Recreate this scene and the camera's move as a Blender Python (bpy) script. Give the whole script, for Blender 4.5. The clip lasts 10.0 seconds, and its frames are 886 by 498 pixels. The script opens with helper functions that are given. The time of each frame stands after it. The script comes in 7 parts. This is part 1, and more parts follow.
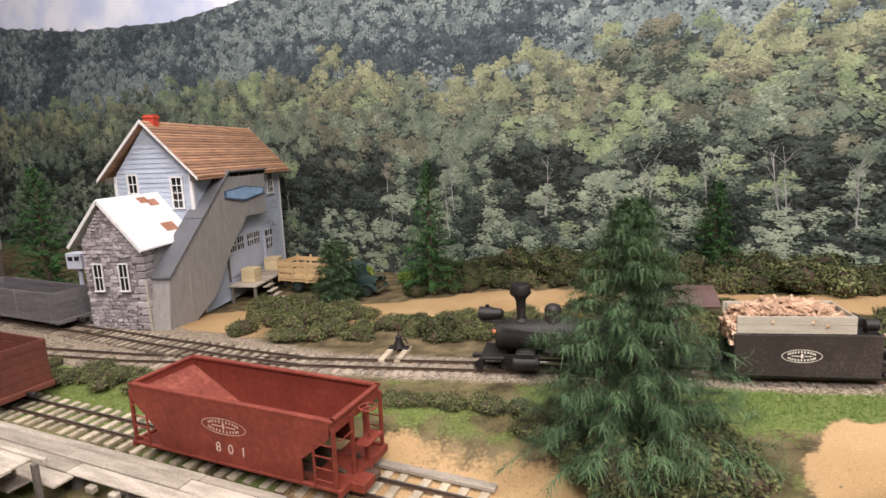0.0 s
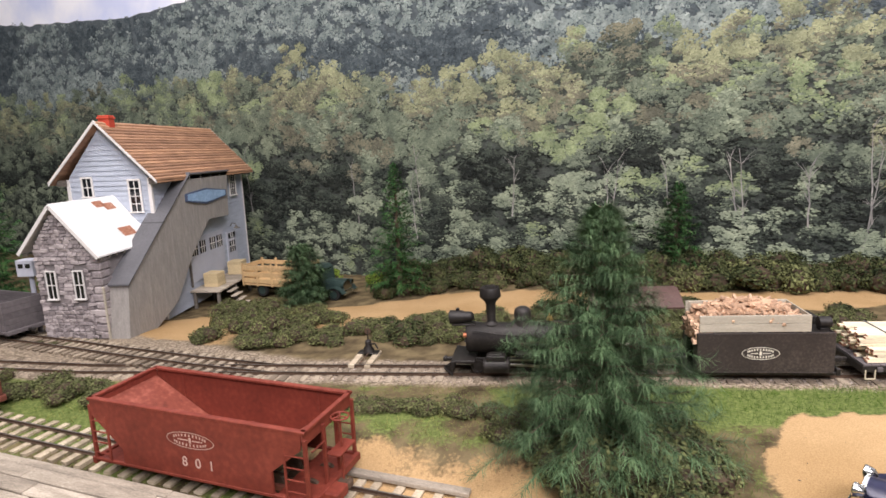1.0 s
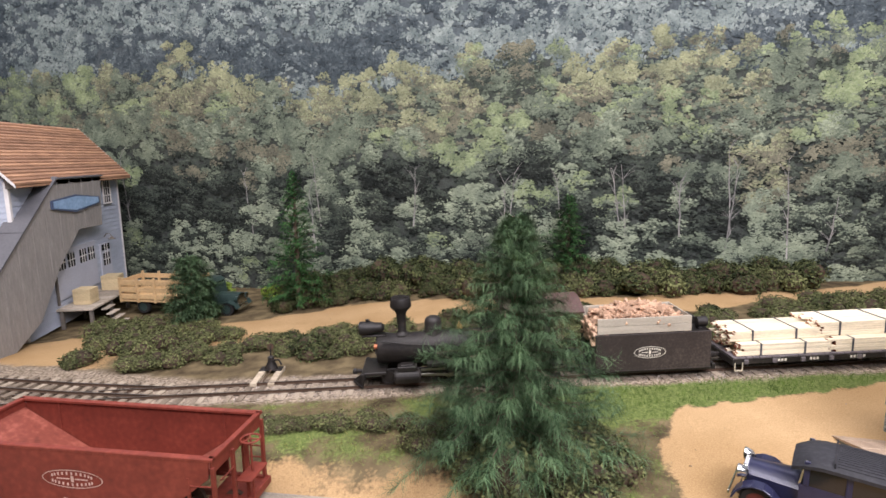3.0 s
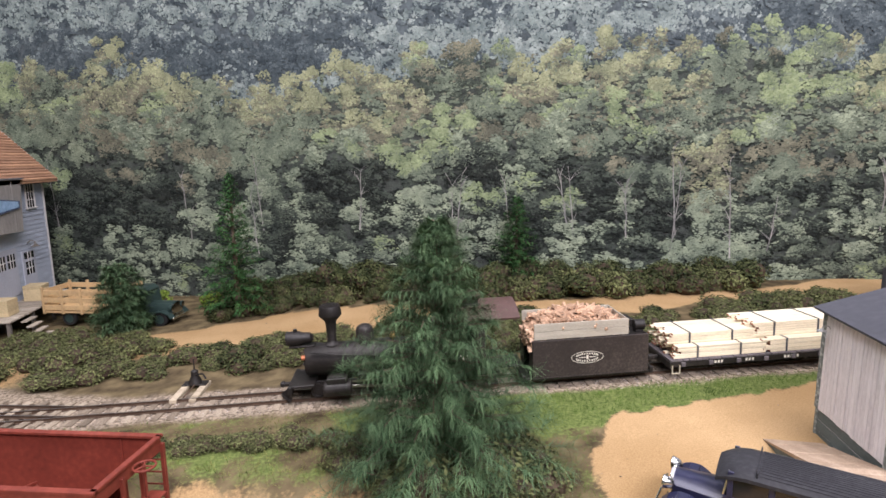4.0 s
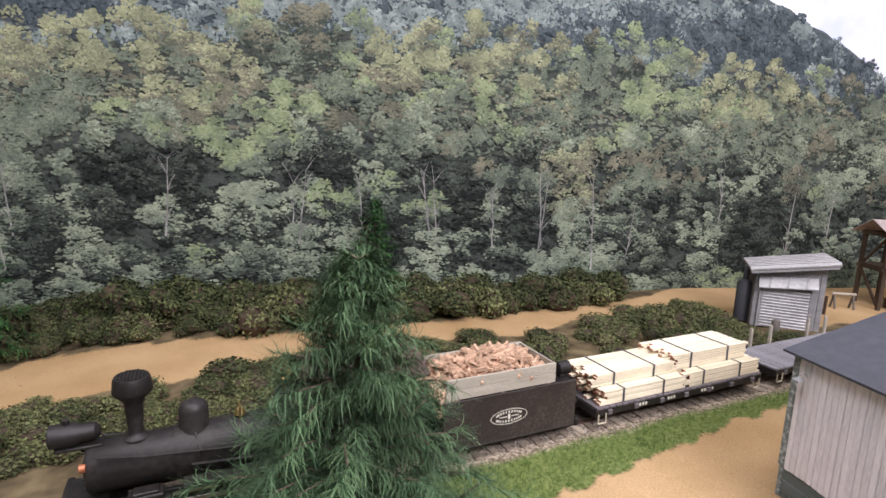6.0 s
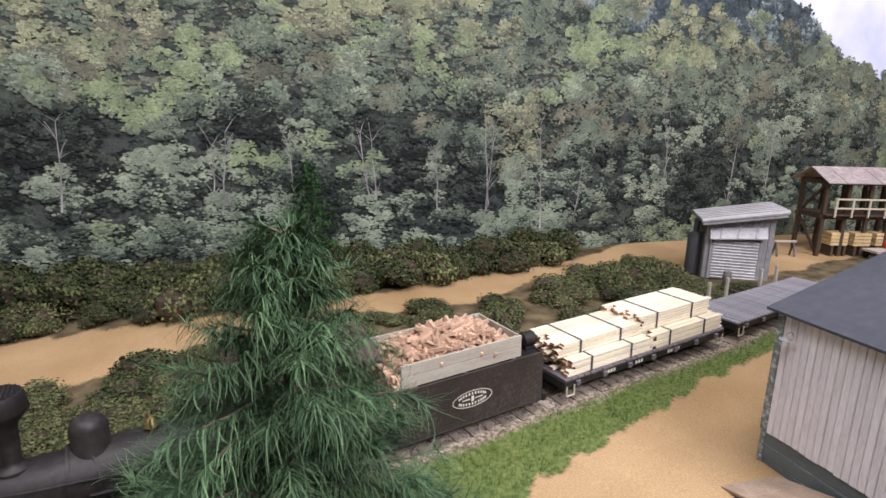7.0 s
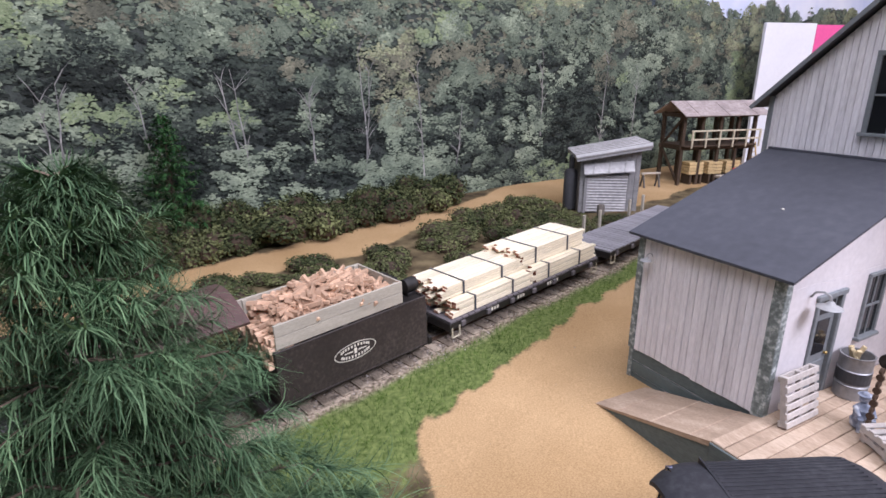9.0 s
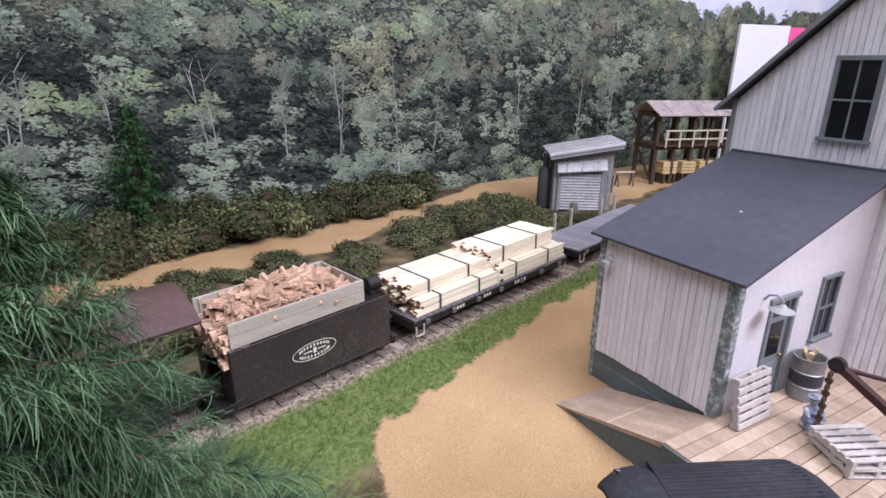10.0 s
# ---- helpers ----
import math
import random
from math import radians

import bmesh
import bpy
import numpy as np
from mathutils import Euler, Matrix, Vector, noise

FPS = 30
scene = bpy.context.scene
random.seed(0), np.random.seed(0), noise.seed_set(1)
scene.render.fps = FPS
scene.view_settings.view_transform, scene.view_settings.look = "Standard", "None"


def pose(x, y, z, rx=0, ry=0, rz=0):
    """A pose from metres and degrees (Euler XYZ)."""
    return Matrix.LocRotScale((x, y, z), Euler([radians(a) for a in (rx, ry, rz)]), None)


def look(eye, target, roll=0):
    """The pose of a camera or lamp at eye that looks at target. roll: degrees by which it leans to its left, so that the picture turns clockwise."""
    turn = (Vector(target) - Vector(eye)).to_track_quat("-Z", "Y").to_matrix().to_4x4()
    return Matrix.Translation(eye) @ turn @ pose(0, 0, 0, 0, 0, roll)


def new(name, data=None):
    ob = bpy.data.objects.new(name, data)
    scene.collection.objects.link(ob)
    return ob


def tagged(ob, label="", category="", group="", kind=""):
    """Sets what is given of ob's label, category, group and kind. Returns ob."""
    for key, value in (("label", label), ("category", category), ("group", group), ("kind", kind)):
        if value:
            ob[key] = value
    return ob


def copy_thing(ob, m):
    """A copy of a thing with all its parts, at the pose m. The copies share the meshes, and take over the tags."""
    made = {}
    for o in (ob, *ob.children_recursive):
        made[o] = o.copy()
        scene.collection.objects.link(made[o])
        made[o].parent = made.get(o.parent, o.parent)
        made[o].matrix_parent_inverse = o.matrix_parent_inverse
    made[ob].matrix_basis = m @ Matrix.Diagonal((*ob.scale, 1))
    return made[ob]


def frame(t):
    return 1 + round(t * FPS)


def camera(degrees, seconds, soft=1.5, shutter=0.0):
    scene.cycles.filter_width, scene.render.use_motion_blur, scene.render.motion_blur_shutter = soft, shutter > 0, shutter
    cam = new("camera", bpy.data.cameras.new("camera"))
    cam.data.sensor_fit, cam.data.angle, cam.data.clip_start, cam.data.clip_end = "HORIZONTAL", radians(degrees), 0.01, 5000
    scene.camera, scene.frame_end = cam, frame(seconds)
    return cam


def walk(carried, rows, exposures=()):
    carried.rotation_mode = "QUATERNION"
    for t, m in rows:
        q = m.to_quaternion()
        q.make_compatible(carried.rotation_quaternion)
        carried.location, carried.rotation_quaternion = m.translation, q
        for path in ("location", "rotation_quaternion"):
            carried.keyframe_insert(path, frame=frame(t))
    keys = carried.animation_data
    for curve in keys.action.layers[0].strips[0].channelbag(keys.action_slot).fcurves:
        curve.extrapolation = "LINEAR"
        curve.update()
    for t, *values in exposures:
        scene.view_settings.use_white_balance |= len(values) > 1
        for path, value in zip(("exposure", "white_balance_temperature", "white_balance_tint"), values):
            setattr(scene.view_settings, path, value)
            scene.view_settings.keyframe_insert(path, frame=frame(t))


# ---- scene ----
PATH = [
    (0.0, 0.00, 0.00, 17.05, 7.68, -10.23, -1.95),
    (0.5, 0.35, 0.09, 17.20, 6.34, -10.31, -1.84),
    (1.0, -0.31, 0.11, 17.48, 4.05, -10.50, -1.92),
    (1.5, -1.04, -0.60, 17.88, 1.49, -10.16, -1.97),
    (2.0, -2.19, -0.78, 17.72, -1.13, -9.98, -1.72),
    (3.5, -0.67, 0.84, 17.40, -9.29, -9.55, -0.16),
    (4.0, 1.09, 1.59, 17.34, -11.03, -9.46, -0.48),
    (4.5, 0.28, 4.42, 17.65, -18.86, -8.98, 0.42),
    (5.0, -1.36, 7.32, 17.80, -24.24, -8.54, 1.19),
    (5.5, -0.77, 11.38, 17.56, -27.75, -8.56, 2.17),
    (7.0, 2.07, 18.63, 16.36, -37.36, -13.01, 1.51),
    (7.5, 2.76, 19.71, 16.20, -41.30, -14.93, -0.28),
    (8.0, 3.01, 20.04, 15.65, -44.57, -16.16, 0.32),
    (8.5, 3.42, 19.54, 15.69, -46.91, -17.01, 0.01),
    (9.0, 3.65, 18.52, 15.68, -48.44, -17.69, -0.07),
    (9.5, 4.32, 18.08, 15.64, -49.53, -17.97, 0.48),
    (10.0, 4.59, 17.92, 15.80, -50.31, -18.21, 1.06),
]
LENS = 77.92

CM = 0.01   # the layout is laid out in centimetres below
cam = camera(LENS, 10.0, soft=1.6)
rows = []
for t, x, y, z, yaw, pitch, roll in PATH:
    rows.append((t, pose(x * CM, y * CM, z * CM, 90 + pitch, 0, yaw) @ pose(0, 0, 0, 0, 0, roll)))
walk(cam, rows, exposures=[(0.0, 0.0, 6700, 15), (3.5, 0.0, 6300, 18), (5.5, -0.1, 6200, 18), (7.0, -0.23, 6080, 17), (8.5, -0.27, 5850, 19), (10.0, -0.26, 5680, 21)])

# ---- light: assumed overhead area lamps and one added in front; no room is built ----
world = bpy.data.worlds.new("room_air")
scene.world = world
world.use_nodes = True
world.node_tree.nodes["Background"].inputs[0].default_value = (0.86, 0.88, 0.95, 1)
world.node_tree.nodes["Background"].inputs[1].default_value = 0.2


def area_lamp(x, y, z, sx, sy, watts, warm, aim):
    d = bpy.data.lights.new("ceiling_panel_lamp", "AREA")
    d.shape, d.size, d.size_y, d.energy, d.color = "RECTANGLE", sx * CM, sy * CM, watts, warm
    ob = new("ceiling_panel_lamp", d)
    ob.matrix_world = look((x * CM, y * CM, z * CM), (aim[0] * CM, aim[1] * CM, aim[2] * CM))


area_lamp(10, 5, 125, 150, 40, 16.2, (1.0, 0.96, 0.92), (10, 50, 0))
area_lamp(-60, 20, 120, 60, 40, 6.6, (1.0, 0.97, 0.94), (-40, 60, 0))
# Low lamp in front of the layout, added to brighten upright white walls.
area_lamp(26, -62, 92, 60, 40, 20.0, (0.99, 0.96, 0.98), (36, 25, 5))


# ---- materials ----
def mat(name, base, rough=0.8, metal=0.0, vary=0.25, grain=40.0, bump=0.15, tint=None, stretch=(1, 1, 1), island=0.0, blotch=6.0, spec=0.3):
    """A weathered surface: base colour, blotches and grain at two scales, relief. Sizes in cm."""
    m = bpy.data.materials.new(name)
    m.use_nodes = True
    nt = m.node_tree
    N, L = nt.nodes, nt.links
    bsdf = N["Principled BSDF"]
    bsdf.inputs["Roughness"].default_value, bsdf.inputs["Metallic"].default_value = rough, metal
    bsdf.inputs["Specular IOR Level"].default_value = spec
    tc = N.new("ShaderNodeTexCoord")
    mp = N.new("ShaderNodeMapping")
    mp.inputs["Scale"].default_value = [100 * s for s in stretch]
    L.new(tc.outputs["Object"], mp.inputs["Vector"])
    n1, n2 = N.new("ShaderNodeTexNoise"), N.new("ShaderNodeTexNoise")
    n1.inputs["Scale"].default_value, n1.inputs["Detail"].default_value = 1 / blotch * 2, 4
    n2.inputs["Scale"].default_value, n2.inputs["Detail"].default_value = grain / 10, 5
    for n in (n1, n2):
        L.new(mp.outputs[0], n.inputs["Vector"])
    mix = N.new("ShaderNodeMath")
    mix.operation = "ADD"
    L.new(n1.outputs["Fac"], mix.inputs[0])
    L.new(n2.outputs["Fac"], mix.inputs[1])
    src = mix.outputs[0]
    if island:
        info = N.new("ShaderNodeObjectInfo")
        geo = N.new("ShaderNodeNewGeometry")
        s1, s2 = N.new("ShaderNodeMath"), N.new("ShaderNodeMath")
        s1.operation, s2.operation = "ADD", "MULTIPLY_ADD"
        L.new(info.outputs["Random"], s1.inputs[0])
        L.new(geo.outputs["Random Per Island"], s1.inputs[1])
        L.new(s1.outputs[0], s2.inputs[0])
        s2.inputs[1].default_value = island
        L.new(mix.outputs[0], s2.inputs[2])
        sub = N.new("ShaderNodeMath")
        sub.operation = "SUBTRACT"
        L.new(s2.outputs[0], sub.inputs[0])
        sub.inputs[1].default_value = island
        src = sub.outputs[0]
    ramp = N.new("ShaderNodeValToRGB")
    tint = tint or tuple(c * 1.25 for c in base)
    e = ramp.color_ramp.elements
    e[0].position, e[1].position = 0.62, 1.38
    half = ramp.color_ramp.elements.new(0.98)
    lo = tuple(c * (1 - vary) for c in base)
    hi = tuple(min(1, c * (1 - vary) + t * vary * 1.6) for c, t in zip(base, tint))
    ramp.color_ramp.elements[0].color = (*lo, 1)
    half.color = (*base, 1)
    ramp.color_ramp.elements[-1].color = (*hi, 1)
    div = N.new("ShaderNodeMath")
    div.operation = "MULTIPLY_ADD"
    div.inputs[1].default_value, div.inputs[2].default_value = 1.0, 0.0
    L.new(src, div.inputs[0])
    mr = N.new("ShaderNodeMapRange")
    mr.inputs["From Min"].default_value, mr.inputs["From Max"].default_value = 0.62, 1.38
    L.new(div.outputs[0], mr.inputs["Value"])
    e[0].position, half.position, ramp.color_ramp.elements[-1].position = 0.0, 0.5, 1.0
    L.new(mr.outputs[0], ramp.inputs[0])
    L.new(ramp.outputs[0], bsdf.inputs["Base Color"])
    if bump:
        b = N.new("ShaderNodeBump")
        b.inputs["Strength"].default_value, b.inputs["Distance"].default_value = bump, 0.0006
        L.new(n2.outputs["Fac"], b.inputs["Height"])
        L.new(b.outputs[0], bsdf.inputs["Normal"])
    return m


def leaf_mat(name, a, b, rough=0.75):
    """Foliage: each leaf takes its own tone between two."""
    m = bpy.data.materials.new(name)
    m.use_nodes = True
    N, L = m.node_tree.nodes, m.node_tree.links
    bsdf = N["Principled BSDF"]
    bsdf.inputs["Roughness"].default_value = rough
    bsdf.inputs["Specular IOR Level"].default_value = 0.15
    geo, ramp = N.new("ShaderNodeNewGeometry"), N.new("ShaderNodeValToRGB")
    ramp.color_ramp.elements[0].color, ramp.color_ramp.elements[1].color = (*a, 1), (*b, 1)
    L.new(geo.outputs["Random Per Island"], ramp.inputs[0])
    tc, nz, mx = N.new("ShaderNodeTexCoord"), N.new("ShaderNodeTexNoise"), N.new("ShaderNodeMix")
    nz.inputs["Scale"].default_value = 45
    L.new(tc.outputs["Object"], nz.inputs["Vector"])
    mx.data_type, mx.blend_type = "RGBA", "MULTIPLY"
    mx.inputs["Factor"].default_value = 0.55
    L.new(ramp.outputs[0], mx.inputs["A"])
    r2 = N.new("ShaderNodeValToRGB")
    r2.color_ramp.elements[0].color, r2.color_ramp.elements[1].color = (0.35, 0.38, 0.4, 1), (1.5, 1.45, 1.35, 1)
    r2.color_ramp.elements[0].position, r2.color_ramp.elements[1].position = 0.3, 0.7
    L.new(nz.outputs["Fac"], r2.inputs[0])
    L.new(r2.outputs[0], mx.inputs["B"])
    L.new(mx.outputs["Result"], bsdf.inputs["Base Color"])
    return m


BLACK = mat("weathered_black_iron", (0.016, 0.0135, 0.0125), 0.52, 0.0, 0.35, 35, 0.02, tint=(0.048, 0.040, 0.035), spec=0.4)
BLACK_TENDER = mat("dusty_dark_brown_black_paint", (0.035, 0.027, 0.024), 0.6, 0, 0.4, 60, 0.1, tint=(0.09, 0.07, 0.06), spec=0.4)
CABROOF = mat("red_brown_cab_roof_paint", (0.085, 0.048, 0.042), 0.55, 0, 0.35, 50, 0.1, spec=0.4)
STEEL = mat("worn_bright_steel", (0.32, 0.30, 0.28), 0.35, 0.9, 0.3, 60, 0.05)
RUST = mat("rusty_rail_side", (0.10, 0.065, 0.045), 0.8, 0.2, 0.4, 60, 0.1)
BRASS = mat("dull_brass", (0.45, 0.32, 0.12), 0.35, 0.9, 0.2, 60, 0.05)
COPPER = mat("copper_red_lamp", (0.45, 0.16, 0.08), 0.4, 0.4, 0.2, 60, 0.05)
LETTER = mat("faded_cream_lettering", (0.72, 0.68, 0.58), 0.8, 0, 0.2, 80, 0)
LETTER_RED = mat("worn_pink_cream_lettering", (0.55, 0.38, 0.32), 0.8, 0, 0.3, 80, 0)
OXIDE = mat("red_oxide_paint", (0.195, 0.036, 0.022), 0.62, 0, 0.3, 30, 0.08, tint=(0.29, 0.07, 0.042), spec=0.4, blotch=5)
OXIDE_IN = mat("faded_red_oxide_inside", (0.21, 0.052, 0.034), 0.75, 0, 0.35, 30, 0.1, tint=(0.40, 0.14, 0.10))
OXIDE_DULL = mat("dull_brown_red_paint", (0.14, 0.045, 0.03), 0.75, 0, 0.35, 30, 0.1)
TIE = mat("grey_brown_creosoted_tie", (0.22, 0.175, 0.13), 0.9, 0, 0.45, 40, 0.35, tint=(0.40, 0.34, 0.26), stretch=(3, 1, 3), island=0.5)
TIE_PALE = mat("pale_weathered_tie", (0.40, 0.33, 0.24), 0.9, 0, 0.4, 40, 0.35, tint=(0.55, 0.48, 0.36), stretch=(1, 3, 3), island=0.45)
PLANK = mat("grey_weathered_plank", (0.36, 0.31, 0.25), 0.9, 0, 0.4, 40, 0.3, tint=(0.56, 0.50, 0.42), stretch=(1, 6, 6), island=0.4)
DECKWOOD = mat("tan_deck_plank", (0.40, 0.295, 0.21), 0.85, 0, 0.3, 40, 0.25, tint=(0.55, 0.45, 0.35), stretch=(5, 1, 5), island=0.4)
DARKPLANK = mat("dark_aged_board", (0.13, 0.115, 0.10), 0.9, 0, 0.4, 40, 0.3, island=0.4)
CARGREY = mat("grey_weathered_gondola_boards", (0.135, 0.12, 0.125), 0.85, 0, 0.35, 40, 0.25, stretch=(1, 5, 5), island=0.3)
FLATDECK = mat("blue_grey_flatcar_deck_boards", (0.23, 0.22, 0.235), 0.85, 0, 0.3, 40, 0.2, island=0.3)
LUMBER = mat("fresh_sawn_lumber", (0.78, 0.69, 0.51), 0.7, 0, 0.22, 40, 0.15, tint=(0.90, 0.83, 0.66), stretch=(1, 6, 6), island=0.5)
LUMBER_END = mat("red_stained_lumber_end", (0.22, 0.06, 0.035), 0.8, 0, 0.4, 60, 0.2, tint=(0.5, 0.3, 0.2), island=0.6)
STRAP = mat("dark_steel_band", (0.09, 0.095, 0.11), 0.5, 0.3, 0.2, 60, 0)
FIREWOOD = mat("split_firewood", (0.64, 0.42, 0.28), 0.8, 0, 0.35, 50, 0.2, tint=(0.85, 0.62, 0.45), stretch=(1, 5, 5), island=0.8)
GREYBOX = mat("grey_beige_weathered_board", (0.42, 0.38, 0.31), 0.85, 0, 0.25, 40, 0.2, stretch=(1, 6, 6))
CHUTE = mat("grey_brown_plywood_cladding", (0.30, 0.282, 0.265), 0.85, 0, 0.22, 30, 0.12, tint=(0.42, 0.39, 0.36), stretch=(5, 5, 1), blotch=4)
TARPAPER = mat("charcoal_tar_paper", (0.068, 0.070, 0.084), 0.75, 0, 0.16, 22, 0.03, tint=(0.11, 0.11, 0.125), blotch=9)
CHUTEROOF = mat("grey_tar_paper_roof", (0.115, 0.115, 0.125), 0.8, 0, 0.2, 40, 0.1, blotch=5)
SHINGLE = mat("weathered_brown_cedar_roof_board", (0.33, 0.185, 0.115), 0.85, 0, 0.35, 40, 0.25, tint=(0.52, 0.30, 0.17), stretch=(5, 1, 5), island=0.5)
CLAP = mat("pale_blue_grey_clapboard", (0.42, 0.465, 0.55), 0.8, 0, 0.18, 40, 0.15, tint=(0.60, 0.63, 0.70), stretch=(1, 1, 5))
TRIMWHITE = mat("off_white_trim_paint", (0.70, 0.68, 0.66), 0.7, 0, 0.12, 50, 0.1)
GARAGE = mat("pale_grey_garage_door_paint", (0.46, 0.48, 0.55), 0.75, 0, 0.12, 40, 0.08)
GLASS = mat("dark_window_glass", (0.012, 0.013, 0.016), 0.08, 0, 0.1, 20, 0, spec=0.6)
STONE = mat("mauve_grey_fieldstone", (0.30, 0.265, 0.27), 0.9, 0, 0.3, 40, 0.5, tint=(0.52, 0.47, 0.46), island=0.8, blotch=1.5)
MORTAR = mat("grey_mortar", (0.22, 0.20, 0.20), 0.95, 0, 0.2, 60, 0.3)
TINWHITE = mat("white_painted_tin_roof", (0.82, 0.81, 0.80), 0.5, 0, 0.08, 30, 0.05)
TINRUST = mat("rusted_tin_patch", (0.42, 0.19, 0.12), 0.8, 0.1, 0.4, 40, 0.2, tint=(0.65, 0.45, 0.35))
CHIMNEY = mat("bright_red_brick", (0.50, 0.07, 0.04), 0.8, 0, 0.25, 40, 0.2)
SIGNBLUE = mat("light_blue_sign_paint", (0.27, 0.42, 0.62), 0.6, 0, 0.25, 30, 0.05, tint=(0.5, 0.65, 0.8))
SIGNEDGE = mat("dark_navy_sign_edge", (0.08, 0.11, 0.19), 0.7, 0, 0.2, 50, 0)
WALLWHITE = mat("chalky_white_board_siding", (0.80, 0.77, 0.79), 0.85, 0, 0.2, 40, 0.2, tint=(0.90, 0.88, 0.90), stretch=(4, 4, 0.6), island=0.25, blotch=2.5)
SIDEWHITE = mat("smooth_white_painted_wall", (0.68, 0.645, 0.66), 0.8, 0, 0.1, 40, 0.1)
GREENTRIM = mat("flaking_grey_green_trim", (0.22, 0.25, 0.24), 0.85, 0, 0.55, 60, 0.3, tint=(0.75, 0.76, 0.75), blotch=0.7)
SKIRT = mat("weathered_green_grey_skirting", (0.125, 0.15, 0.145), 0.85, 0, 0.3, 40, 0.2, stretch=(1, 1, 4))
DOORGREY = mat("grey_green_door_paint", (0.20, 0.215, 0.225), 0.7, 0, 0.2, 50, 0.1)
LAMPGREY = mat("grey_enamel_lamp_shade", (0.33, 0.33, 0.33), 0.5, 0.1, 0.15, 50, 0)
DRUM = mat("grey_steel_drum", (0.30, 0.30, 0.31), 0.45, 0.5, 0.3, 40, 0.1)
DRUMBAND = mat("dark_drum_band", (0.06, 0.06, 0.065), 0.6, 0.2, 0.2, 40, 0)
CORRUGATED = mat("weathered_corrugated_iron", (0.40, 0.39, 0.39), 0.55, 0.3, 0.25, 30, 0.1, tint=(0.6, 0.58, 0.57))
SHEDGREY = mat("grey_shed_boards", (0.24, 0.235, 0.235), 0.85, 0, 0.3, 40, 0.2, stretch=(1, 1, 4), island=0.3)
TIMBER = mat("dark_brown_tarred_timber", (0.07, 0.048, 0.032), 0.85, 0, 0.35, 40, 0.2, island=0.3)
YELLOWWOOD = mat("yellow_new_timber", (0.60, 0.44, 0.22), 0.8, 0, 0.25, 40, 0.2, island=0.4)
RAILPALE = mat("pale_handrail_wood", (0.52, 0.46, 0.34), 0.8, 0, 0.2, 40, 0.1)
TINPINK = mat("dusty_pink_brown_tin_roof", (0.38, 0.315, 0.295), 0.7, 0.1, 0.35, 30, 0.15, tint=(0.55, 0.48, 0.45), blotch=3)
CRATE = mat("tan_crate_wood", (0.56, 0.45, 0.27), 0.85, 0, 0.2, 40, 0.2, island=0.3)
STAKEBED = mat("light_brown_stake_bed_wood", (0.48, 0.33, 0.17), 0.8, 0, 0.25, 40, 0.2, island=0.4)
TRUCKGREEN = mat("dark_green_truck_paint", (0.035, 0.06, 0.055), 0.35, 0.1, 0.2, 40, 0)
NAVY = mat("dark_navy_car_paint", (0.022, 0.024, 0.062), 0.32, 0.1, 0.2, 40, 0, spec=0.6)
CARTOP = mat("black_fabric_car_top", (0.028, 0.028, 0.033), 0.6, 0, 0.3, 50, 0.15, tint=(0.07, 0.07, 0.075))
CHROME = mat("bright_nickel_plate", (0.72, 0.72, 0.70), 0.18, 1.0, 0.1, 40, 0)
RUBBER = mat("black_tyre_rubber", (0.02, 0.02, 0.02), 0.85, 0, 0.2, 60, 0.1)
SPOKE = mat("dark_red_wheel_paint", (0.12, 0.03, 0.025), 0.6, 0, 0.2, 50, 0)
PALLET = mat("pale_grey_pallet_wood", (0.50, 0.455, 0.42), 0.9, 0, 0.25, 50, 0.25, island=0.4)
BARK = mat("grey_brown_bark", (0.13, 0.095, 0.07), 0.95, 0, 0.4, 50, 0.4)
BOOMRED = mat("dark_maroon_boom_paint", (0.055, 0.025, 0.022), 0.5, 0, 0.3, 50, 0.05)
DOLL = mat("matt_grey_blue_figurine_plaster", (0.24, 0.27, 0.35), 0.85, 0, 0.6, 30, 0.1, tint=(0.7, 0.68, 0.65), blotch=0.9)
BALLAST = mat("grey_crushed_ballast_stone", (0.30, 0.255, 0.215), 0.95, 0, 0.4, 80, 0.5, tint=(0.5, 0.46, 0.42), island=0.9)
PANELWHITE = mat("plain_white_panel", (0.80, 0.80, 0.84), 0.8, 0, 0.04, 20, 0)
PANELPINK = mat("bright_pink_panel", (0.85, 0.12, 0.35), 0.7, 0, 0.06, 20, 0)
TOYRED = mat("bright_red_paint", (0.62, 0.03, 0.03), 0.5, 0, 0.15, 40, 0)
PLASTER = mat("plain_room_wall_paint", (0.62, 0.61, 0.60), 0.9, 0, 0.06, 10, 0.05)

LEAF_NEEDLE = leaf_mat("blue_green_conifer_needles", (0.020, 0.054, 0.023), (0.165, 0.260, 0.135))
LEAF_CEDAR = leaf_mat("deep_green_cedar_foliage", (0.016, 0.060, 0.020), (0.080, 0.185, 0.060))
LEAF_SHRUB = leaf_mat("olive_green_shrub_leaves", (0.038, 0.044, 0.018), (0.175, 0.190, 0.082))
LEAF_SHRUB_DARK = leaf_mat("dark_green_hedge_leaves", (0.018, 0.028, 0.012), (0.102, 0.116, 0.048))
LEAF_LIME = leaf_mat("lime_green_bush_leaves", (0.09, 0.15, 0.02), (0.24, 0.33, 0.06))
GRASS = leaf_mat("green_static_grass", (0.045, 0.095, 0.014), (0.14, 0.225, 0.045))
GRASS_DRY = leaf_mat("yellow_green_dry_grass", (0.16, 0.17, 0.04), (0.36, 0.36, 0.13))
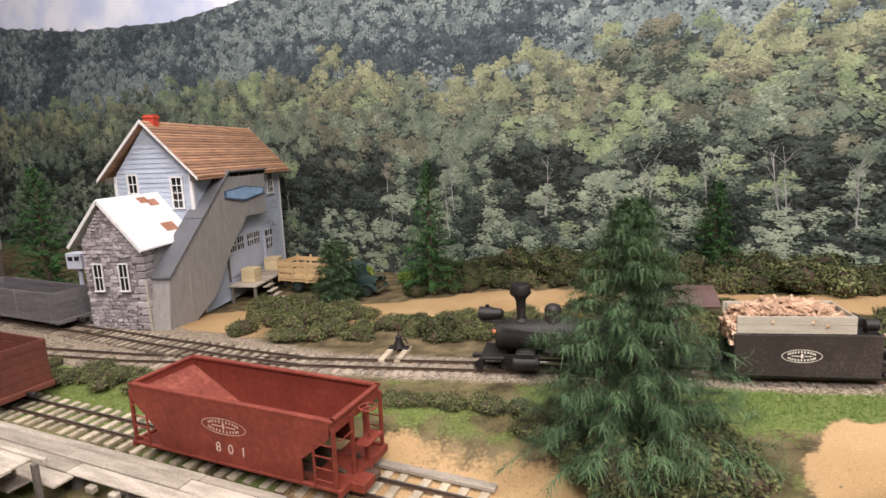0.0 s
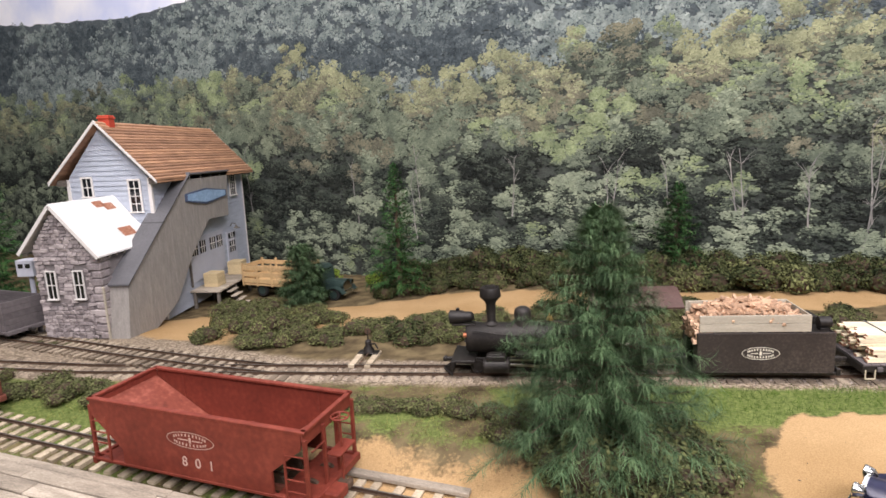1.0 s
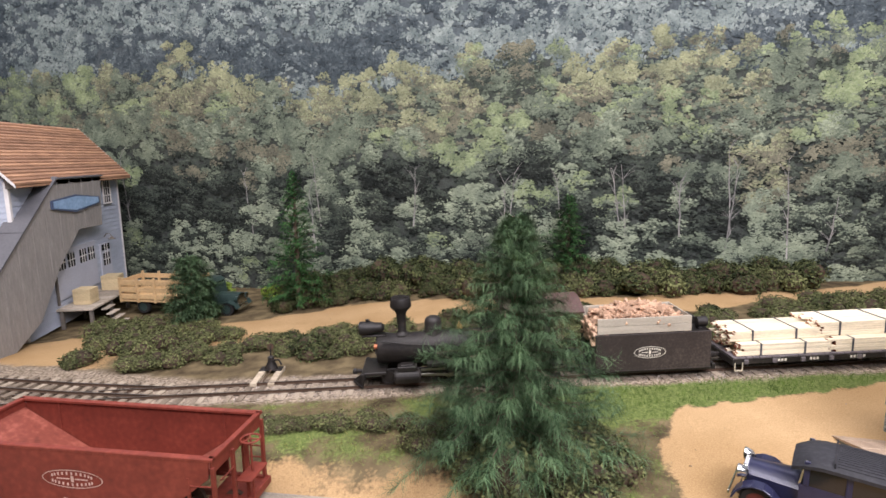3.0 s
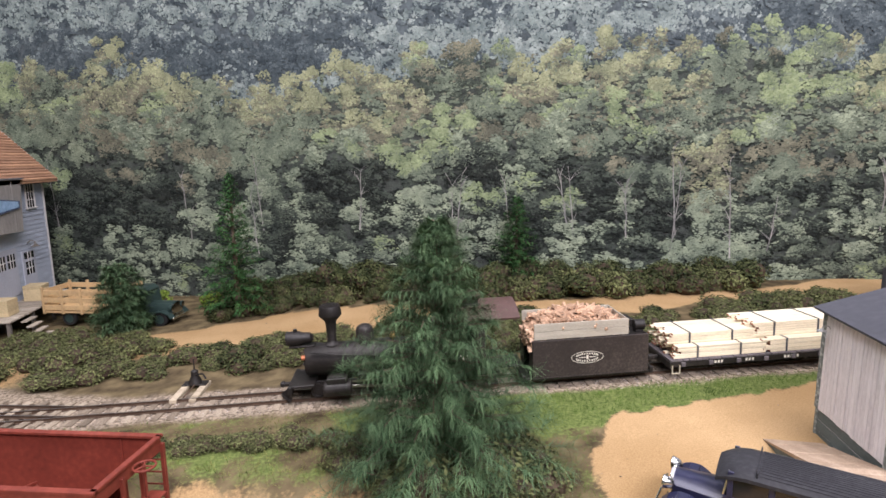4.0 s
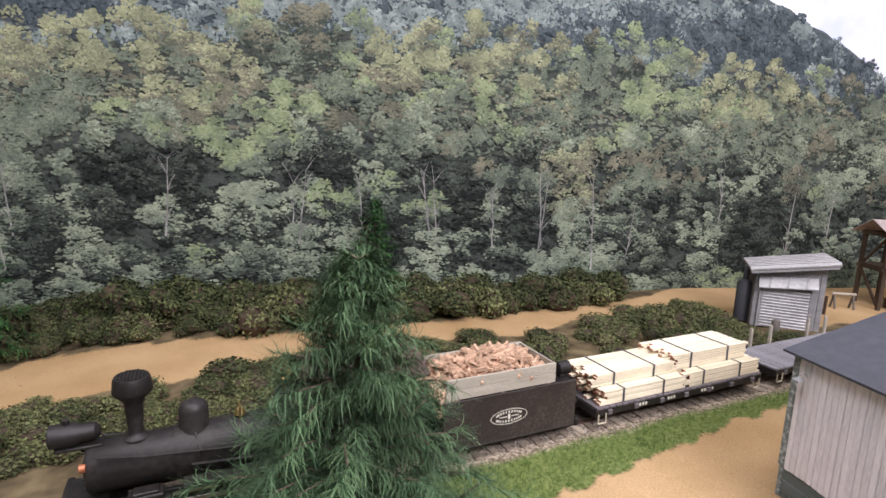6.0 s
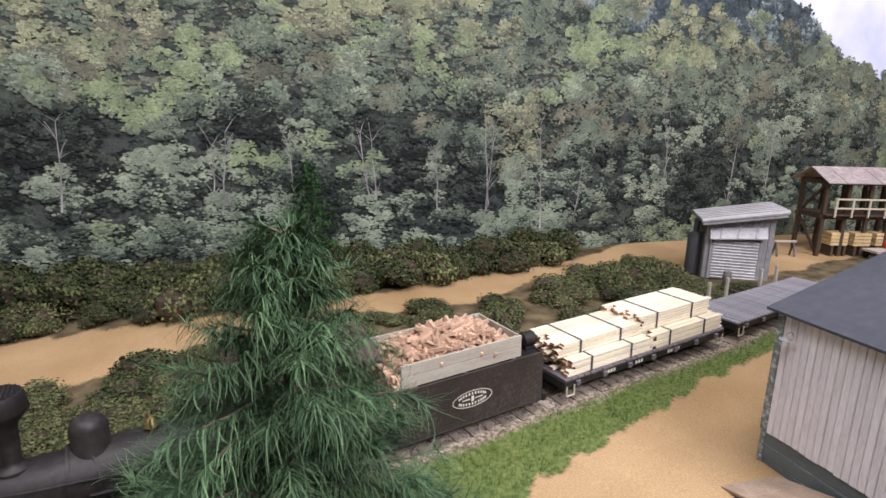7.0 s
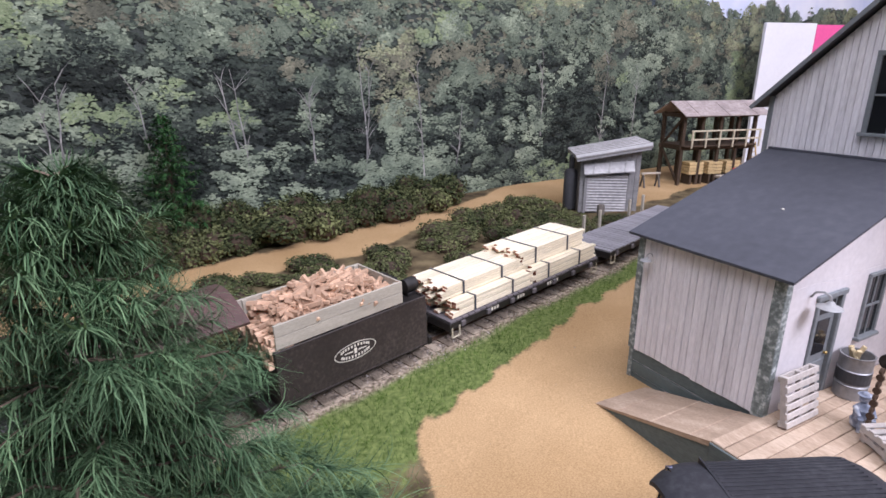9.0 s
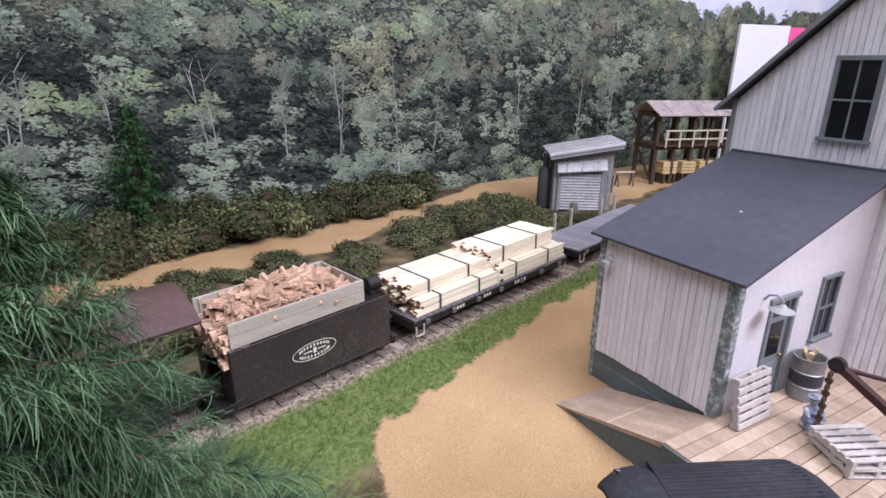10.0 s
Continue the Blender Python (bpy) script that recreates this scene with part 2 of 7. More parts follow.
PRINT = {
    "deep": leaf_mat("printed_forest_deep_gap", (0.012, 0.015, 0.014), (0.032, 0.038, 0.034)),
    "pale": leaf_mat("printed_forest_pale_grey_green", (0.202, 0.241, 0.176), (0.331, 0.378, 0.284)),
    "hill_deep": leaf_mat("printed_far_hill_shade", (0.046, 0.062, 0.074), (0.076, 0.097, 0.111)),
    "dark": leaf_mat("printed_forest_shadow_green", (0.036, 0.046, 0.039), (0.086, 0.105, 0.086)),
    "mid": leaf_mat("printed_forest_grey_green", (0.108, 0.135, 0.101), (0.209, 0.248, 0.185)),
    "light": leaf_mat("printed_forest_pale_sage", (0.171, 0.209, 0.151), (0.316, 0.366, 0.272)),
    "lime": leaf_mat("printed_forest_fresh_green", (0.168, 0.221, 0.120), (0.301, 0.354, 0.213)),
    "yellow": leaf_mat("printed_forest_yellow_green", (0.196, 0.216, 0.130), (0.341, 0.358, 0.229)),
    "brown": leaf_mat("printed_forest_autumn_brown", (0.120, 0.122, 0.090), (0.215, 0.210, 0.155)),
    "hill": leaf_mat("printed_far_hill_blue_green", (0.156, 0.196, 0.196), (0.240, 0.290, 0.286)),
    "hill_dark": leaf_mat("printed_far_hill_slate", (0.076, 0.098, 0.112), (0.122, 0.150, 0.165)),
    "hill_light": leaf_mat("printed_far_hill_pale_grey", (0.198, 0.239, 0.237), (0.296, 0.343, 0.338)),
    "trunk": leaf_mat("printed_pale_tree_trunk", (0.202, 0.194, 0.187), (0.374, 0.360, 0.353)),
}


# ---- mesh building ----
class Mesh:
    """Collects faces in centimetres; part() turns it into one mesh object."""

    def __init__(self):
        self.v, self.f, self.s = [], [], []
        self.m = Matrix()

    def add(self, verts, faces, slot=0):
        o = len(self.v)
        self.v += [tuple(self.m @ Vector(p)) for p in verts]
        self.f += [tuple(i + o for i in f) for f in faces]
        self.s += [slot] * len(faces)
        return self

    def box(self, x0, x1, y0, y1, z0, z1, c=0.0, slot=0):
        lo, hi = (min(x0, x1), min(y0, y1), min(z0, z1)), (max(x0, x1), max(y0, y1), max(z0, z1))
        c = min([c] + [(b - a) * 0.45 for a, b in zip(lo, hi)])
        if c <= 0:
            p = [(a, b, d) for a in (lo[0], hi[0]) for b in (lo[1], hi[1]) for d in (lo[2], hi[2])]
            return self.add(p, [(0, 1, 3, 2), (4, 6, 7, 5), (0, 4, 5, 1), (2, 3, 7, 6), (0, 2, 6, 4), (1, 5, 7, 3)], slot)
        p, ix = [], {}
        for s in ((a, b, d) for a in (0, 1) for b in (0, 1) for d in (0, 1)):
            for k in range(3):
                q = [(lo[j] + c, hi[j] - c)[s[j]] for j in range(3)]
                q[k] = (lo[k], hi[k])[s[k]]
                ix[s, k] = len(p)
                p.append(q)
        f = []

        def mk(k, a, l, b, m, d):
            s = [0, 0, 0]
            s[k], s[l], s[m] = a, b, d
            return tuple(s)
        for k in range(3):
            l, m = (k + 1) % 3, (k + 2) % 3
            for a in (0, 1):
                q = [ix[mk(k, a, l, b, m, d), k] for b, d in ((0, 0), (1, 0), (1, 1), (0, 1))]
                f.append(q if a else q[::-1])
                for b in (0, 1):
                    q = [ix[mk(k, a, l, b, m, 0), k], ix[mk(k, a, l, b, m, 1), k], ix[mk(k, a, l, b, m, 1), l], ix[mk(k, a, l, b, m, 0), l]]
                    f.append(q if a != b else q[::-1])
        for s in ((a, b, d) for a in (0, 1) for b in (0, 1) for d in (0, 1)):
            q = [ix[s, 0], ix[s, 1], ix[s, 2]]
            f.append(q if sum(s) % 2 else q[::-1])
        return self.add(p, f, slot)

    def rod(self, a, b, r, r2=None, n=8, caps=True, slot=0):
        a, b = Vector(a), Vector(b)
        r2 = r if r2 is None else r2
        q = (b - a).to_track_quat("Z", "Y").to_matrix()
        p = []
        for o, rr in ((a, r), (b, r2)):
            for i in range(n):
                t = 2 * math.pi * i / n
                p.append(o + q @ Vector((math.cos(t) * rr, math.sin(t) * rr, 0)))
        f = [(i, (i + 1) % n, n + (i + 1) % n, n + i) for i in range(n)]
        if caps:
            f += [tuple(range(n))[::-1], tuple(range(n, 2 * n))]
        return self.add(p, f, slot)

    def pipe(self, pts, r, n=6, slot=0):
        for a, b in zip(pts, pts[1:]):
            self.rod(a, b, r, n=n, slot=slot)
        return self

    def beam(self, a, b, wide, high, c=0.0, slot=0, up=(0, 0, 1)):
        a, b = Vector(a), Vector(b)
        x = (b - a).normalized()
        y = Vector(up).cross(x)
        y = y.normalized() if y.length > 1e-5 else Vector((0, 1, 0))
        z = x.cross(y)
        keep = self.m
        self.m = keep @ Matrix.Translation(a) @ Matrix((x, y, z)).transposed().to_4x4()
        self.box(0, (b - a).length, -wide / 2, wide / 2, -high / 2, high / 2, c, slot)
        self.m = keep
        return self

    def lathe(self, profile, n=20, axis="z", at=(0, 0, 0), slot=0, close=True):
        p = []
        for h, r in profile:
            for i in range(n):
                t = 2 * math.pi * i / n
                a, b = math.cos(t) * r, math.sin(t) * r
                q = {"z": (a, b, h), "x": (h, a, b), "y": (b, h, a)}[axis]
                p.append((q[0] + at[0], q[1] + at[1], q[2] + at[2]))
        k = len(profile)
        f = [(j * n + i, j * n + (i + 1) % n, (j + 1) * n + (i + 1) % n, (j + 1) * n + i) for j in range(k - 1) for i in range(n)]
        if close:
            f += [tuple(range(n))[::-1], tuple(range((k - 1) * n, k * n))]
        return self.add(p, f, slot)

    def prism(self, poly, axis, a, b, slot=0):
        """A flat outline, pushed from a to b along an axis. The outline's pairs are the two other axes in order x, y, z."""
        n, p = len(poly), []
        for h in (a, b):
            for u, w in poly:
                p.append({"x": (h, u, w), "y": (u, h, w), "z": (u, w, h)}[axis])
        f = [tuple(range(n))[::-1], tuple(range(n, 2 * n))] + [(i, (i + 1) % n, n + (i + 1) % n, n + i) for i in range(n)]
        return self.add(p, f, slot)

    def data(self, name, mats, smooth=False, mend=True):
        me = bpy.data.meshes.new(name)
        me.from_pydata([(x * CM, y * CM, z * CM) for x, y, z in self.v], [], self.f)
        for m in mats:
            me.materials.append(m)
        if len(mats) > 1:
            me.polygons.foreach_set("material_index", self.s)
        if mend and len(self.f) < 6000:
            b = bmesh.new()
            b.from_mesh(me)
            bmesh.ops.recalc_face_normals(b, faces=b.faces)
            b.to_mesh(me)
            b.free()
        if smooth:
            me.shade_smooth()
            me.set_sharp_from_angle(angle=radians(40))
        return me


def thing(name, x, y, z, turn=0, label="", category="", group="", kind=""):
    ob = new(name)
    ob.empty_display_size = 0.01
    ob.matrix_world = pose(x * CM, y * CM, z * CM, 0, 0, turn)
    return tagged(ob, label, category, group, kind)


def part(name, mesh, material, parent=None, label="", smooth=False, at=None, kind="", mend=True):
    mats = material if isinstance(material, (list, tuple)) else [material]
    me = mesh.data(name, mats, smooth, mend) if isinstance(mesh, Mesh) else mesh
    ob = new(name, me)
    if at is not None:
        ob.matrix_basis = at
    ob.parent = parent
    return tagged(ob, label, kind=kind)


def text_mesh(body, size, depth=0.02):
    cu = bpy.data.curves.new("lettering", "FONT")
    cu.body, cu.size, cu.extrude, cu.align_x, cu.align_y = body, size * CM, depth * CM, "CENTER", "CENTER"
    tmp = bpy.data.objects.new("lettering", cu)
    me = bpy.data.meshes.new_from_object(tmp)
    bpy.data.objects.remove(tmp)
    return me


def M(x, y, z, rx=0, ry=0, rz=0):
    return pose(x * CM, y * CM, z * CM, rx, ry, rz)


def step(t):
    t = min(1, max(0, t))
    return t * t * (3 - 2 * t)


rng = random.Random(7)

# ---- ground ----
HOP_AT, HOP_TURN = (-9.82, 25.77), -15.6          # near right corner of the ore car's top, and the spur's heading
HU = (math.cos(radians(HOP_TURN)), math.sin(radians(HOP_TURN)))
HN = (-HU[1], HU[0])


def spur(a, d):
    """Along the spur and across it, to x, y."""
    return HOP_AT[0] + HU[0] * a + HN[0] * d, HOP_AT[1] + HU[1] * a + HN[1] * d


def spur_of(x, y):
    dx, dy = x - HOP_AT[0], y - HOP_AT[1]
    return dx * HU[0] + dy * HU[1], dx * HN[0] + dy * HN[1]


TRACK_TURN, TRACK_D, GRADE = -6.0, 42.3, 0.035      # the main line's heading, distance and gradient
TU = (math.cos(radians(TRACK_TURN)), math.sin(radians(TRACK_TURN)))
TN = (-TU[1], TU[0])


def main_line(s, d=TRACK_D):
    """Along the main line and across it, to x, y."""
    return TU[0] * s + TN[0] * d, TU[1] * s + TN[1] * d


def main_of(x, y):
    return x * TU[0] + y * TU[1], x * TN[0] + y * TN[1]


def grade(s):
    return GRADE * (min(60, max(-42, s)) - 15)


def height(x, y):
    s, d = main_of(x, y)
    h = grade(s) - 1.6 * step((12 - x) / 30) * step((y - 52) / 22)
    a, c = spur_of(x, y)
    low = (1 - step((c - 4.2) / 4.0)) * (1 - step((a - 7) / 9))
    return h * (1 - low) - 2.25 * low


BN, BU, BC = (0.323, 0.946), (0.946, -0.323), 78.2     # the backdrop board: normal, heading, distance


def board(s, off=0.0):
    return BN[0] * (BC - off) + BU[0] * s, BN[1] * (BC - off) + BU[1] * s


def path_band(x):
    """The near and far edge of the dirt road at x."""
    xs = [-60, -32, -5, 10, 21, 34, 45, 55, 62, 80]
    near = [54, 54, 58.5, 59, 57.6, 54.5, 55.5, 52.5, 42, 40]
    far = [60, 68, 72.5, 68, 64.2, 62.6, 60.3, 59.8, 61, 60]
    return float(np.interp(x, xs, near)), float(np.interp(x, xs, far))


def cover(x, y):
    """Shares of dirt, grass and ballast at a place."""
    w = noise.noise((x * 0.35, y * 0.35, 0)) * 0.9 + noise.noise((x * 1.1, y * 1.1, 3)) * 0.35
    dirt = grass = 0.0
    s, t = main_of(x, y)
    n0, f0 = path_band(x)
    dirt = max(dirt, step((y - n0 + w) / 1.2) * step((f0 - y + w) / 1.2))
    edge_x = 13.8 + 4.6 * step((y - 26.5) / 8) + w
    dirt = max(dirt, step((x - edge_x) / 1.0) * step((34.4 - 2.5 * step((20 - x) / 5) - y + w) / 0.8))
    a, c = spur_of(x, y)
    dirt = max(dirt, 0.75 * step((5.0 - abs(c - 3.0) + 2 * w) / 2) * step((15 - a) / 3) * step((a + 6) / 4))
    dirt = max(dirt, 0.85 * step((y - 49.5) / 3) * step((-24 - x) / 6) * step((62 - y) / 3))
    if x > 6 and t < 41:
        grass = step((40.6 - t) / 0.6) * step((t - 33) / 2)
    if x < 17 and t < 41:
        grass = max(grass, 0.3 + 0.45 * step((w + 0.1) / 0.5))
    if x < -26 and c > 2 and t < 42:
        grass = 0.85
    grass *= 1 - dirt
    bal = step((2.75 + w * 0.4 - abs(t - TRACK_D)) / 0.7)
    if s < -20:
        far = 2.75 + min(12, (-20 - s) * 0.32)
        bal = max(bal, 0.8 * step((t - TRACK_D + 2.6) / 0.8) * step((TRACK_D + far - t + w) / 1.0))
    dirt *= 1 - bal
    grass *= 1 - bal
    return dirt, grass, bal


def build_ground():
    xs = np.concatenate([np.arange(-150, -60, 3.0), np.arange(-60, -30, 0.8), np.arange(-30, 45, 0.5), np.arange(45, 85, 0.8), np.arange(85, 160, 3.0)])
    ys = np.concatenate([np.arange(-60, 10, 5.0), np.arange(10, 20, 1.2), np.arange(20, 66, 0.5), np.arange(66, 130, 1.4)])
    verts, cols = [], []
    for y in ys:
        for x in xs:
            b = noise.noise((x * 0.2, y * 0.2, 5)) * 0.25 + noise.noise((x * 0.9, y * 0.9, 8)) * 0.07
            d, g, bl = cover(x, y)
            verts.append((x * CM, y * CM, (height(x, y) + b * (1 - bl) * (0.35 if d > 0.5 else 1) - 0.12 + bl * 0.04) * CM))
            cols += [d, g, bl, 1]
    nx = len(xs)
    faces = [(j * nx + i, j * nx + i + 1, (j + 1) * nx + i + 1, (j + 1) * nx + i) for j in range(len(ys) - 1) for i in range(nx - 1)]
    me = bpy.data.meshes.new("ground")
    me.from_pydata(verts, [], faces)
    at = me.color_attributes.new("cover", "FLOAT_COLOR", "POINT")
    at.data.foreach_set("color", cols)
    me.shade_smooth()
    m = bpy.data.materials.new("layout_scenery_ground")
    m.use_nodes = True
    N, L = m.node_tree.nodes, m.node_tree.links
    bsdf = N["Principled BSDF"]
    bsdf.inputs["Roughness"].default_value = 0.95
    bsdf.inputs["Specular IOR Level"].default_value = 0.1
    tc = N.new("ShaderNodeTexCoord")
    att = N.new("ShaderNodeAttribute")
    att.attribute_name = "cover"
    sep = N.new("ShaderNodeSeparateColor")
    L.new(att.outputs["Color"], sep.inputs[0])

    def tone(scale, a, b, detail=6, p0=0.3, p1=0.7):
        nz, r = N.new("ShaderNodeTexNoise"), N.new("ShaderNodeValToRGB")
        nz.inputs["Scale"].default_value, nz.inputs["Detail"].default_value = scale, detail
        L.new(tc.outputs["Object"], nz.inputs["Vector"])
        r.color_ramp.elements[0].color, r.color_ramp.elements[1].color = (*a, 1), (*b, 1)
        r.color_ramp.elements[0].position, r.color_ramp.elements[1].position = p0, p1
        L.new(nz.outputs["Fac"], r.inputs[0])
        return r.outputs[0], nz.outputs["Fac"]

    def blend(fac, a, b, kind="MIX"):
        x = N.new("ShaderNodeMix")
        x.data_type, x.blend_type = "RGBA", kind
        if isinstance(fac, float):
            x.inputs["Factor"].default_value = fac
        else:
            L.new(fac, x.inputs["Factor"])
        L.new(a, x.inputs["A"])
        L.new(b, x.inputs["B"])
        return x.outputs["Result"]

    soil, _ = tone(60, (0.055, 0.040, 0.024), (0.20, 0.155, 0.085))
    dirt1, _ = tone(14, (0.37, 0.242, 0.118), (0.49, 0.338, 0.182))
    dirt2, fine = tone(1300, (0.78, 0.76, 0.72), (1.15, 1.13, 1.12), 3)
    dirt = blend(1.0, dirt1, dirt2, "MULTIPLY")
    green, gf = tone(420, (0.065, 0.095, 0.025), (0.185, 0.225, 0.072))
    stone, _ = tone(420, (0.11, 0.088, 0.065), (0.46, 0.375, 0.29), 3, 0.35, 0.65)

    def sharpen(sock, by):
        s = N.new("ShaderNodeMath")
        s.operation = "MULTIPLY_ADD"
        L.new(by, s.inputs[0])
        s.inputs[1].default_value = 0.9
        L.new(sock, s.inputs[2])
        r = N.new("ShaderNodeMapRange")
        r.inputs["From Min"].default_value, r.inputs["From Max"].default_value = 0.75, 1.15
        L.new(s.outputs[0], r.inputs["Value"])
        return r.outputs[0]
    col = blend(sharpen(sep.outputs[1], gf), soil, green)
    col = blend(sharpen(sep.outputs[0], gf), col, dirt)
    col = blend(sep.outputs[2], col, stone)
    L.new(col, bsdf.inputs["Base Color"])
    b = N.new("ShaderNodeBump")
    b.inputs["Strength"].default_value, b.inputs["Distance"].default_value = 0.25, 0.0003
    L.new(fine, b.inputs["Height"])
    L.new(b.outputs[0], bsdf.inputs["Normal"])
    me.materials.append(m)
    tagged(new("ground", me), "tan dirt, green grass and ballast over a sloping layout", "ground", kind="structure")


build_ground()

# ---- backdrop: a long printed board ----
SKY_X = [-200, -121, -97, -66, -48, -20, 30, 67, 86, 90, 95, 99, 110, 150]
SKY_Z = [50, 49.2, 45.4, 43.3, 44.6, 54, 54, 41, 33.4, 30.9, 27.5, 24, 21, 19]
RIDGE_X = [-200, -100, -50, -29, -17, -10, 0, 20, 54, 70, 84, 95, 101, 105, 112, 120, 135, 150]
RIDGE_Z = [28, 29, 31, 32, 29, 26, 29, 31, 31.5, 30, 28.5, 27, 25, 23.6, 26.4, 24.6, 27, 26]
# what stands out in the printed woods: along the board, height, half width, half height
PALE_TREES = [(-27.4, 2.6, 3.5, 2.2), (9, 4.6, 6.5, 3.4), (-47.6, 7.8, 4, 2.6), (-12.6, 9.6, 5, 3), (-24, 8, 3, 3), (47.9, 15.6, 5, 3), (66.8, 18.5, 4, 4), (43.3, 7.5, 3, 4), (-2, 6, 3, 2), (33, 7, 4, 3), (-58, 4, 4, 2), (60, 7, 4, 3)]
WARM_TREES = [(25, 15, 4.5, 4), (2.6, 26.5, 5, 2.5), (-57, 27, 6, 3), (-14, 24, 4, 2)]
DARK_GAPS = [(8.6, 14.8, 4, 3), (-63.7, 11, 6, 5), (-52.7, 10.3, 4, 3.5), (2, 9, 2.5, 3), (52.8, 10.5, 4, 4.5), (-19, 13, 4, 3), (18, 9, 3, 3), (-33, 5, 3, 3), (36, 12.5, 3, 2.5), (-41, 13, 3, 3)]
YELLOW_TREES = [(-28, 26.5, 5, 2), (-22.5, 25.5, 4, 1.5), (11, 29, 4, 2), (5, 27.5, 3.5, 2), (-48, 28, 4, 2), (20, 27, 3, 2)]
LIME_TREES = [(-9.5, 21.5, 5, 3), (15, 23, 5, 3), (35.5, 26.5, 4.5, 3.5), (-79, 28.5, 5, 2.5), (-13.9, 18.2, 4, 3), (7.5, 5, 3, 2), (30, 22, 4, 2.5), (-4, 11, 2.5, 2)]
HAZE_TREES = [(-37, 19.5, 6, 4.5), (17.6, 15, 4, 2.5), (27, 26, 3.5, 3), (-70, 20, 8, 4), (-100, 22, 10, 4)]


def marked(s, z, spots):
    return any(((s - a) / w) ** 2 + ((z - b) / h) ** 2 < 1 for a, b, w, h in spots)




def skyline(s):
    x = board(s)[0]
    return float(np.interp(x, SKY_X, SKY_Z)) + 0.5 * noise.noise((s * 0.35, 1, 0))


def ridge(s):
    x = board(s)[0]
    return float(np.interp(x, RIDGE_X, RIDGE_Z)) + 1.6 * noise.noise((s * 0.13, 2, 0))


def build_backdrop():
    top = thing("backdrop", 0, 0, 0, 0, "long printed backdrop board of wooded hills and pale sky", "backdrop", kind="structure")
    m = bpy.data.materials.new("printed_pale_lilac_sky")
    m.use_nodes = True
    N, L = m.node_tree.nodes, m.node_tree.links
    tc, nz, r = N.new("ShaderNodeTexCoord"), N.new("ShaderNodeTexNoise"), N.new("ShaderNodeValToRGB")
    nz.inputs["Scale"].default_value, nz.inputs["Detail"].default_value = 9, 5
    L.new(tc.outputs["Object"], nz.inputs["Vector"])
    r.color_ramp.elements[0].color, r.color_ramp.elements[1].color = (0.60, 0.66, 0.88, 1), (0.88, 0.89, 0.96, 1)
    r.color_ramp.elements[0].position, r.color_ramp.elements[1].position = 0.35, 0.6
    L.new(nz.outputs["Fac"], r.inputs[0])
    L.new(r.outputs[0], N["Principled BSDF"].inputs["Base Color"])
    N["Principled BSDF"].inputs["Roughness"].default_value = 0.8
    sky = Mesh()
    a, b, c, d = board(-190), board(140), board(140, -1.2), board(-190, -1.2)
    sky.add([(*a, -12), (*b, -12), (*c, -12), (*d, -12), (*a, 90), (*b, 90), (*c, 90), (*d, 90)],
            [(0, 1, 5, 4), (1, 2, 6, 5), (2, 3, 7, 6), (3, 0, 4, 7), (4, 5, 6, 7), (0, 3, 2, 1)])
    part("sky_board", sky, m, top, "pale lilac printed sky")
    # dark printed ground of the woods, then the crowns over it
    wood, hill = Mesh(), Mesh()
    S = np.arange(-188, 138, 0.7)
    for mesh, f, off in ((hill, skyline, 0.05), (wood, ridge, 0.1)):
        vs = []
        for s in S:
            x, y = board(s, off)
            vs += [(x, y, -11), (x, y, f(s))]
        mesh.add(vs, [(2 * i, 2 * i + 2, 2 * i + 3, 2 * i + 1) for i in range(len(S) - 1)])
    part("far_hill", hill, mat("printed_far_hill_base", (0.085, 0.105, 0.115), 0.9, 0, 0.4, 30, 0, blotch=3), top, "slate green far hillside", mend=False)
    part("near_woods", wood, mat("printed_woods_base", (0.055, 0.064, 0.057), 0.9, 0, 0.6, 60, 0, blotch=2), top, "dark grey green woods", mend=False)
    R = np.random.default_rng(11)
    sets = {k: Mesh() for k in PRINT}

    heap = {k: [] for k in PRINT}

    def crown(s, z, w, h, keys, n, r, off, lit=0.3, flat=0.6, nl=7):
        """One printed tree crown: an uneven dome of leaf clumps, dark below and pale on top."""
        lq, ld = R.uniform(0, 6.283, nl), np.sqrt(R.uniform(0, 1, nl)) * 0.75
        la, lb = np.cos(lq) * ld * w, np.sin(lq) * ld * h
        lc = R.uniform(0.8, 1.35, nl) / math.sqrt(nl)
        i = R.integers(0, nl, n)
        q, d = R.uniform(0, 6.283, n), np.sqrt(R.uniform(0, 1, n))
        u, v = la[i] + np.cos(q) * d * lc[i] * w, lb[i] + np.sin(q) * d * lc[i] * h * 0.8
        k = np.sin(q) * d * 0.5 + lb[i] / h * 0.45 - la[i] / w * 0.12 + R.normal(0, 0.13, n)
        tone = np.where(k < -0.22, 0, np.where(k < lit, 1, 2))
        rr = r * R.uniform(0.6, 1.35, n)
        for j in range(3):
            e = tone == j
            heap[keys[j]].append(np.stack([s + u[e], z + v[e], rr[e], off + 0.02 * (k[e] + 1), np.full(e.sum(), flat)], 1))

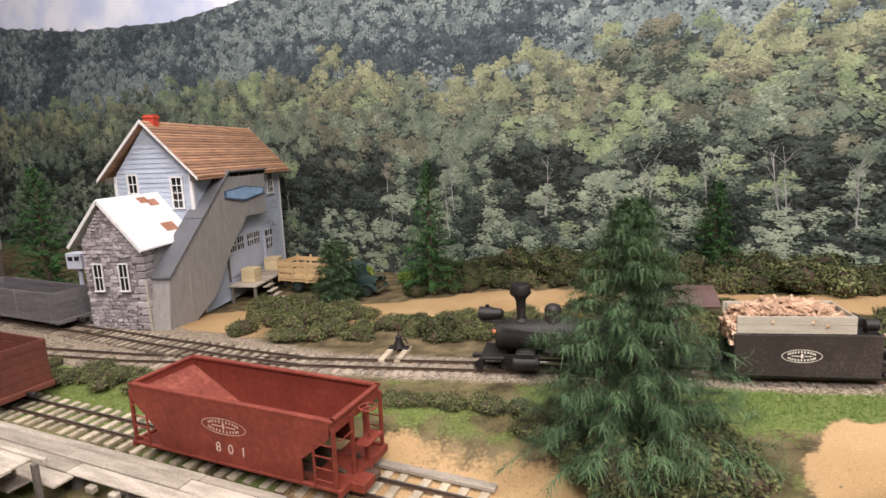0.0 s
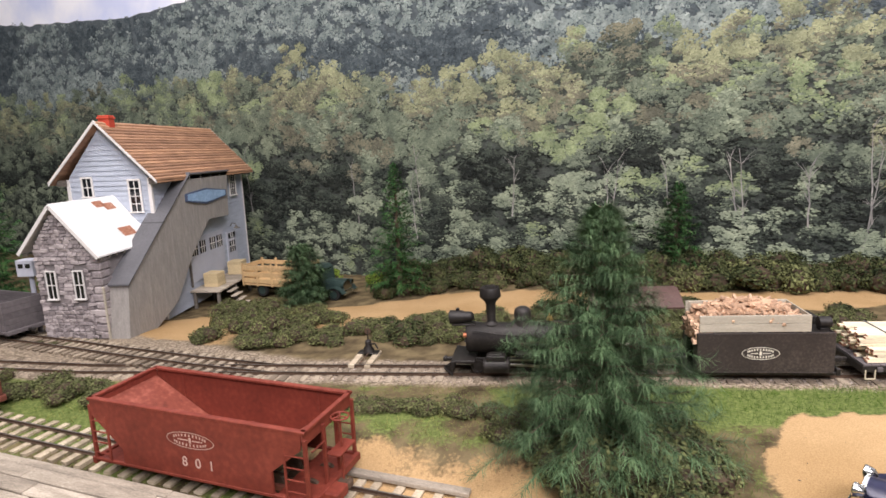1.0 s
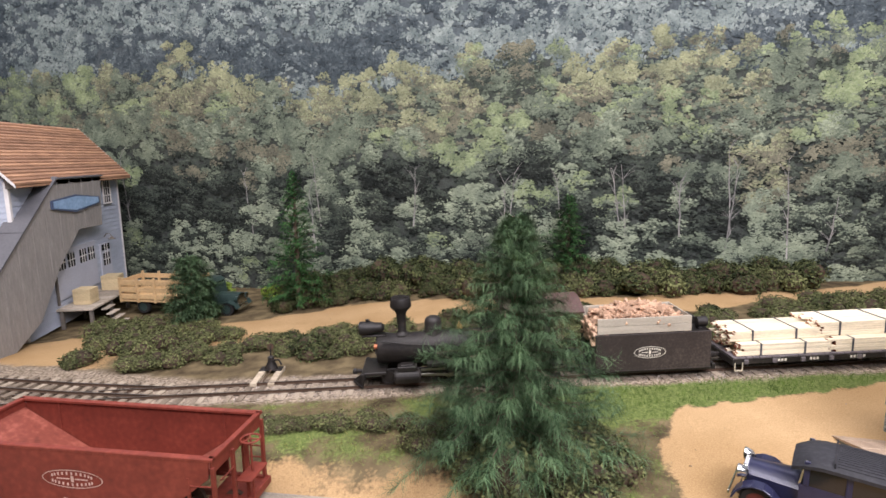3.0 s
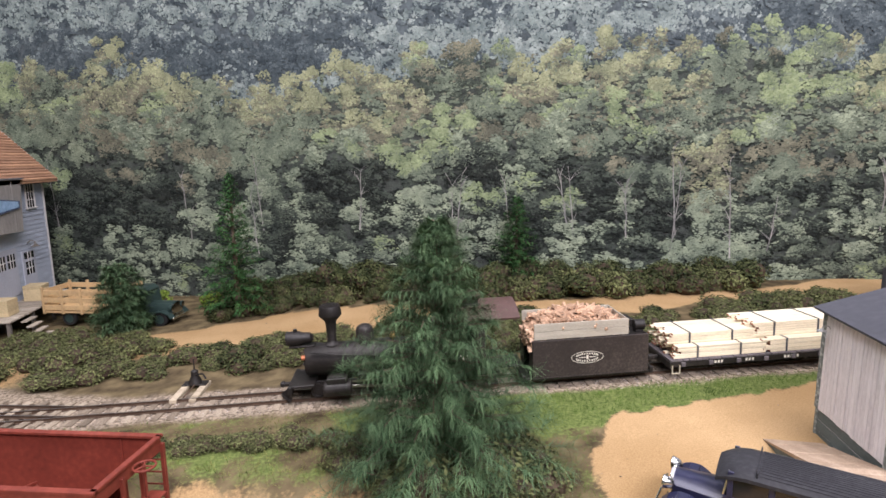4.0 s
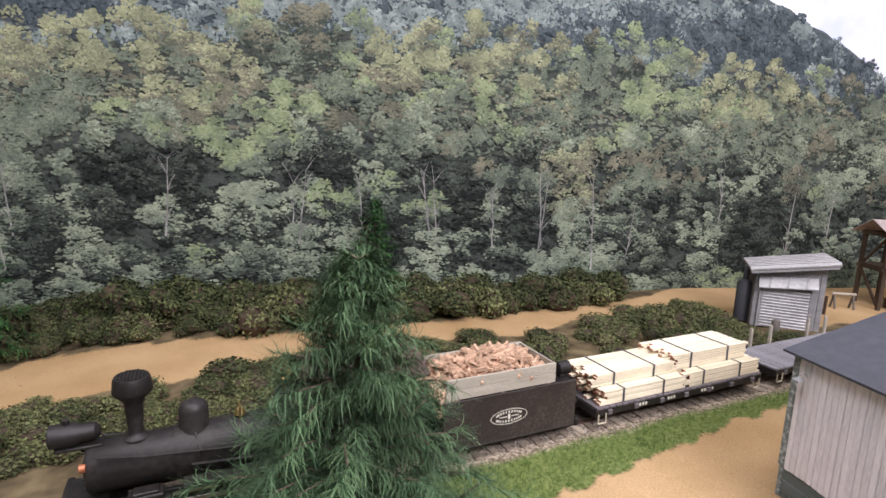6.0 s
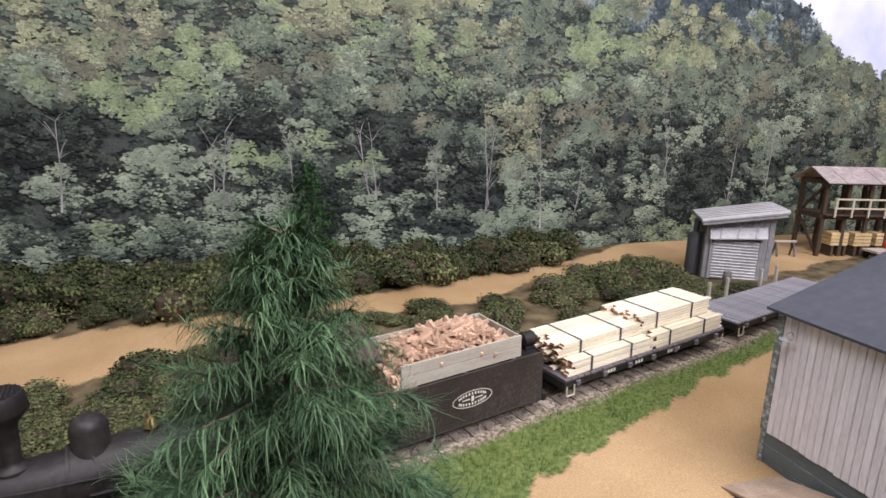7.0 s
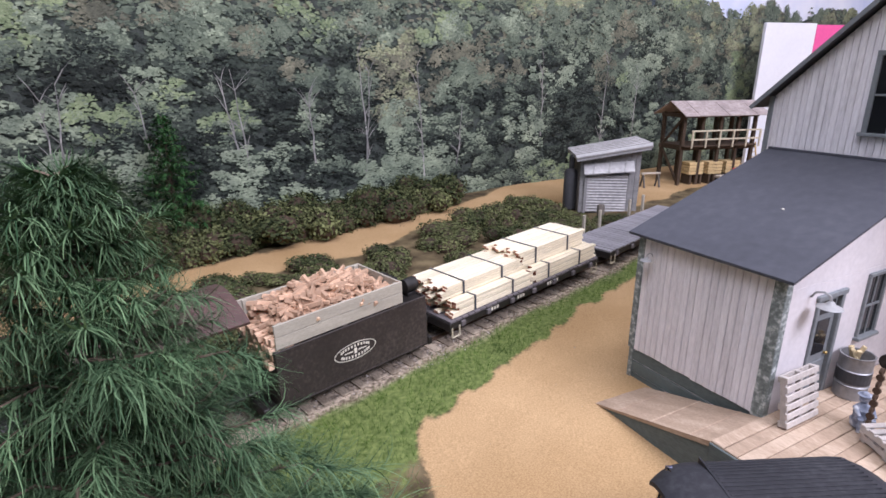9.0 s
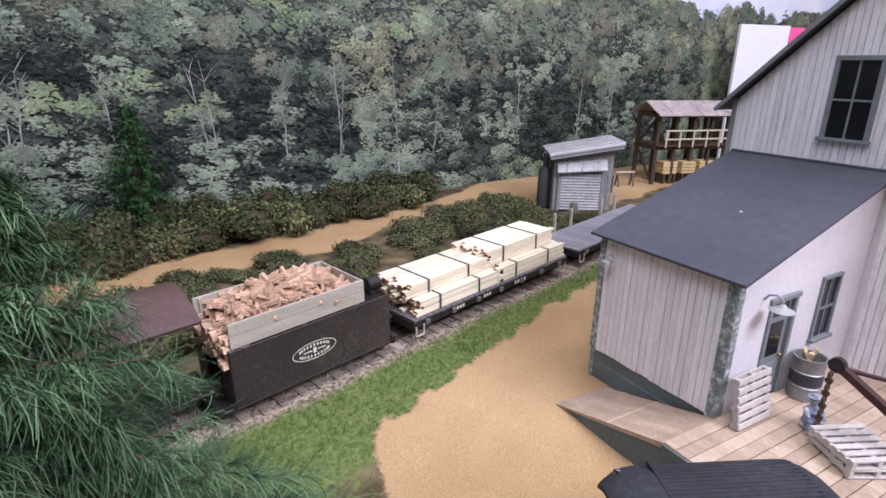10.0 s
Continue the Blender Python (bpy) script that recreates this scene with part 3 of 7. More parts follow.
    def print_leaves():
        for key, parts_ in heap.items():
            if not parts_:
                continue
            P = np.concatenate(parts_)
            n = len(P)
            t = R.uniform(0, 6.283, (n, 1)) + np.arange(4) * 1.5708 + R.normal(0, 0.25, (n, 4))
            ray = P[:, 2:3] * R.uniform(0.5, 1.3, (n, 4))
            ds, dz = np.cos(t) * ray, np.sin(t) * ray * P[:, 4:5]
            o = P[:, 3:4] + (ds * R.normal(0, 0.2, (n, 1)) + dz * R.normal(0, 0.2, (n, 1))) * 0.4
            s_ = P[:, 0:1] + ds
            V = np.stack([BN[0] * (BC - o) + BU[0] * s_, BN[1] * (BC - o) + BU[1] * s_, P[:, 1:2] + dz], 2).reshape(-1, 3)
            mm = sets[key]
            b0 = len(mm.v)
            mm.v += V.tolist()
            mm.f += (np.arange(4 * n).reshape(n, 4) + b0).tolist()
            mm.s += [0] * n

    # far hill crowns, blue grey, those lower down larger and in front
    for zi in np.arange(56, 19, -1.15):
        for s in np.arange(-182, 120, 2.0):
            s, z = s + R.uniform(-0.9, 0.9), zi + R.uniform(-0.5, 0.5)
            zt, zb = skyline(s), ridge(s) - 1.5
            if z > zt - 0.7 or z < zb:
                continue
            near = 1 - min(1.0, (z - zb) / 14)
            pale = noise.noise((s * 0.07, z * 0.11, 4)) * 1.2 + R.normal(0, 0.16)
            keys = ("hill_deep", "hill", "hill_light") if pale > 0.12 else (("hill_dark", "hill", "hill") if pale > -0.08 else (("hill_deep", "hill_dark", "hill_light") if pale > -0.3 else ("hill_deep", "hill_deep", "hill_dark")))
            w = R.uniform(0.8, 1.25) * (1 + 0.55 * near)
            crown(s, z, w, w * R.uniform(0.9, 1.35), keys, int(42 + 30 * near), 0.27, 0.12 + (56 - zi) * 0.002, 0.3, 0.9, 2)
    # undergrowth between the trees
    for s in np.arange(-182, 120, 1.3):
        for z in np.arange(-1, ridge(s), 1.3):
            f = 1 - z / ridge(s)
            g = noise.noise((s * 0.13, z * 0.16, 21)) + R.normal(0, 0.2)
            keys = (("deep", "deep", "dark") if g > 0.1 else ("deep", "dark", "dark")) if f > 0.4 else (("dark", "mid", "mid") if g > 0 else ("dark", "mid", "brown"))
            crown(s + R.uniform(-0.6, 0.6), z + R.uniform(-0.6, 0.6), 1.2, 1.1, keys, 22, 0.34, 0.15, 0.25, 0.6, 3)
    # woods: trees from the ridge down, nearer ones larger and in front
    rowsz = 11
    for j in range(rowsz):
        f = j / (rowsz - 1)
        for s in np.arange(-182, 120, 2.6 + 1.2 * f):
            s = s + R.uniform(-1.6, 1.6)
            z = ridge(s) * (1 - f) + f * 0.5 - 0.8 + R.uniform(-1.7, 1.7)
            p = noise.noise((s * 0.06, z * 0.09, 9)) * 0.9 + R.normal(0, 0.28)
            hue = noise.noise((s * 0.05, z * 0.07, 33)) + R.normal(0, 0.25)
            gap = noise.noise((s * 0.13, z * 0.16, 21)) + 0.12 * R.normal()
            if marked(s, z, DARK_GAPS):
                keys = ("deep", "deep", "dark")
            elif marked(s, z, PALE_TREES):
                keys = ("dark", "light", "pale") if R.random() < 0.6 else ("deep", "dark", "light")
            elif marked(s, z, YELLOW_TREES):
                keys = ("brown", "yellow", "yellow")
            elif marked(s, z, LIME_TREES):
                keys = ("mid", "lime", "lime")
            elif marked(s, z, WARM_TREES):
                keys = ("brown", "brown", "yellow")
            elif marked(s, z, HAZE_TREES):
                keys = ("mid", "mid", "mid")
            elif gap > 0.10 and 0.42 < f < 0.9:
                keys = ("deep", "deep", "dark") if gap > 0.3 else ("deep", "dark", "mid")
            elif f < 0.3:
                keys = ("brown", "yellow", "yellow") if p > 0.34 else (("mid", "brown", "yellow") if p > 0.05 else (("mid", "mid", "lime") if hue > 0.0 else (("dark", "mid", "mid") if p > -0.25 else ("dark", "dark", "brown"))))
            elif f < 0.52:
                keys = ("mid", "lime", "lime") if p > 0.42 else (("mid", "mid", "light") if p > 0.12 else (("dark", "brown", "brown") if hue > 0.15 else (("dark", "mid", "mid") if p > -0.25 else ("deep", "dark", "mid"))))
            else:
                keys = ("dark", "light", "light") if p > 0.36 else (("deep", "mid", "light") if p > 0.0 else (("deep", "dark", "mid") if p > -0.4 else ("dark", "mid", "lime")))
            w = (2.1 + 0.9 * f) * R.uniform(0.7, 1.3)
            crown(s, z, w, w * R.uniform(0.8, 1.25), keys, int((380 + 120 * f) * (w / (2.1 + 0.9 * f)) ** 1.6), 0.205 + 0.045 * f, 0.22 + 0.25 * f, 0.2, 0.75 - 0.33 * f, int(10 + 6 * f))
    print_leaves()
    # pale trunks and bare limbs between them
    tr = sets["trunk"]

    def streak(s0, z0, s1, z1, w0, w1, off):
        p = [board(s0 - w0, off), board(s0 + w0, off), board(s1 + w1, off), board(s1 - w1, off)]
        tr.add([(*p[0], z0), (*p[1], z0), (*p[2], z1), (*p[3], z1)], [(0, 1, 2, 3)])
    for s in (-37.5, -36.6, -22, -8.6, -7.9, -0.5, 7.2, 8.0, 15.0, 20.8, 21.3, 33.0, 46.2, 57, 63.5, -48, -70, -85, 28.4):
        off = R.uniform(0.4, 0.52)
        z0, z1 = R.uniform(3, 8), R.uniform(12, 18)
        x0, x1, k = s, s + R.uniform(-1.2, 1.2), 5
        px = [x0 + (x1 - x0) * i / k + R.uniform(-0.12, 0.12) for i in range(k + 1)]
        pz = [z0 + (z1 - z0) * i / k for i in range(k + 1)]
        for i in range(k):
            streak(px[i], pz[i], px[i + 1], pz[i + 1], 0.10 - 0.015 * i, 0.085 - 0.015 * i, off)
        for _ in range(9):
            i = int(R.integers(1, k + 1))
            side = R.choice((-1, 1))
            a_, h_ = R.uniform(0.4, 1.7), R.uniform(0.5, 2.2)
            streak(px[i], pz[i], px[i] + side * a_ * 0.5, pz[i] + h_ * 0.6, 0.045, 0.03, off)
            streak(px[i] + side * a_ * 0.5, pz[i] + h_ * 0.6, px[i] + side * a_, pz[i] + h_, 0.03, 0.012, off)
    for k, mm in sets.items():
        part("printed_foliage" if k != "trunk" else "printed_trunks", mm, PRINT[k], top, kind="stuff", mend=False)


build_backdrop()

# ---- tracks: rails, ties one by one, ballast stones ----
def tie_mesh(long, wide, high, seed):
    r, m = random.Random(seed), Mesh()
    m.box(-wide / 2, wide / 2, -long / 2, long / 2, -high, 0, 0.03)
    m.v = [(x + r.uniform(-0.03, 0.03), y + r.uniform(-0.06, 0.06), z + r.uniform(-0.015, 0.015)) for x, y, z in m.v]
    return m


def rail_profile(m, pts, off, zup, head):
    """A rail of base, web and head through points (x, y, z)."""
    n = len(pts)
    left = []
    for i in range(n):
        a, b = Vector(pts[max(0, i - 1)]), Vector(pts[min(n - 1, i + 1)])
        d = (b - a).normalized()
        left.append(Vector((-d.y, d.x, 0)))
    sec = [(-0.11, 0), (0.11, 0), (0.11, 0.03), (0.03, 0.05), (0.03, 0.17), (0.055, 0.185), (0.055, 0.24), (-0.055, 0.24), (-0.055, 0.185), (-0.03, 0.17), (-0.03, 0.05), (-0.11, 0.03)]
    k, vs, fs, ss = len(sec), [], [], []
    for p, l in zip(pts, left):
        for u, w in sec:
            q = Vector(p) + l * (off + u)
            vs.append((q.x, q.y, q.z + zup + w))
    for i in range(n - 1):
        for j in range(k):
            fs.append((i * k + j, i * k + (j + 1) % k, (i + 1) * k + (j + 1) % k, (i + 1) * k + j))
            ss.append(1 if j == 6 else 0)
    o = len(m.v)
    m.v += vs
    m.f += [tuple(a + o for a in f) for f in fs]
    m.s += ss


def track(label, pts, spacing, tie, gauge=1.65, long=4.1, seed=1, lift=0.0, every=1):
    """A track along points (x, y, z of the tie tops)."""
    top = thing("railway_track", 0, 0, 0, 0, label, "track", "tracks", "structure")
    P = [Vector(p) for p in pts]
    cum = [0.0]
    for a, b in zip(P, P[1:]):
        cum.append(cum[-1] + (b - a).length)

    def along(d):
        i = max(0, min(len(P) - 2, next((j for j in range(len(cum) - 1) if cum[j + 1] >= d), len(P) - 2)))
        f = (d - cum[i]) / (cum[i + 1] - cum[i])
        return P[i].lerp(P[i + 1], f), (P[i + 1] - P[i]).normalized()
    fine = [along(cum[-1] * i / 80)[0] for i in range(81)]
    for off in (-gauge / 2, gauge / 2):
        m = Mesh()
        rail_profile(m, fine, off, 0.0, 0)
        part("rail", m, [RUST, STEEL], top, "rusty rail with worn head", mend=False)
    kinds = [tie_mesh(long, 0.52, 0.3, seed * 10 + i).data("tie", [tie]) for i in range(5)]
    r = random.Random(seed)
    d = 0.4
    while d < cum[-1]:
        p, u = along(d)
        ob = part("tie", r.choice(kinds), tie, top)
        ob.matrix_basis = M(p.x + r.uniform(-.04, .04), p.y + r.uniform(-0.08, 0.08), p.z + lift + r.uniform(-0.02, 0.01), 0, 0, math.degrees(math.atan2(u.y, u.x)) + r.uniform(-2, 2))
        d += spacing * r.uniform(0.92, 1.08)
    return top


def on_line(s, d=TRACK_D, up=0.0):
    x, y = main_line(s, d)
    return x, y, grade(s) + up


track("main line of narrow gauge rails on dark weathered ties", [on_line(s) for s in range(-62, 100, 4)], 1.05, TIE, seed=1)
branch = [on_line(s) for s in (-20, -23)] + [(-27, 46.6, -1.35), (-32, 48.4, -1.5), (-37, 50.2, -1.7), (-42, 52.0, -1.8), (-48, 54.0, -1.9), (-54, 56.0, -2.0), (-72, 61.5, -2.1)]
track("branch track on weathered ties passing the stone house", [(x, y, z + 0.02) for x, y, z in branch], 1.1, TIE, seed=2)


def on_spur(a, d=2.55, up=-2.15):
    x, y = spur(a, d)
    return x, y, up


track("spur track on pale spaced ties beside a wooden dock", [on_spur(a) for a in range(-60, 8, 3)] + [on_spur(7.3)] , 1.25, TIE_PALE, seed=3)


def build_ballast():
    """Loose stones between and beside the ties."""
    r, m = random.Random(5), Mesh()
    for i in range(15000):
        s = r.triangular(-40, 70, 20)
        d = TRACK_D + r.gauss(0, 1.35)
        if abs(d - TRACK_D) > 2.9:
            continue
        x, y, z = on_line(s, d)
        e = r.uniform(0.05, 0.13)
        zz = z - 0.06 - 0.16 * step((abs(d - TRACK_D) - 1.9) / 1.0) + r.uniform(-.05, 0.02)
        a = [Vector((r.gauss(0, 1), r.gauss(0, 1), r.gauss(0, 1))).normalized() * e * r.uniform(0.7, 1.2) for _ in range(4)]
        o = len(m.v)
        m.v += [(x + q.x, y + q.y, zz + q.z * 0.8) for q in a]
        m.f += [(o, o + 1, o + 2), (o, o + 3, o + 1), (o, o + 2, o + 3), (o + 1, o + 3, o + 2)]
        m.s += [0] * 4
    tagged(part("ballast_stones", m, BALLAST, None, mend=False), "loose grey and brown crushed ballast stones along the rails", "ballast", kind="stuff")


build_ballast()

# ---- the train on the main line ----
TRAIN_S = 15.0      # where the tender's emblem stands along the line


def on_rails(name, s, label, category, group=""):
    """A rail vehicle's base: x along the line, y across, z up from the tie tops."""
    x, y, z = on_line(s)
    ob = new(name)
    ob.empty_display_size = 0.01
    ob.matrix_world = pose(x * CM, y * CM, z * CM, 0, -2.0, TRACK_TURN)
    return tagged(ob, label, category, group)


def wheelset(parent, x, r=0.62, z=None, gauge=1.65):
    z = 0.24 + r if z is None else z
    m = Mesh()
    m.rod((x, -gauge / 2 - 0.1, z), (x, gauge / 2 + 0.1, z), 0.1)
    for s in (-1, 1):
        m.lathe([(s * (gauge / 2 - 0.12), r * 0.3), (s * (gauge / 2 - 0.12), r), (s * (gauge / 2 + 0.12), r * 1.0), (s * (gauge / 2 + 0.12), r * 0.75), (s * (gauge / 2 + 0.05), r * 0.7), (s * (gauge / 2 + 0.08), r * 0.25)], 16, "y", (x, 0, z))
    part("wheelset", m, BLACK, parent, smooth=True)


def truck(parent, x, base=2.4, w=1.35, mat_=None):
    m = Mesh()
    for s in (-1, 1):
        m.box(x - base / 2 - 0.35, x + base / 2 + 0.35, s * w - 0.1, s * w + 0.1, 1.02, 1.2, 0.03)
        m.box(x - base / 2 - 0.1, x + base / 2 + 0.1, s * w - 0.08, s * w + 0.08, 0.5, 0.62, 0.02)
        for e in (-1, 1):
            m.box(x + e * base / 2 - 0.22, x + e * base / 2 + 0.22, s * w - 0.16, s * w + 0.16, 0.62, 1.02, 0.04)
        for k in range(3):
            m.rod((x - 0.3 + 0.3 * k, s * w, 0.6), (x - 0.3 + 0.3 * k, s * w, 1.05), 0.09)
    m.box(x - 0.25, x + 0.25, -w, w, 0.7, 1.05, 0.03)
    part("truck_frame", m, mat_ or BLACK, parent)
    for e in (-1, 1):
        wheelset(parent, x + e * base / 2)


def emblem(parent, x, y, z, w, h, material, face=-1):
    """An oval company emblem: a double ring, two arcs of short bars and a centre shape."""
    m = Mesh()

    def ring(a, b, t):
        n = 32
        vs = []
        for i in range(n):
            q = 2 * math.pi * i / n
            for k in (1.0, 1.0 - t / a):
                kk = 1.0 if k == 1.0 else 1 - t / b
                vs.append((x + math.cos(q) * a * k, y, z + math.sin(q) * b * kk))
        m.add(vs, [(2 * i, 2 * i + 1, 2 * ((i + 1) % n) + 1, 2 * ((i + 1) % n)) for i in range(n)])
    ring(w / 2, h / 2, 0.045)
    for sgn in (1, -1):
        for i in range(11):
            q = sgn * (math.pi * (0.16 + 0.68 * i / 10))
            cx, cz = x + math.cos(q) * w * 0.37, z + math.sin(q) * h * 0.30
            m.box(cx - 0.06, cx + 0.03, y - 0.004, y + 0.004, cz - h * 0.075, cz + h * 0.075)
    m.box(x - 0.08, x + 0.08, y - 0.004, y + 0.004, z - h * 0.16, z + h * 0.16)
    m.box(x - w * 0.26, x - 0.15, y - 0.004, y + 0.004, z - 0.03, z + 0.03)
    m.box(x + 0.15, x + w * 0.26, y - 0.004, y + 0.004, z - 0.03, z + 0.03)
    part("emblem", m, material, parent, "cream oval emblem", mend=False)


def lettering(parent, body, size, x, y, z, material, gap=1.0):
    me = text_mesh(body, size, 0.012)
    me.materials.append(material)
    ob = part("lettering", me, material, parent, "cream painted number")
    ob.matrix_basis = M(x, y, z, 90, 0, 0)
    return ob


def coupler(parent, x, side):
    m = Mesh()
    m.box(x, x + side * 0.7, -0.14, 0.14, 0.98, 1.28, 0.05)
    m.box(x + side * 0.55, x + side * 0.95, -0.22, 0.22, 0.92, 1.34, 0.1)
    part("coupler", m, BLACK, parent)


def build_locomotive():
    L = on_rails("steam_locomotive", TRAIN_S, "weathered black narrow gauge steam locomotive with brown cab roof", "locomotive")
    zc = 2.95
    b = Mesh().lathe([(-20.9, 0.2), (-20.9, 1.12), (-20.8, 1.2), (-17.2, 1.22), (-17.15, 1.3), (-11.2, 1.32), (-10.6, 1.42)], 32, "x", (0, 0, zc))
    part("boiler", b, BLACK, L, "sooty grey-black boiler barrel", smooth=True)
    for x in (-17.2, -15.2, -13.4, -11.6):
        bands = Mesh().lathe([(x - 0.06, 1.335), (x - 0.06, 1.36), (x + 0.06, 1.36), (x + 0.06, 1.335)], 32, "x", (0, 0, zc), close=False)
        part("boiler_band", bands, BLACK, L)
    front = Mesh().lathe([(-21.15, 0.02), (-21.12, 0.35), (-21.0, 0.75), (-20.95, 1.0), (-20.88, 1.02)], 28, "x", (0, 0, zc))
    for k in range(10):
        q = k * 0.628
        front.rod((-21.05, math.cos(q) * 0.95, zc + math.sin(q) * 0.95), (-20.9, math.cos(q) * 0.95, zc + math.sin(q) * 0.95), 0.06, n=6)
    part("smokebox_door", front, BLACK, L, smooth=True)
    st = Mesh().lathe([(4.02, 0.62), (4.12, 0.6), (4.25, 0.4), (4.4, 0.33), (5.7, 0.4), (5.95, 0.46), (6.35, 0.84), (6.42, 0.86), (6.95, 0.8), (7.1, 0.74), (7.12, 0.66), (7.05, 0.05)], 28, "z", (-18.9, 0, 0))
    stack = part("smokestack", st, BLACK, L, "tall capped stack", smooth=True)
    g = Mesh()
    for k in range(-4, 5):
        h = math.sqrt(max(0, 0.68 ** 2 - (k * 0.15) ** 2))
        g.box(-18.9 + k * 0.15 - 0.025, -18.9 + k * 0.15 + 0.025, -h, h, 7.09, 7.15)
        g.box(-18.9 - h, -18.9 + h, k * 0.15 - 0.025, k * 0.15 + 0.025, 7.1, 7.16)
    part("spark_screen", g, BLACK, stack)
    for name, x, r, top in (("sand_dome", -16.4, 0.68, 5.5), ("steam_dome", -11.9, 0.78, 5.55)):
        d = Mesh().lathe([(3.9, r * 1.2), (4.05, r * 1.12), (4.25, r), (top - 0.45, r), (top - 0.2, r * 0.86), (top - 0.05, r * 0.5), (top, 0.04)], 26, "z", (x, 0, 0))
        dome = part(name, d, BLACK, L, smooth=True)
        if name == "steam_dome":
            part("whistle", Mesh().lathe([(top - 0.05, 0.1), (top + 0.2, 0.08), (top + 0.25, 0.14), (top + 0.65, 0.14), (top + 0.72, 0.04)], 12, "z", (x + 0.1, 0.1, 0)), BRASS, dome, "brass steam whistle", smooth=True)
            part("safety_valve", Mesh().lathe([(top - 0.1, 0.1), (top + 0.3, 0.09), (top + 0.38, 0.13), (top + 0.5, 0.05)], 12, "z", (x - 0.25, -0.2, 0)), BRASS, dome, smooth=True)
    bell = Mesh().lathe([(4.35, 0.3), (4.45, 0.26), (4.65, 0.18), (4.75, 0.05)], 16, "z", (-14.3, 0, 0))
    bell.box(-14.35, -14.25, -0.38, -0.3, 4.2, 4.85, 0.02).box(-14.35, -14.25, 0.3, 0.38, 4.2, 4.85, 0.02).box(-14.35, -14.25, -0.38, 0.38, 4.8, 4.88, 0.02)
    part("bell", bell, BRASS, L, smooth=True)
    # headlight on a bracket before the stack
    h = Mesh().lathe([(-22.3, 0.46), (-22.25, 0.55), (-21.3, 0.54), (-21.1, 0.44), (-20.5, 0.4), (-20.3, 0.2)], 20, "x", (0, 0, 4.7))
    h.box(-22.1, -20.2, -0.42, 0.42, 4.05, 4.2, 0.04).rod((-21.6, 0, 5.2), (-21.6, 0, 5.42), 0.16)
    lamp = part("headlight", h, BLACK, L, smooth=True)
    part("lens", Mesh().lathe([(-22.32, 0.03), (-22.31, 0.44), (-22.26, 0.46)], 20, "x", (0, 0, 4.7)), CHROME, lamp, smooth=True)
    part("marker_lamp", Mesh().lathe([(-20.85, 0.04), (-20.83, 0.2), (-20.6, 0.18)], 14, "x", (-0.25, -1.05, 3.5)), COPPER, L, "copper red marker lamp", smooth=True)
    # frame, pilot deck and pilot
    f = Mesh()
    for s in (-1, 1):
        f.box(-20.5, -7.2, s * 0.72 - 0.1, s * 0.72 + 0.1, 1.0, 1.5, 0.03)
    f.box(-22.0, -20.2, -1.7, 1.7, 1.35, 1.6, 0.05).box(-22.15, -21.85, -1.9, 1.9, 1.0, 1.6, 0.05)
    part("frame", f, BLACK, L)
    p = Mesh()
    for k in range(-6, 7):
        y = k * 0.27
        p.beam((-21.95, y, 1.1), (-22.0 - 1.0 * (1 - abs(k) / 7), y * 0.75, 0.35), 0.1, 0.12)
    p.beam((-22.1, -1.5, 0.32), (-23.0, 0, 0.32), 0.15, 0.12).beam((-22.1, 1.5, 0.32), (-23.0, 0, 0.32), 0.15, 0.12)
    part("pilot", p, BLACK, L, "slatted cowcatcher")
    coupler(L, -22.1, -1)
    for s in (-1, 1):
        rb = Mesh().box(-17.0, -10.4, s * 1.25, s * 2.05, 2.16, 2.26, 0.03).box(-17.0, -10.4, s * 1.98, s * 2.06, 2.0, 2.28, 0.02)
        part("running_board", rb, BLACK, L)
        cy = Mesh().lathe([(-19.6, 0.25), (-19.55, 0.5), (-19.4, 0.56), (-17.7, 0.56), (-17.55, 0.5), (-17.5, 0.25)], 20, "x", (0, s * 1.6, 1.15))
        cy.box(-19.3, -17.8, s * 1.1, s * 1.95, 1.6, 2.05, 0.06).box(-19.1, -18.0, s * 1.2, s * 1.85, 2.05, 2.18, 0.05)
        part("cylinder", cy, BLACK, L, smooth=False)
        for x in (-15.6, -13.4, -11.2):
            w = Mesh()
            n = 22
            w.lathe([(s * 0.80, 0.75), (s * 0.80, 0.93), (s * 1.0, 0.93), (s * 1.0, 0.76)], n, "y", (x, 0, 1.15), close=False)
            w.lathe([(s * 0.8, 0.05), (s * 0.8, 0.25), (s * 1.05, 0.22), (s * 1.06, 0.05)], 12, "y", (x, 0, 1.15))
            for k in range(9):
                q = k * 2 * math.pi / 9
                w.beam((x + math.cos(q) * 0.2, s * 0.9, 1.15 + math.sin(q) * 0.2), (x + math.cos(q) * 0.8, s * 0.9, 1.15 + math.sin(q) * 0.8), 0.1, 0.1)
            w.box(x - 0.35, x + 0.35, s * 0.84, s * 0.98, 1.45, 1.8, 0.05)
            part("driving_wheel", w, BLACK, L, smooth=True)
        part("side_rod", Mesh().beam((-15.6, s * 1.15, 0.9), (-11.2, s * 1.15, 0.9), 0.09, 0.2, 0.02), STEEL, L, "worn steel side rod")
        part("main_rod", Mesh().beam((-17.5, s * 1.4, 1.15), (-13.4, s * 1.28, 0.92), 0.08, 0.2, 0.02).beam((-17.5, s * 1.4, 1.55), (-15.6, s * 1.4, 1.55), 0.1, 0.14), STEEL, L)
        pipe = Mesh().pipe([(-20.4, s * 1.1, 3.9), (-18.4, s * 1.2, 3.6), (-14.5, s * 1.42, 3.35), (-10.9, s * 1.5, 3.5)], 0.05)
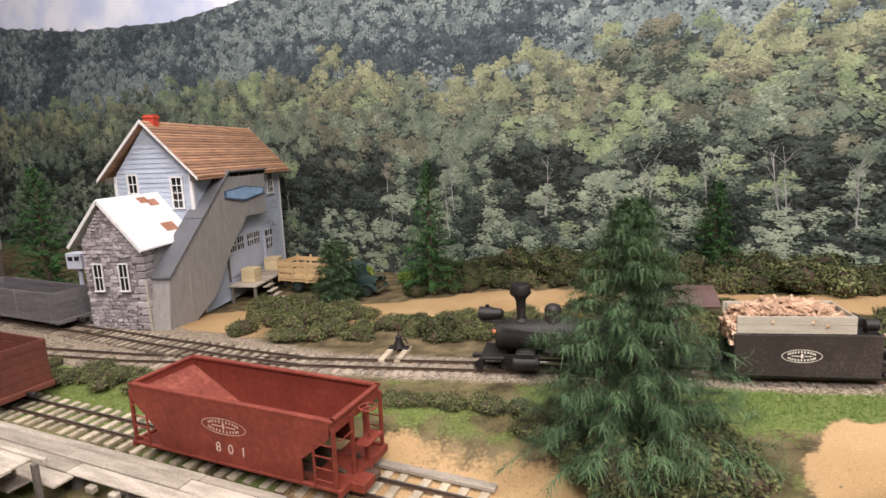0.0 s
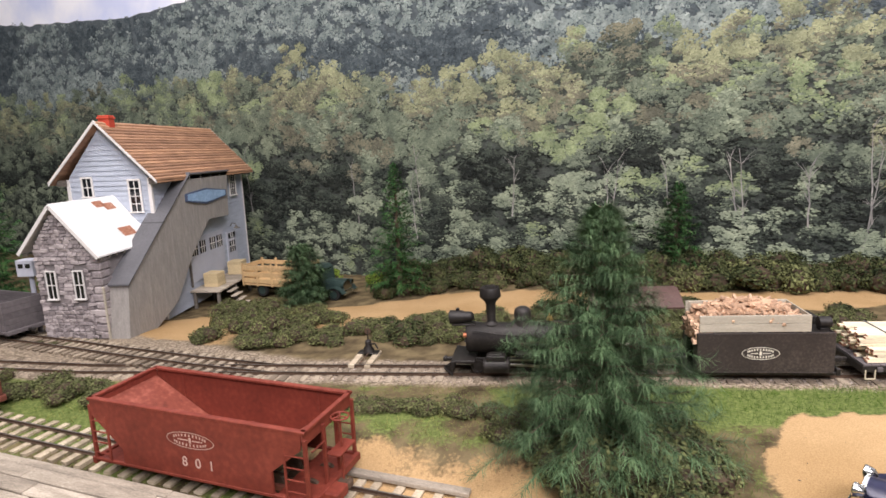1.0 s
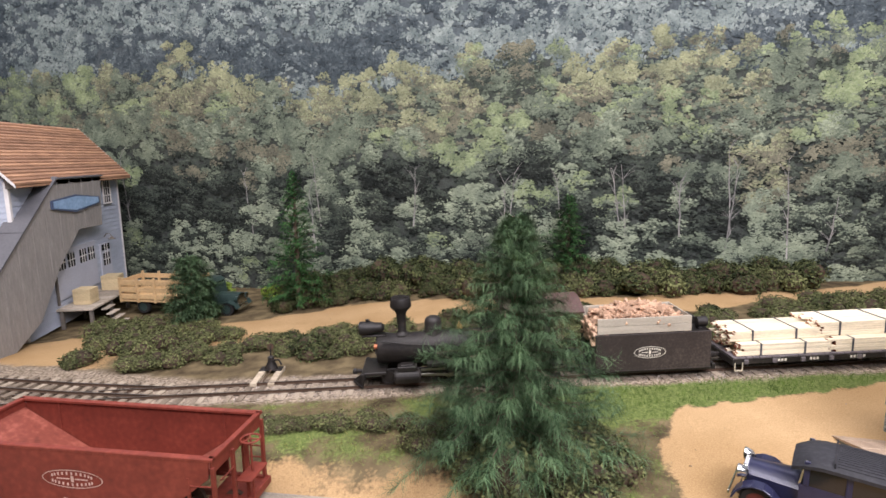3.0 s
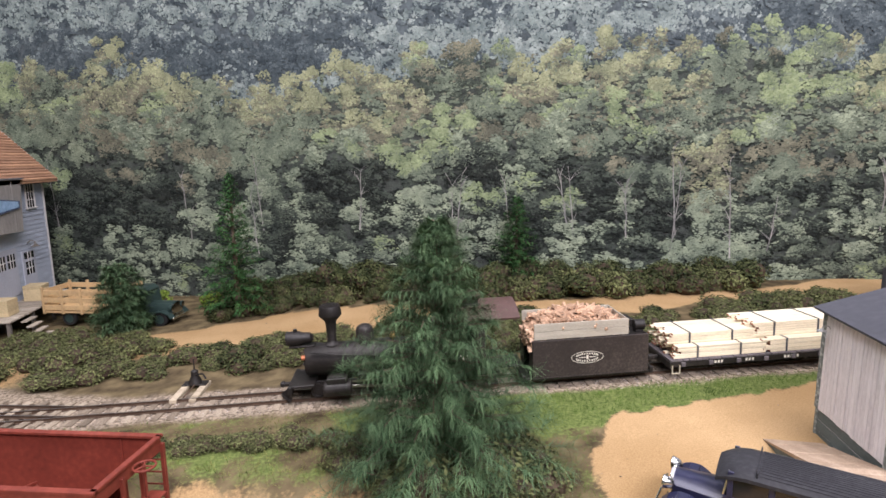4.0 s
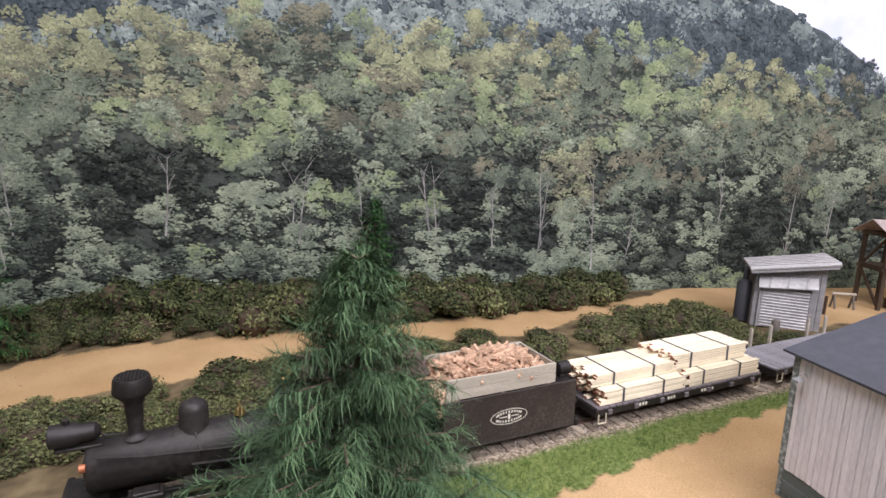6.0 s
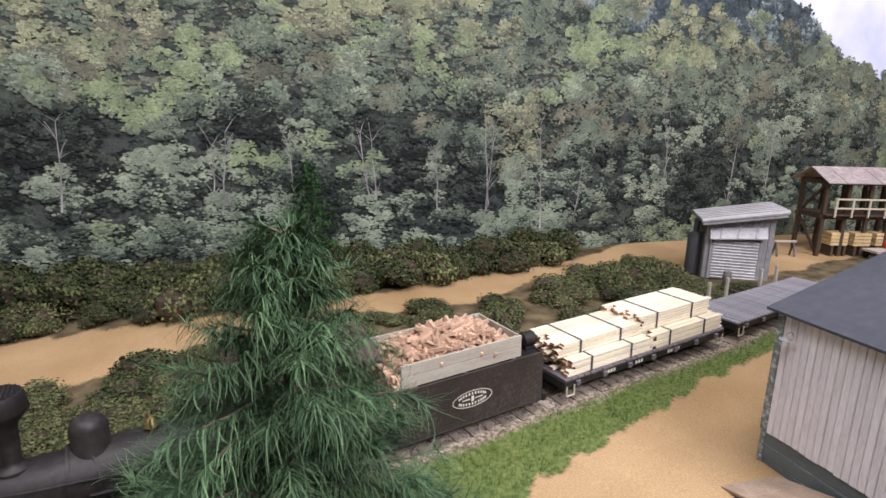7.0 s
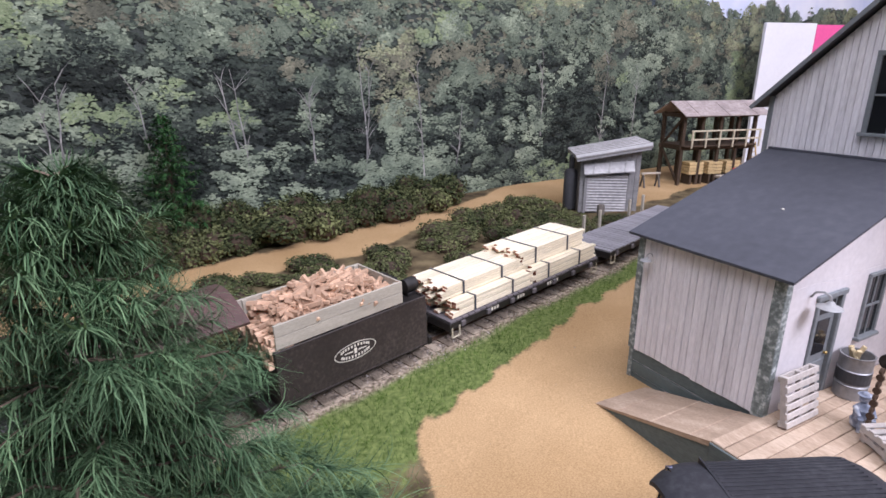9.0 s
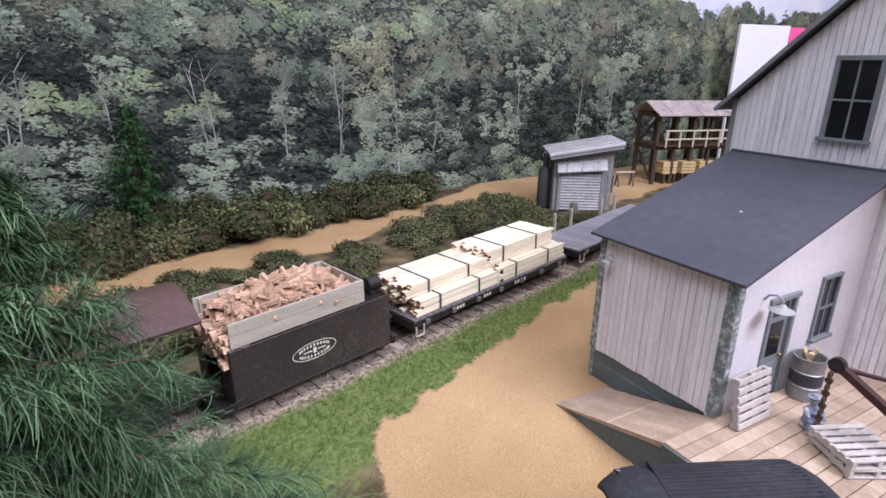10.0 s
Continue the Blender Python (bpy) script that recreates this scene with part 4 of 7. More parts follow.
        pipe.pipe([(-16.6, s * 1.45, 2.9), (-13.2, s * 1.5, 2.65), (-12.9, s * 1.5, 2.3)], 0.07)
        pipe.pipe([(-16.4, s * 0.6, 4.2), (-16.2, s * 1.25, 3.4), (-15.9, s * 1.3, 2.3)], 0.05)
        part("piping", pipe, BLACK, L, "thin pipes and handrail")
        part("air_tank", Mesh().lathe([(-15.4, 0.1), (-15.3, 0.36), (-13.0, 0.36), (-12.9, 0.1)], 16, "x", (0, s * 1.6, 1.78)), BLACK, L, smooth=True)
    part("air_pump", Mesh().lathe([(2.3, 0.3), (2.35, 0.36), (2.9, 0.36), (3.0, 0.2), (3.1, 0.2), (3.15, 0.36), (3.8, 0.36), (3.9, 0.15)], 16, "z", (-11.4, -1.75, 0)), BLACK, L, smooth=True)
    wheelset(L, -20.1, 0.55)
    # cab: panels round real window openings
    for s in (-1, 1):
        c = Mesh()
        y0, y1 = s * 2.12, s * 2.0
        c.box(-10.75, -7.45, y0, y1, 1.75, 3.75, 0.02)
        c.box(-10.75, -7.45, y0, y1, 5.35, 5.95, 0.02)
        for a, e in ((-10.75, -10.45), (-9.35, -9.15), (-8.0, -7.45)):
            c.box(a, e, y0, y1, 3.75, 5.35, 0.02)
        c.box(-10.45, -9.35, s * 2.08, s * 2.04, 4.5, 4.58)
        c.box(-9.93, -9.87, s * 2.08, s * 2.04, 3.75, 5.35)
        part("cab_side", c, BLACK_TENDER, L)
        part("hand_rail", Mesh().pipe([(-7.2, s * 2.1, 2.2), (-7.0, s * 2.15, 2.6), (-7.0, s * 2.15, 4.3), (-7.3, s * 2.1, 4.6)], 0.05), BLACK, L)
        part("cab_step", Mesh().box(-7.4, -6.6, s * 1.6, s * 2.2, 0.75, 0.85, 0.02).box(-7.3, -7.2, s * 2.0, s * 2.1, 0.8, 1.8).box(-6.8, -6.7, s * 2.0, s * 2.1, 0.8, 1.8), BLACK, L)
    w = Mesh()
    for a, e, z0, z1 in ((-2.0, -1.55, 1.75, 5.95), (1.55, 2.0, 1.75, 5.95), (-1.55, 1.55, 1.75, 4.3), (-1.55, 1.55, 5.5, 6.3), (-0.5, 0.5, 4.3, 5.5)):
        w.box(-10.72, -10.6, a, e, z0, z1, 0.02)
    part("cab_front", w, BLACK_TENDER, L)
    part("cab_floor", Mesh().box(-10.7, -6.4, -2.0, 2.0, 1.55, 1.75, 0.03), BLACK, L)
    part("backhead", Mesh().lathe([(-10.6, 1.2), (-9.6, 1.15), (-9.5, 0.9), (-9.45, 0.1)], 24, "x", (0, 0, 3.0)), BLACK, L, smooth=True)
    part("cab_seat", Mesh().box(-9.3, -8.2, 1.1, 1.9, 1.75, 2.9, 0.06), DARKPLANK, L)
    part("cab_seat", Mesh().box(-9.3, -8.2, -1.9, -1.1, 1.75, 2.9, 0.06), DARKPLANK, L)
    prof = []
    n = 14
    for i in range(n + 1):
        q = -1 + 2 * i / n
        prof.append((q * 2.5, 5.95 + 0.85 * (1 - abs(q) ** 1.8)))
    roof = Mesh()
    out = prof + [(y * 0.985, z - 0.13) for y, z in prof[::-1]]
    roof.prism(out, "x", -11.35, -4.9)
    cr = part("cab_roof", roof, CABROOF, L, "red-brown curved cab roof", smooth=True)
    # no hole is cut: a black plate stands for the shade inside the hatch
    hatch = Mesh().box(-9.2, -7.7, -1.15, -0.15, 6.62, 6.78, 0.03)
    part("hatch_opening", hatch, BLACK, cr)
    lid = Mesh()
    lid.m = Matrix.Translation((-8.45, -0.15, 6.8)) @ Euler((radians(-32), 0, 0)).to_matrix().to_4x4()
    lid.box(-0.85, 0.85, -1.15, 0, 0, 0.08, 0.02)
    part("hatch_lid", lid, CABROOF, cr, "propped open roof hatch")
    lettering(L, "25", 0.95, -9.0, -2.135, 2.85, LETTER)


def firewood_pile(parent, x0, x1, y0, y1, z0, z1, n, seed, name="firewood"):
    r, m = random.Random(seed), Mesh()
    for i in range(n):
        f = r.random()
        x, y = r.uniform(x0 + 0.3, x1 - 0.3), r.uniform(y0 + 0.3, y1 - 0.3)
        dome = 1 - 0.65 * max(abs((x - (x0 + x1) / 2) / ((x1 - x0) / 2)), abs((y - (y0 + y1) / 2) / ((y1 - y0) / 2))) ** 2
        z = z0 + (z1 - z0) * dome * r.uniform(0.75, 1.0)
        m.m = Matrix.Translation((x, y, z)) @ Euler((r.uniform(-0.3, 0.3), r.gauss(0, 0.25), r.gauss(0, 0.7) + (0 if r.random() < 0.7 else 1.5))).to_matrix().to_4x4()
        ln, w = r.uniform(0.8, 1.7), r.uniform(0.08, 0.15)
        m.prism([(-w, -w * 0.6), (w, -w * 0.6), (w * 0.5, w * 0.7), (-w * 0.6, w * 0.8)], "x", -ln / 2, ln / 2)
    m.m = Matrix()
    return part(name, m, FIREWOOD, parent, "heaped reddish split firewood", kind="stuff", mend=False)


def build_tender():
    T = on_rails("tender", TRAIN_S, "dark brown-black tender with grey board sides heaped with firewood", "tender")
    for y0, y1 in ((-2.12, -2.0), (2.0, 2.12)):
        part("tank_side", Mesh().box(-3.9, 5.1, y0, y1, 0.95, 3.85, 0.03), BLACK_TENDER, T, "plain riveted tank side")
    part("tank_end", Mesh().box(5.0, 5.1, -1.99, 1.99, 0.95, 3.85, 0.03), BLACK_TENDER, T)
    for y0, y1 in ((-1.99, -0.9), (0.9, 1.99)):
        part("tank_front", Mesh().box(-3.9, -3.8, y0, y1, 0.95, 3.85, 0.02), BLACK_TENDER, T)
    part("tank_floor", Mesh().box(-3.9, 5.1, -2.1, 2.1, 0.83, 0.94, 0.03), BLACK_TENDER, T)
    part("tank_top", Mesh().box(3.5, 5.0, -2.0, 2.0, 3.6, 3.75, 0.03).box(-3.8, 3.5, -2.0, 2.0, 2.9, 3.0, 0.0), BLACK, T)
    rv = Mesh()
    for s in (-1, 1):
        for k in range(34):
            for z in (1.15, 3.7):
                rv.box(-3.75 + k * 0.26, -3.69 + k * 0.26, s * 2.115, s * 2.14, z, z + 0.06)
    part("rivets", rv, BLACK_TENDER, T, kind="stuff")
    part("frame", Mesh().box(-4.6, 5.5, -1.9, 1.9, 0.62, 0.86, 0.05).box(5.3, 5.6, -1.95, 1.95, 0.6, 1.1, 0.04).box(-4.7, -4.4, -1.95, 1.95, 0.6, 1.1, 0.04), BLACK, T)
    for s in (-1, 1):
        for z in (3.9, 4.52):
            part("side_board", Mesh().box(-3.75, 3.55, s * 1.98 - 0.06, s * 1.98 + 0.06, z, z + 0.6, 0.02), GREYBOX, T, "grey weathered side board")
        for x in (-3.4, 0, 3.2):
            part("stake", Mesh().box(x - 0.12, x + 0.12, s * 1.86 - 0.06, s * 1.86 + 0.06, 3.2, 5.1, 0.02), GREYBOX, T)
    part("end_board", Mesh().box(3.45, 3.55, -1.92, 1.92, 3.9, 5.1, 0.02), GREYBOX, T)
    part("end_board", Mesh().box(-3.75, -3.65, -1.92, 1.92, 3.2, 3.9, 0.02), GREYBOX, T)
    firewood_pile(T, -3.6, 3.4, -1.85, 1.85, 3.6, 5.75, 620, 3)
    st = Mesh()
    r = random.Random(4)
    for k in range(40):
        y, z = -1.75 + 0.36 * (k % 10) + r.uniform(-.05, .05), 3.1 + 0.38 * (k // 10)
        st.m = Matrix.Translation((-3.3 + r.uniform(-0.3, 0.1), y, z))
        st.prism([(-0.16, -0.12), (0.16, -0.14), (0.08, 0.17), (-0.12, 0.15)], "x", -0.6, 0.6)
    part("stacked_firewood", st, FIREWOOD, T, kind="stuff")
    h = Mesh().lathe([(5.15, 0.36), (5.1, 0.42), (4.35, 0.4), (4.3, 0.2)], 18, "x", (0, -1.1, 4.3)).box(4.4, 5.0, -1.4, -0.8, 3.72, 3.95, 0.03)
    lamp = part("rear_headlight", h, BLACK, T, smooth=True)
    part("lens", Mesh().lathe([(5.17, 0.03), (5.16, 0.34)], 18, "x", (0, -1.1, 4.3)), CHROME, lamp)
    part("tool_box", Mesh().box(3.8, 4.9, 0.1, 1.6, 3.72, 4.35, 0.05), BLACK, T)
    for x in (-2.2, 3.2):
        truck(T, x)
    coupler(T, 5.6, 1)
    part("apron", Mesh().box(-6.6, -4.4, -1.2, 1.2, 1.62, 1.74, 0.03), BLACK, T)
    emblem(T, 0.3, -2.15, 2.35, 2.5, 0.95, LETTER)


def flat_body(F, x0, x1, deckmat, seed):
    r = random.Random(seed)
    n = int((x1 - x0) / 0.5)
    kinds = []
    for k in range(3):
        kinds.append(Mesh().box(-0.235, 0.235, -2.1, 2.1, 1.38, 1.52 + 0.01 * k, 0.03).data("deck_board", [deckmat]))
    for i in range(n):
        ob = part("deck_board", r.choice(kinds), deckmat, F)
        ob.matrix_basis = M(x0 + (i + 0.5) * (x1 - x0) / n, r.uniform(-.04, .04), r.uniform(-0.01, 0.01))
    for s in (-1, 1):
        part("side_sill", Mesh().box(x0, x1, s * 2.0 - 0.07, s * 2.0 + 0.07, 0.95, 1.38, 0.03), BLACK, F, "black side sill")
        for k in range(7):
            x = x0 + 1.0 + k * (x1 - x0 - 2.0) / 6
            part("stake_pocket", Mesh().box(x - 0.17, x + 0.17, s * 2.08, s * 2.25, 1.0, 1.34, 0.03), CARGREY, F)
        part("truss_rod", Mesh().pipe([(x0 + 2, s * 1.1, 1.1), (x0 + 5, s * 1.1, 0.5), (x1 - 5, s * 1.1, 0.5), (x1 - 2, s * 1.1, 1.1)], 0.05), BLACK, F)
        for e, xx in ((1, x0 + 0.45), (-1, x1 - 0.45)):
            part("step_iron", Mesh().pipe([(xx - 0.3, s * 2.1, 1.1), (xx - 0.3, s * 2.1, 0.45), (xx + 0.3, s * 2.1, 0.45), (xx + 0.3, s * 2.1, 1.1)], 0.05), RAILPALE, F, "pale rusty step iron")
    for xx in (x0 + 0.1, x1 - 0.1):
        part("end_sill", Mesh().box(xx - 0.15, xx + 0.15, -2.1, 2.1, 0.85, 1.38, 0.03), BLACK, F)
    for xx in (x0 + 2.7, x1 - 2.7):
        truck(F, xx)
    coupler(F, x0, -1)
    coupler(F, x1, 1)


def bundle(x0, x1, y0, y1, z0, z1, seed, group):
    """A strapped stack of sawn boards, lying on the car: boards, stained ends and steel bands."""
    r = random.Random(seed)
    B = on_rails("lumber_bundle", TRAIN_S, "strapped stack of fresh pale sawn boards with red-stained ends", "lumber", group)
    rows_, cols = max(3, int((z1 - z0) / 0.16)), max(5, int((y1 - y0) / 0.36))
    bh, bw = (z1 - z0) / rows_, (y1 - y0) / cols
    for j in range(rows_):
        for i in range(cols):
            if 0 < j < rows_ - 1 and 0 < i < cols - 1 and (i + j) % 2:
                continue
            m = Mesh()
            a, b = x0 + r.uniform(-0.5, 0.35), x1 + r.uniform(-0.15, 0.2)
            up = r.uniform(-0.012, 0.012)
            m.box(a, b, y0 + i * bw + 0.012, y0 + (i + 1) * bw - 0.012, z0 + j * bh + 0.008 + up, z0 + (j + 1) * bh - 0.008 + up, 0.015)
            m.box(a - 0.012, a + 0.03, y0 + i * bw + 0.02, y0 + (i + 1) * bw - 0.02, z0 + j * bh + 0.016 + up, z0 + (j + 1) * bh - 0.016 + up, slot=1)
            part("board", m, [LUMBER, LUMBER_END], B, mend=False)
    for f in (0.22, 0.72):
        x = x0 + (x1 - x0) * f
        m = Mesh()
        m.box(x - 0.05, x + 0.05, y0 - 0.04, y1 + 0.04, z1 + 0.01, z1 + 0.045).box(x - 0.07, x + 0.07, y0 - 0.045, y0 - 0.012, z0, z1 + 0.04).box(x - 0.07, x + 0.07, y1 + 0.012, y1 + 0.045, z0, z1 + 0.04)
        part("steel_band", m, STRAP, B, "dark steel band")


build_locomotive()
build_tender()
lf = on_rails("lumber_flatcar", TRAIN_S, "black flatcar with white lettering carrying pale lumber stacks", "flatcar", "flatcars")
flat_body(lf, 6.9, 22.4, CARGREY, 31)
for x, n in ((10.2, 4), (13.0, 3), (16.2, 5)):
    m = Mesh()
    for k in range(n):
        m.box(x + k * 0.26, x + k * 0.26 + 0.17, -2.078, -2.072, 1.06, 1.28)
    part("reporting_mark", m, LETTER, lf, "white reporting marks", mend=False)
bundle(7.6, 14.6, -1.95, 1.95, 1.55, 2.5, 1, "lumber stacks")
bundle(14.8, 22.2, -1.95, 1.95, 1.55, 2.6, 2, "lumber stacks")
bundle(7.3, 14.3, -1.25, 1.8, 2.54, 3.35, 3, "lumber stacks")
bundle(14.2, 21.6, -1.25, 1.8, 2.64, 3.75, 4, "lumber stacks")
ef = on_rails("empty_flatcar", TRAIN_S, "empty flatcar with blue-grey deck boards and wooden stakes", "flatcar", "flatcars")
flat_body(ef, 24.2, 40.0, FLATDECK, 32)
for x in (26.9, 29.4, 34.5, 37.0):
    part("stake", Mesh().box(x - 0.13, x + 0.13, 2.1, 2.32, 1.0, 3.1, 0.03), GREYBOX, ef, "pale wooden stake")

# ---- switch stand beside the main line ----
def build_switch_stand():
    x, y = -10.8, 47.3
    W = thing("switch_stand", x, y, -0.86, TRACK_TURN, "small black switch stand on two long pale ties", "switch stand")
    for e in (-0.7, 0.75):
        part("head_tie", Mesh().box(e - 0.27, e + 0.27, -3.0, 0.7, -0.3, 0.03, 0.03), TIE_PALE, W, "long pale tie")
    part("base_plate", Mesh().box(-0.95, 0.95, -0.45, 0.45, 0.03, 0.14, 0.03), BLACK, W)
    part("housing", Mesh().lathe([(0.12, 0.55), (0.35, 0.5), (0.8, 0.28), (1.15, 0.3), (1.3, 0.12)], 12, "z"), BLACK, W, smooth=True)
    part("lever", Mesh().pipe([(0.1, -0.2, 0.9), (0.75, -0.35, 1.05), (1.0, -0.4, 0.6)], 0.07), BLACK, W)
    part("mast", Mesh().rod((0, 0, 1.2), (0, 0, 2.2), 0.06), BLACK, W)
    part("target", Mesh().lathe([(-0.03, 0.02), (-0.03, 0.3), (0.03, 0.3), (0.03, 0.02)], 14, "y", (0, 0, 2.1)), RUST, W, "rusty round target")
    part("throw_rod", Mesh().rod((0.1, -0.3, 0.16), (0.1, -2.9, 0.16), 0.05, n=6), RUST, W)


build_switch_stand()

# ---- ore car on the spur ----
def build_hopper():
    x, y = spur(0, 0)
    H = thing("ore_hopper_car", x, y, -2.15, HOP_TURN, "open red oxide ore hopper car with cream emblem and number", "hopper car", "hopper cars")
    W, top, bot = 5.0, 5.28, 1.4           # width, rim and sill above the ties; x runs from -15 to 0

    def panel(name, pts, thick, material, label=""):
        p = [Vector(q) for q in pts]
        n = (p[1] - p[0]).cross(p[2] - p[0]).normalized() * thick
        m = Mesh().add([*p, *[q + n for q in p]], [tuple(range(len(p))), tuple(range(2 * len(p) - 1, len(p) - 1, -1))] + [(i, (i + 1) % len(p), len(p) + (i + 1) % len(p), len(p) + i) for i in range(len(p))])
        return part(name, m, material, H, label)
    for yy, th in ((0.0, 0.1), (W, -0.1)):
        panel("side_sheet", [(-15.0, yy, top), (-15.0, yy, 4.3), (-12.75, yy, bot + 0.9), (-12.75, yy, bot), (-2.1, yy, bot), (-2.1, yy, bot + 1.3), (-0.1, yy, 4.3), (0.0, yy, top)][::1], th, OXIDE, "red oxide side sheet")
        for k in range(2):
            xx = (-2.1, -12.75)[k]
            part("side_rib", Mesh().box(xx - 0.06, xx + 0.06, yy - 0.08, yy + 0.08, bot, top - 0.1, 0.02), OXIDE, H)
        part("side_sill", Mesh().box(-15.2, 0.3, yy - 0.12, yy + 0.12, bot - 0.18, bot + 0.02, 0.03), OXIDE, H)
    part("end_slope", Mesh().add([(-15, 0.1, 4.75), (-15, W - 0.1, 4.75), (-8.6, W - 0.1, 1.1), (-8.6, 0.1, 1.1), (-15, 0.1, 4.65), (-15, W - 0.1, 4.65), (-8.6, W - 0.1, 1.0), (-8.6, 0.1, 1.0)], [(0, 1, 2, 3), (7, 6, 5, 4), (0, 3, 7, 4), (1, 5, 6, 2), (0, 4, 5, 1), (3, 2, 6, 7)]), OXIDE_IN, H, "faded sloping floor")
    part("end_slope", Mesh().add([(0, 0.1, 4.75), (0, W - 0.1, 4.75), (-5.6, W - 0.1, 1.1), (-5.6, 0.1, 1.1), (0, 0.1, 4.65), (0, W - 0.1, 4.65), (-5.6, W - 0.1, 1.0), (-5.6, 0.1, 1.0)], [(3, 2, 1, 0), (4, 5, 6, 7), (0, 4, 7, 3), (1, 2, 6, 5), (0, 1, 5, 4), (3, 7, 6, 2)]), OXIDE_IN, H)
    part("centre_ridge", Mesh().prism([(-8.6, 1.05), (-7.1, 2.3), (-5.6, 1.05)], "y", 0.1, W - 0.1), OXIDE_IN, H)
    part("cross_brace", Mesh().beam((-7.1, 0.1, 3.6), (-7.1, W - 0.1, 2.4), 0.12, 0.12), OXIDE, H)
    rim = Mesh()
    for a, b, c, d in ((-15.2, 0.2, -0.12, 0.22), (-15.2, 0.2, W - 0.22, W + 0.12), (-15.2, -14.9, 0, W), (-0.1, 0.2, 0, W)):
        rim.box(a, b, c, d, top - 0.08, top + 0.1, 0.03)
    part("top_rim", rim, OXIDE, H, "worn red top rim")
    for xx in (-15.05, 0.05):
        part("end_sheet", Mesh().box(xx - 0.05, xx + 0.05, 0, W, 4.5, top, 0.02), OXIDE, H)
        s = -1 if xx < -5 else 1
        for yy in (0.0, W * 0.36, W * 0.64, W):
            part("corner_post", Mesh().box(xx + s * 0.1 - 0.1, xx + s * 0.1 + 0.1, yy - 0.1, yy + 0.1, bot - 0.2, 4.9, 0.02), OXIDE, H)
        part("end_platform", Mesh().box(xx - 0.1 - (2.0 if s > 0 else -0.0), xx + 0.3 + (0.0 if s > 0 else 2.0), 0, W, bot - 0.3, bot - 0.12, 0.03), OXIDE, H)
        part("end_beam", Mesh().box(xx + s * 0.3 - 0.14, xx + s * 0.3 + 0.14, -0.1, W + 0.1, bot - 0.45, bot, 0.03), OXIDE, H)
        for yy in (-0.08, W + 0.08):
            for k in range(4):
                part("ladder_rung", Mesh().pipe([(xx - s * 1.2, yy, 1.8 + k * 0.7), (xx, yy, 1.8 + k * 0.7)], 0.045), OXIDE, H)
            part("ladder_stile", Mesh().box(xx - s * 1.2 - 0.06, xx - s * 1.2 + 0.06, yy - 0.05, yy + 0.05, 1.3, 4.3), OXIDE, H)
        part("grab_iron", Mesh().pipe([(xx + s * 0.25, 0.3, 4.1), (xx + s * 0.32, 0.3, 4.1), (xx + s * 0.32, 1.5, 4.1), (xx + s * 0.25, 1.5, 4.1)], 0.04), OXIDE, H)
        m = Mesh()
        m.box(xx + s * 0.3, xx + s * 1.1, W / 2 - 0.2, W / 2 + 0.2, 0.85, 1.2, 0.05).box(xx + s * 0.9, xx + s * 1.25, W / 2 - 0.3, W / 2 + 0.3, 0.78, 1.28, 0.1)
        part("coupler", m, RUST, H, "rusty coupler")
    bw = Mesh()
    n = 20
    for k in range(n):
        q, q2 = 2 * math.pi * k / n, 2 * math.pi * (k + 1) / n
        bw.rod((0.75 + math.cos(q) * 0.5, 2.6 + math.sin(q) * 0.5, 5.05), (0.75 + math.cos(q2) * 0.5, 2.6 + math.sin(q2) * 0.5, 5.05), 0.055, n=6)
    for k in range(3):
        bw.rod((0.75, 2.6, 5.05), (0.75 + math.cos(k * 2.1) * 0.5, 2.6 + math.sin(k * 2.1) * 0.5, 5.05), 0.045, n=6)
    part("brake_wheel", bw, OXIDE, H, "red brake wheel")
    part("brake_staff", Mesh().rod((0.75, 2.6, 1.0), (0.75, 2.6, 5.05), 0.06), OXIDE, H)
    part("brake_platform", Mesh().box(0.3, 1.15, 1.7, 3.5, 3.1, 3.2, 0.02), OXIDE, H)
    part("valve_box", Mesh().box(0.35, 1.3, 0.9, 2.1, 0.75, 1.35, 0.06), OXIDE, H)
    for xx in (-9.0, -5.4):
        part("hopper_chute", Mesh().prism([(xx - 1.1, 1.3), (xx + 1.1, 1.3), (xx + 0.45, 0.45), (xx - 0.45, 0.45)], "y", 0.8, W - 0.8), OXIDE_DULL, H)
    for cx in (-12.6, -2.0):
        for e in (-1.2, 1.2):
            m = Mesh().rod((cx + e, 1.6, 0.86), (cx + e, 3.4, 0.86), 0.1)
            for s in (-1, 1):
                m.lathe([(W / 2 + s * 0.72, 0.2), (W / 2 + s * 0.72, 0.62), (W / 2 + s * 0.95, 0.62), (W / 2 + s * 0.95, 0.45), (W / 2 + s * 0.9, 0.15)], 16, "y", (cx + e, 0, 0.86))
            part("wheelset", m, RUST, H, smooth=True)
        for s in (-1, 1):
            part("truck_frame", Mesh().box(cx - 1.6, cx + 1.6, W / 2 + s * 1.3 - 0.1, W / 2 + s * 1.3 + 0.1, 0.72, 1.12, 0.05), OXIDE_DULL, H)
    for i, ch in enumerate("801"):
        lettering(H, ch, 0.85, -8.0 + i * 0.95, -0.115, 2.35, LETTER_RED)
    emblem(H, -7.45, -0.115, 3.75, 3.4, 1.0, LETTER_RED)


build_hopper()


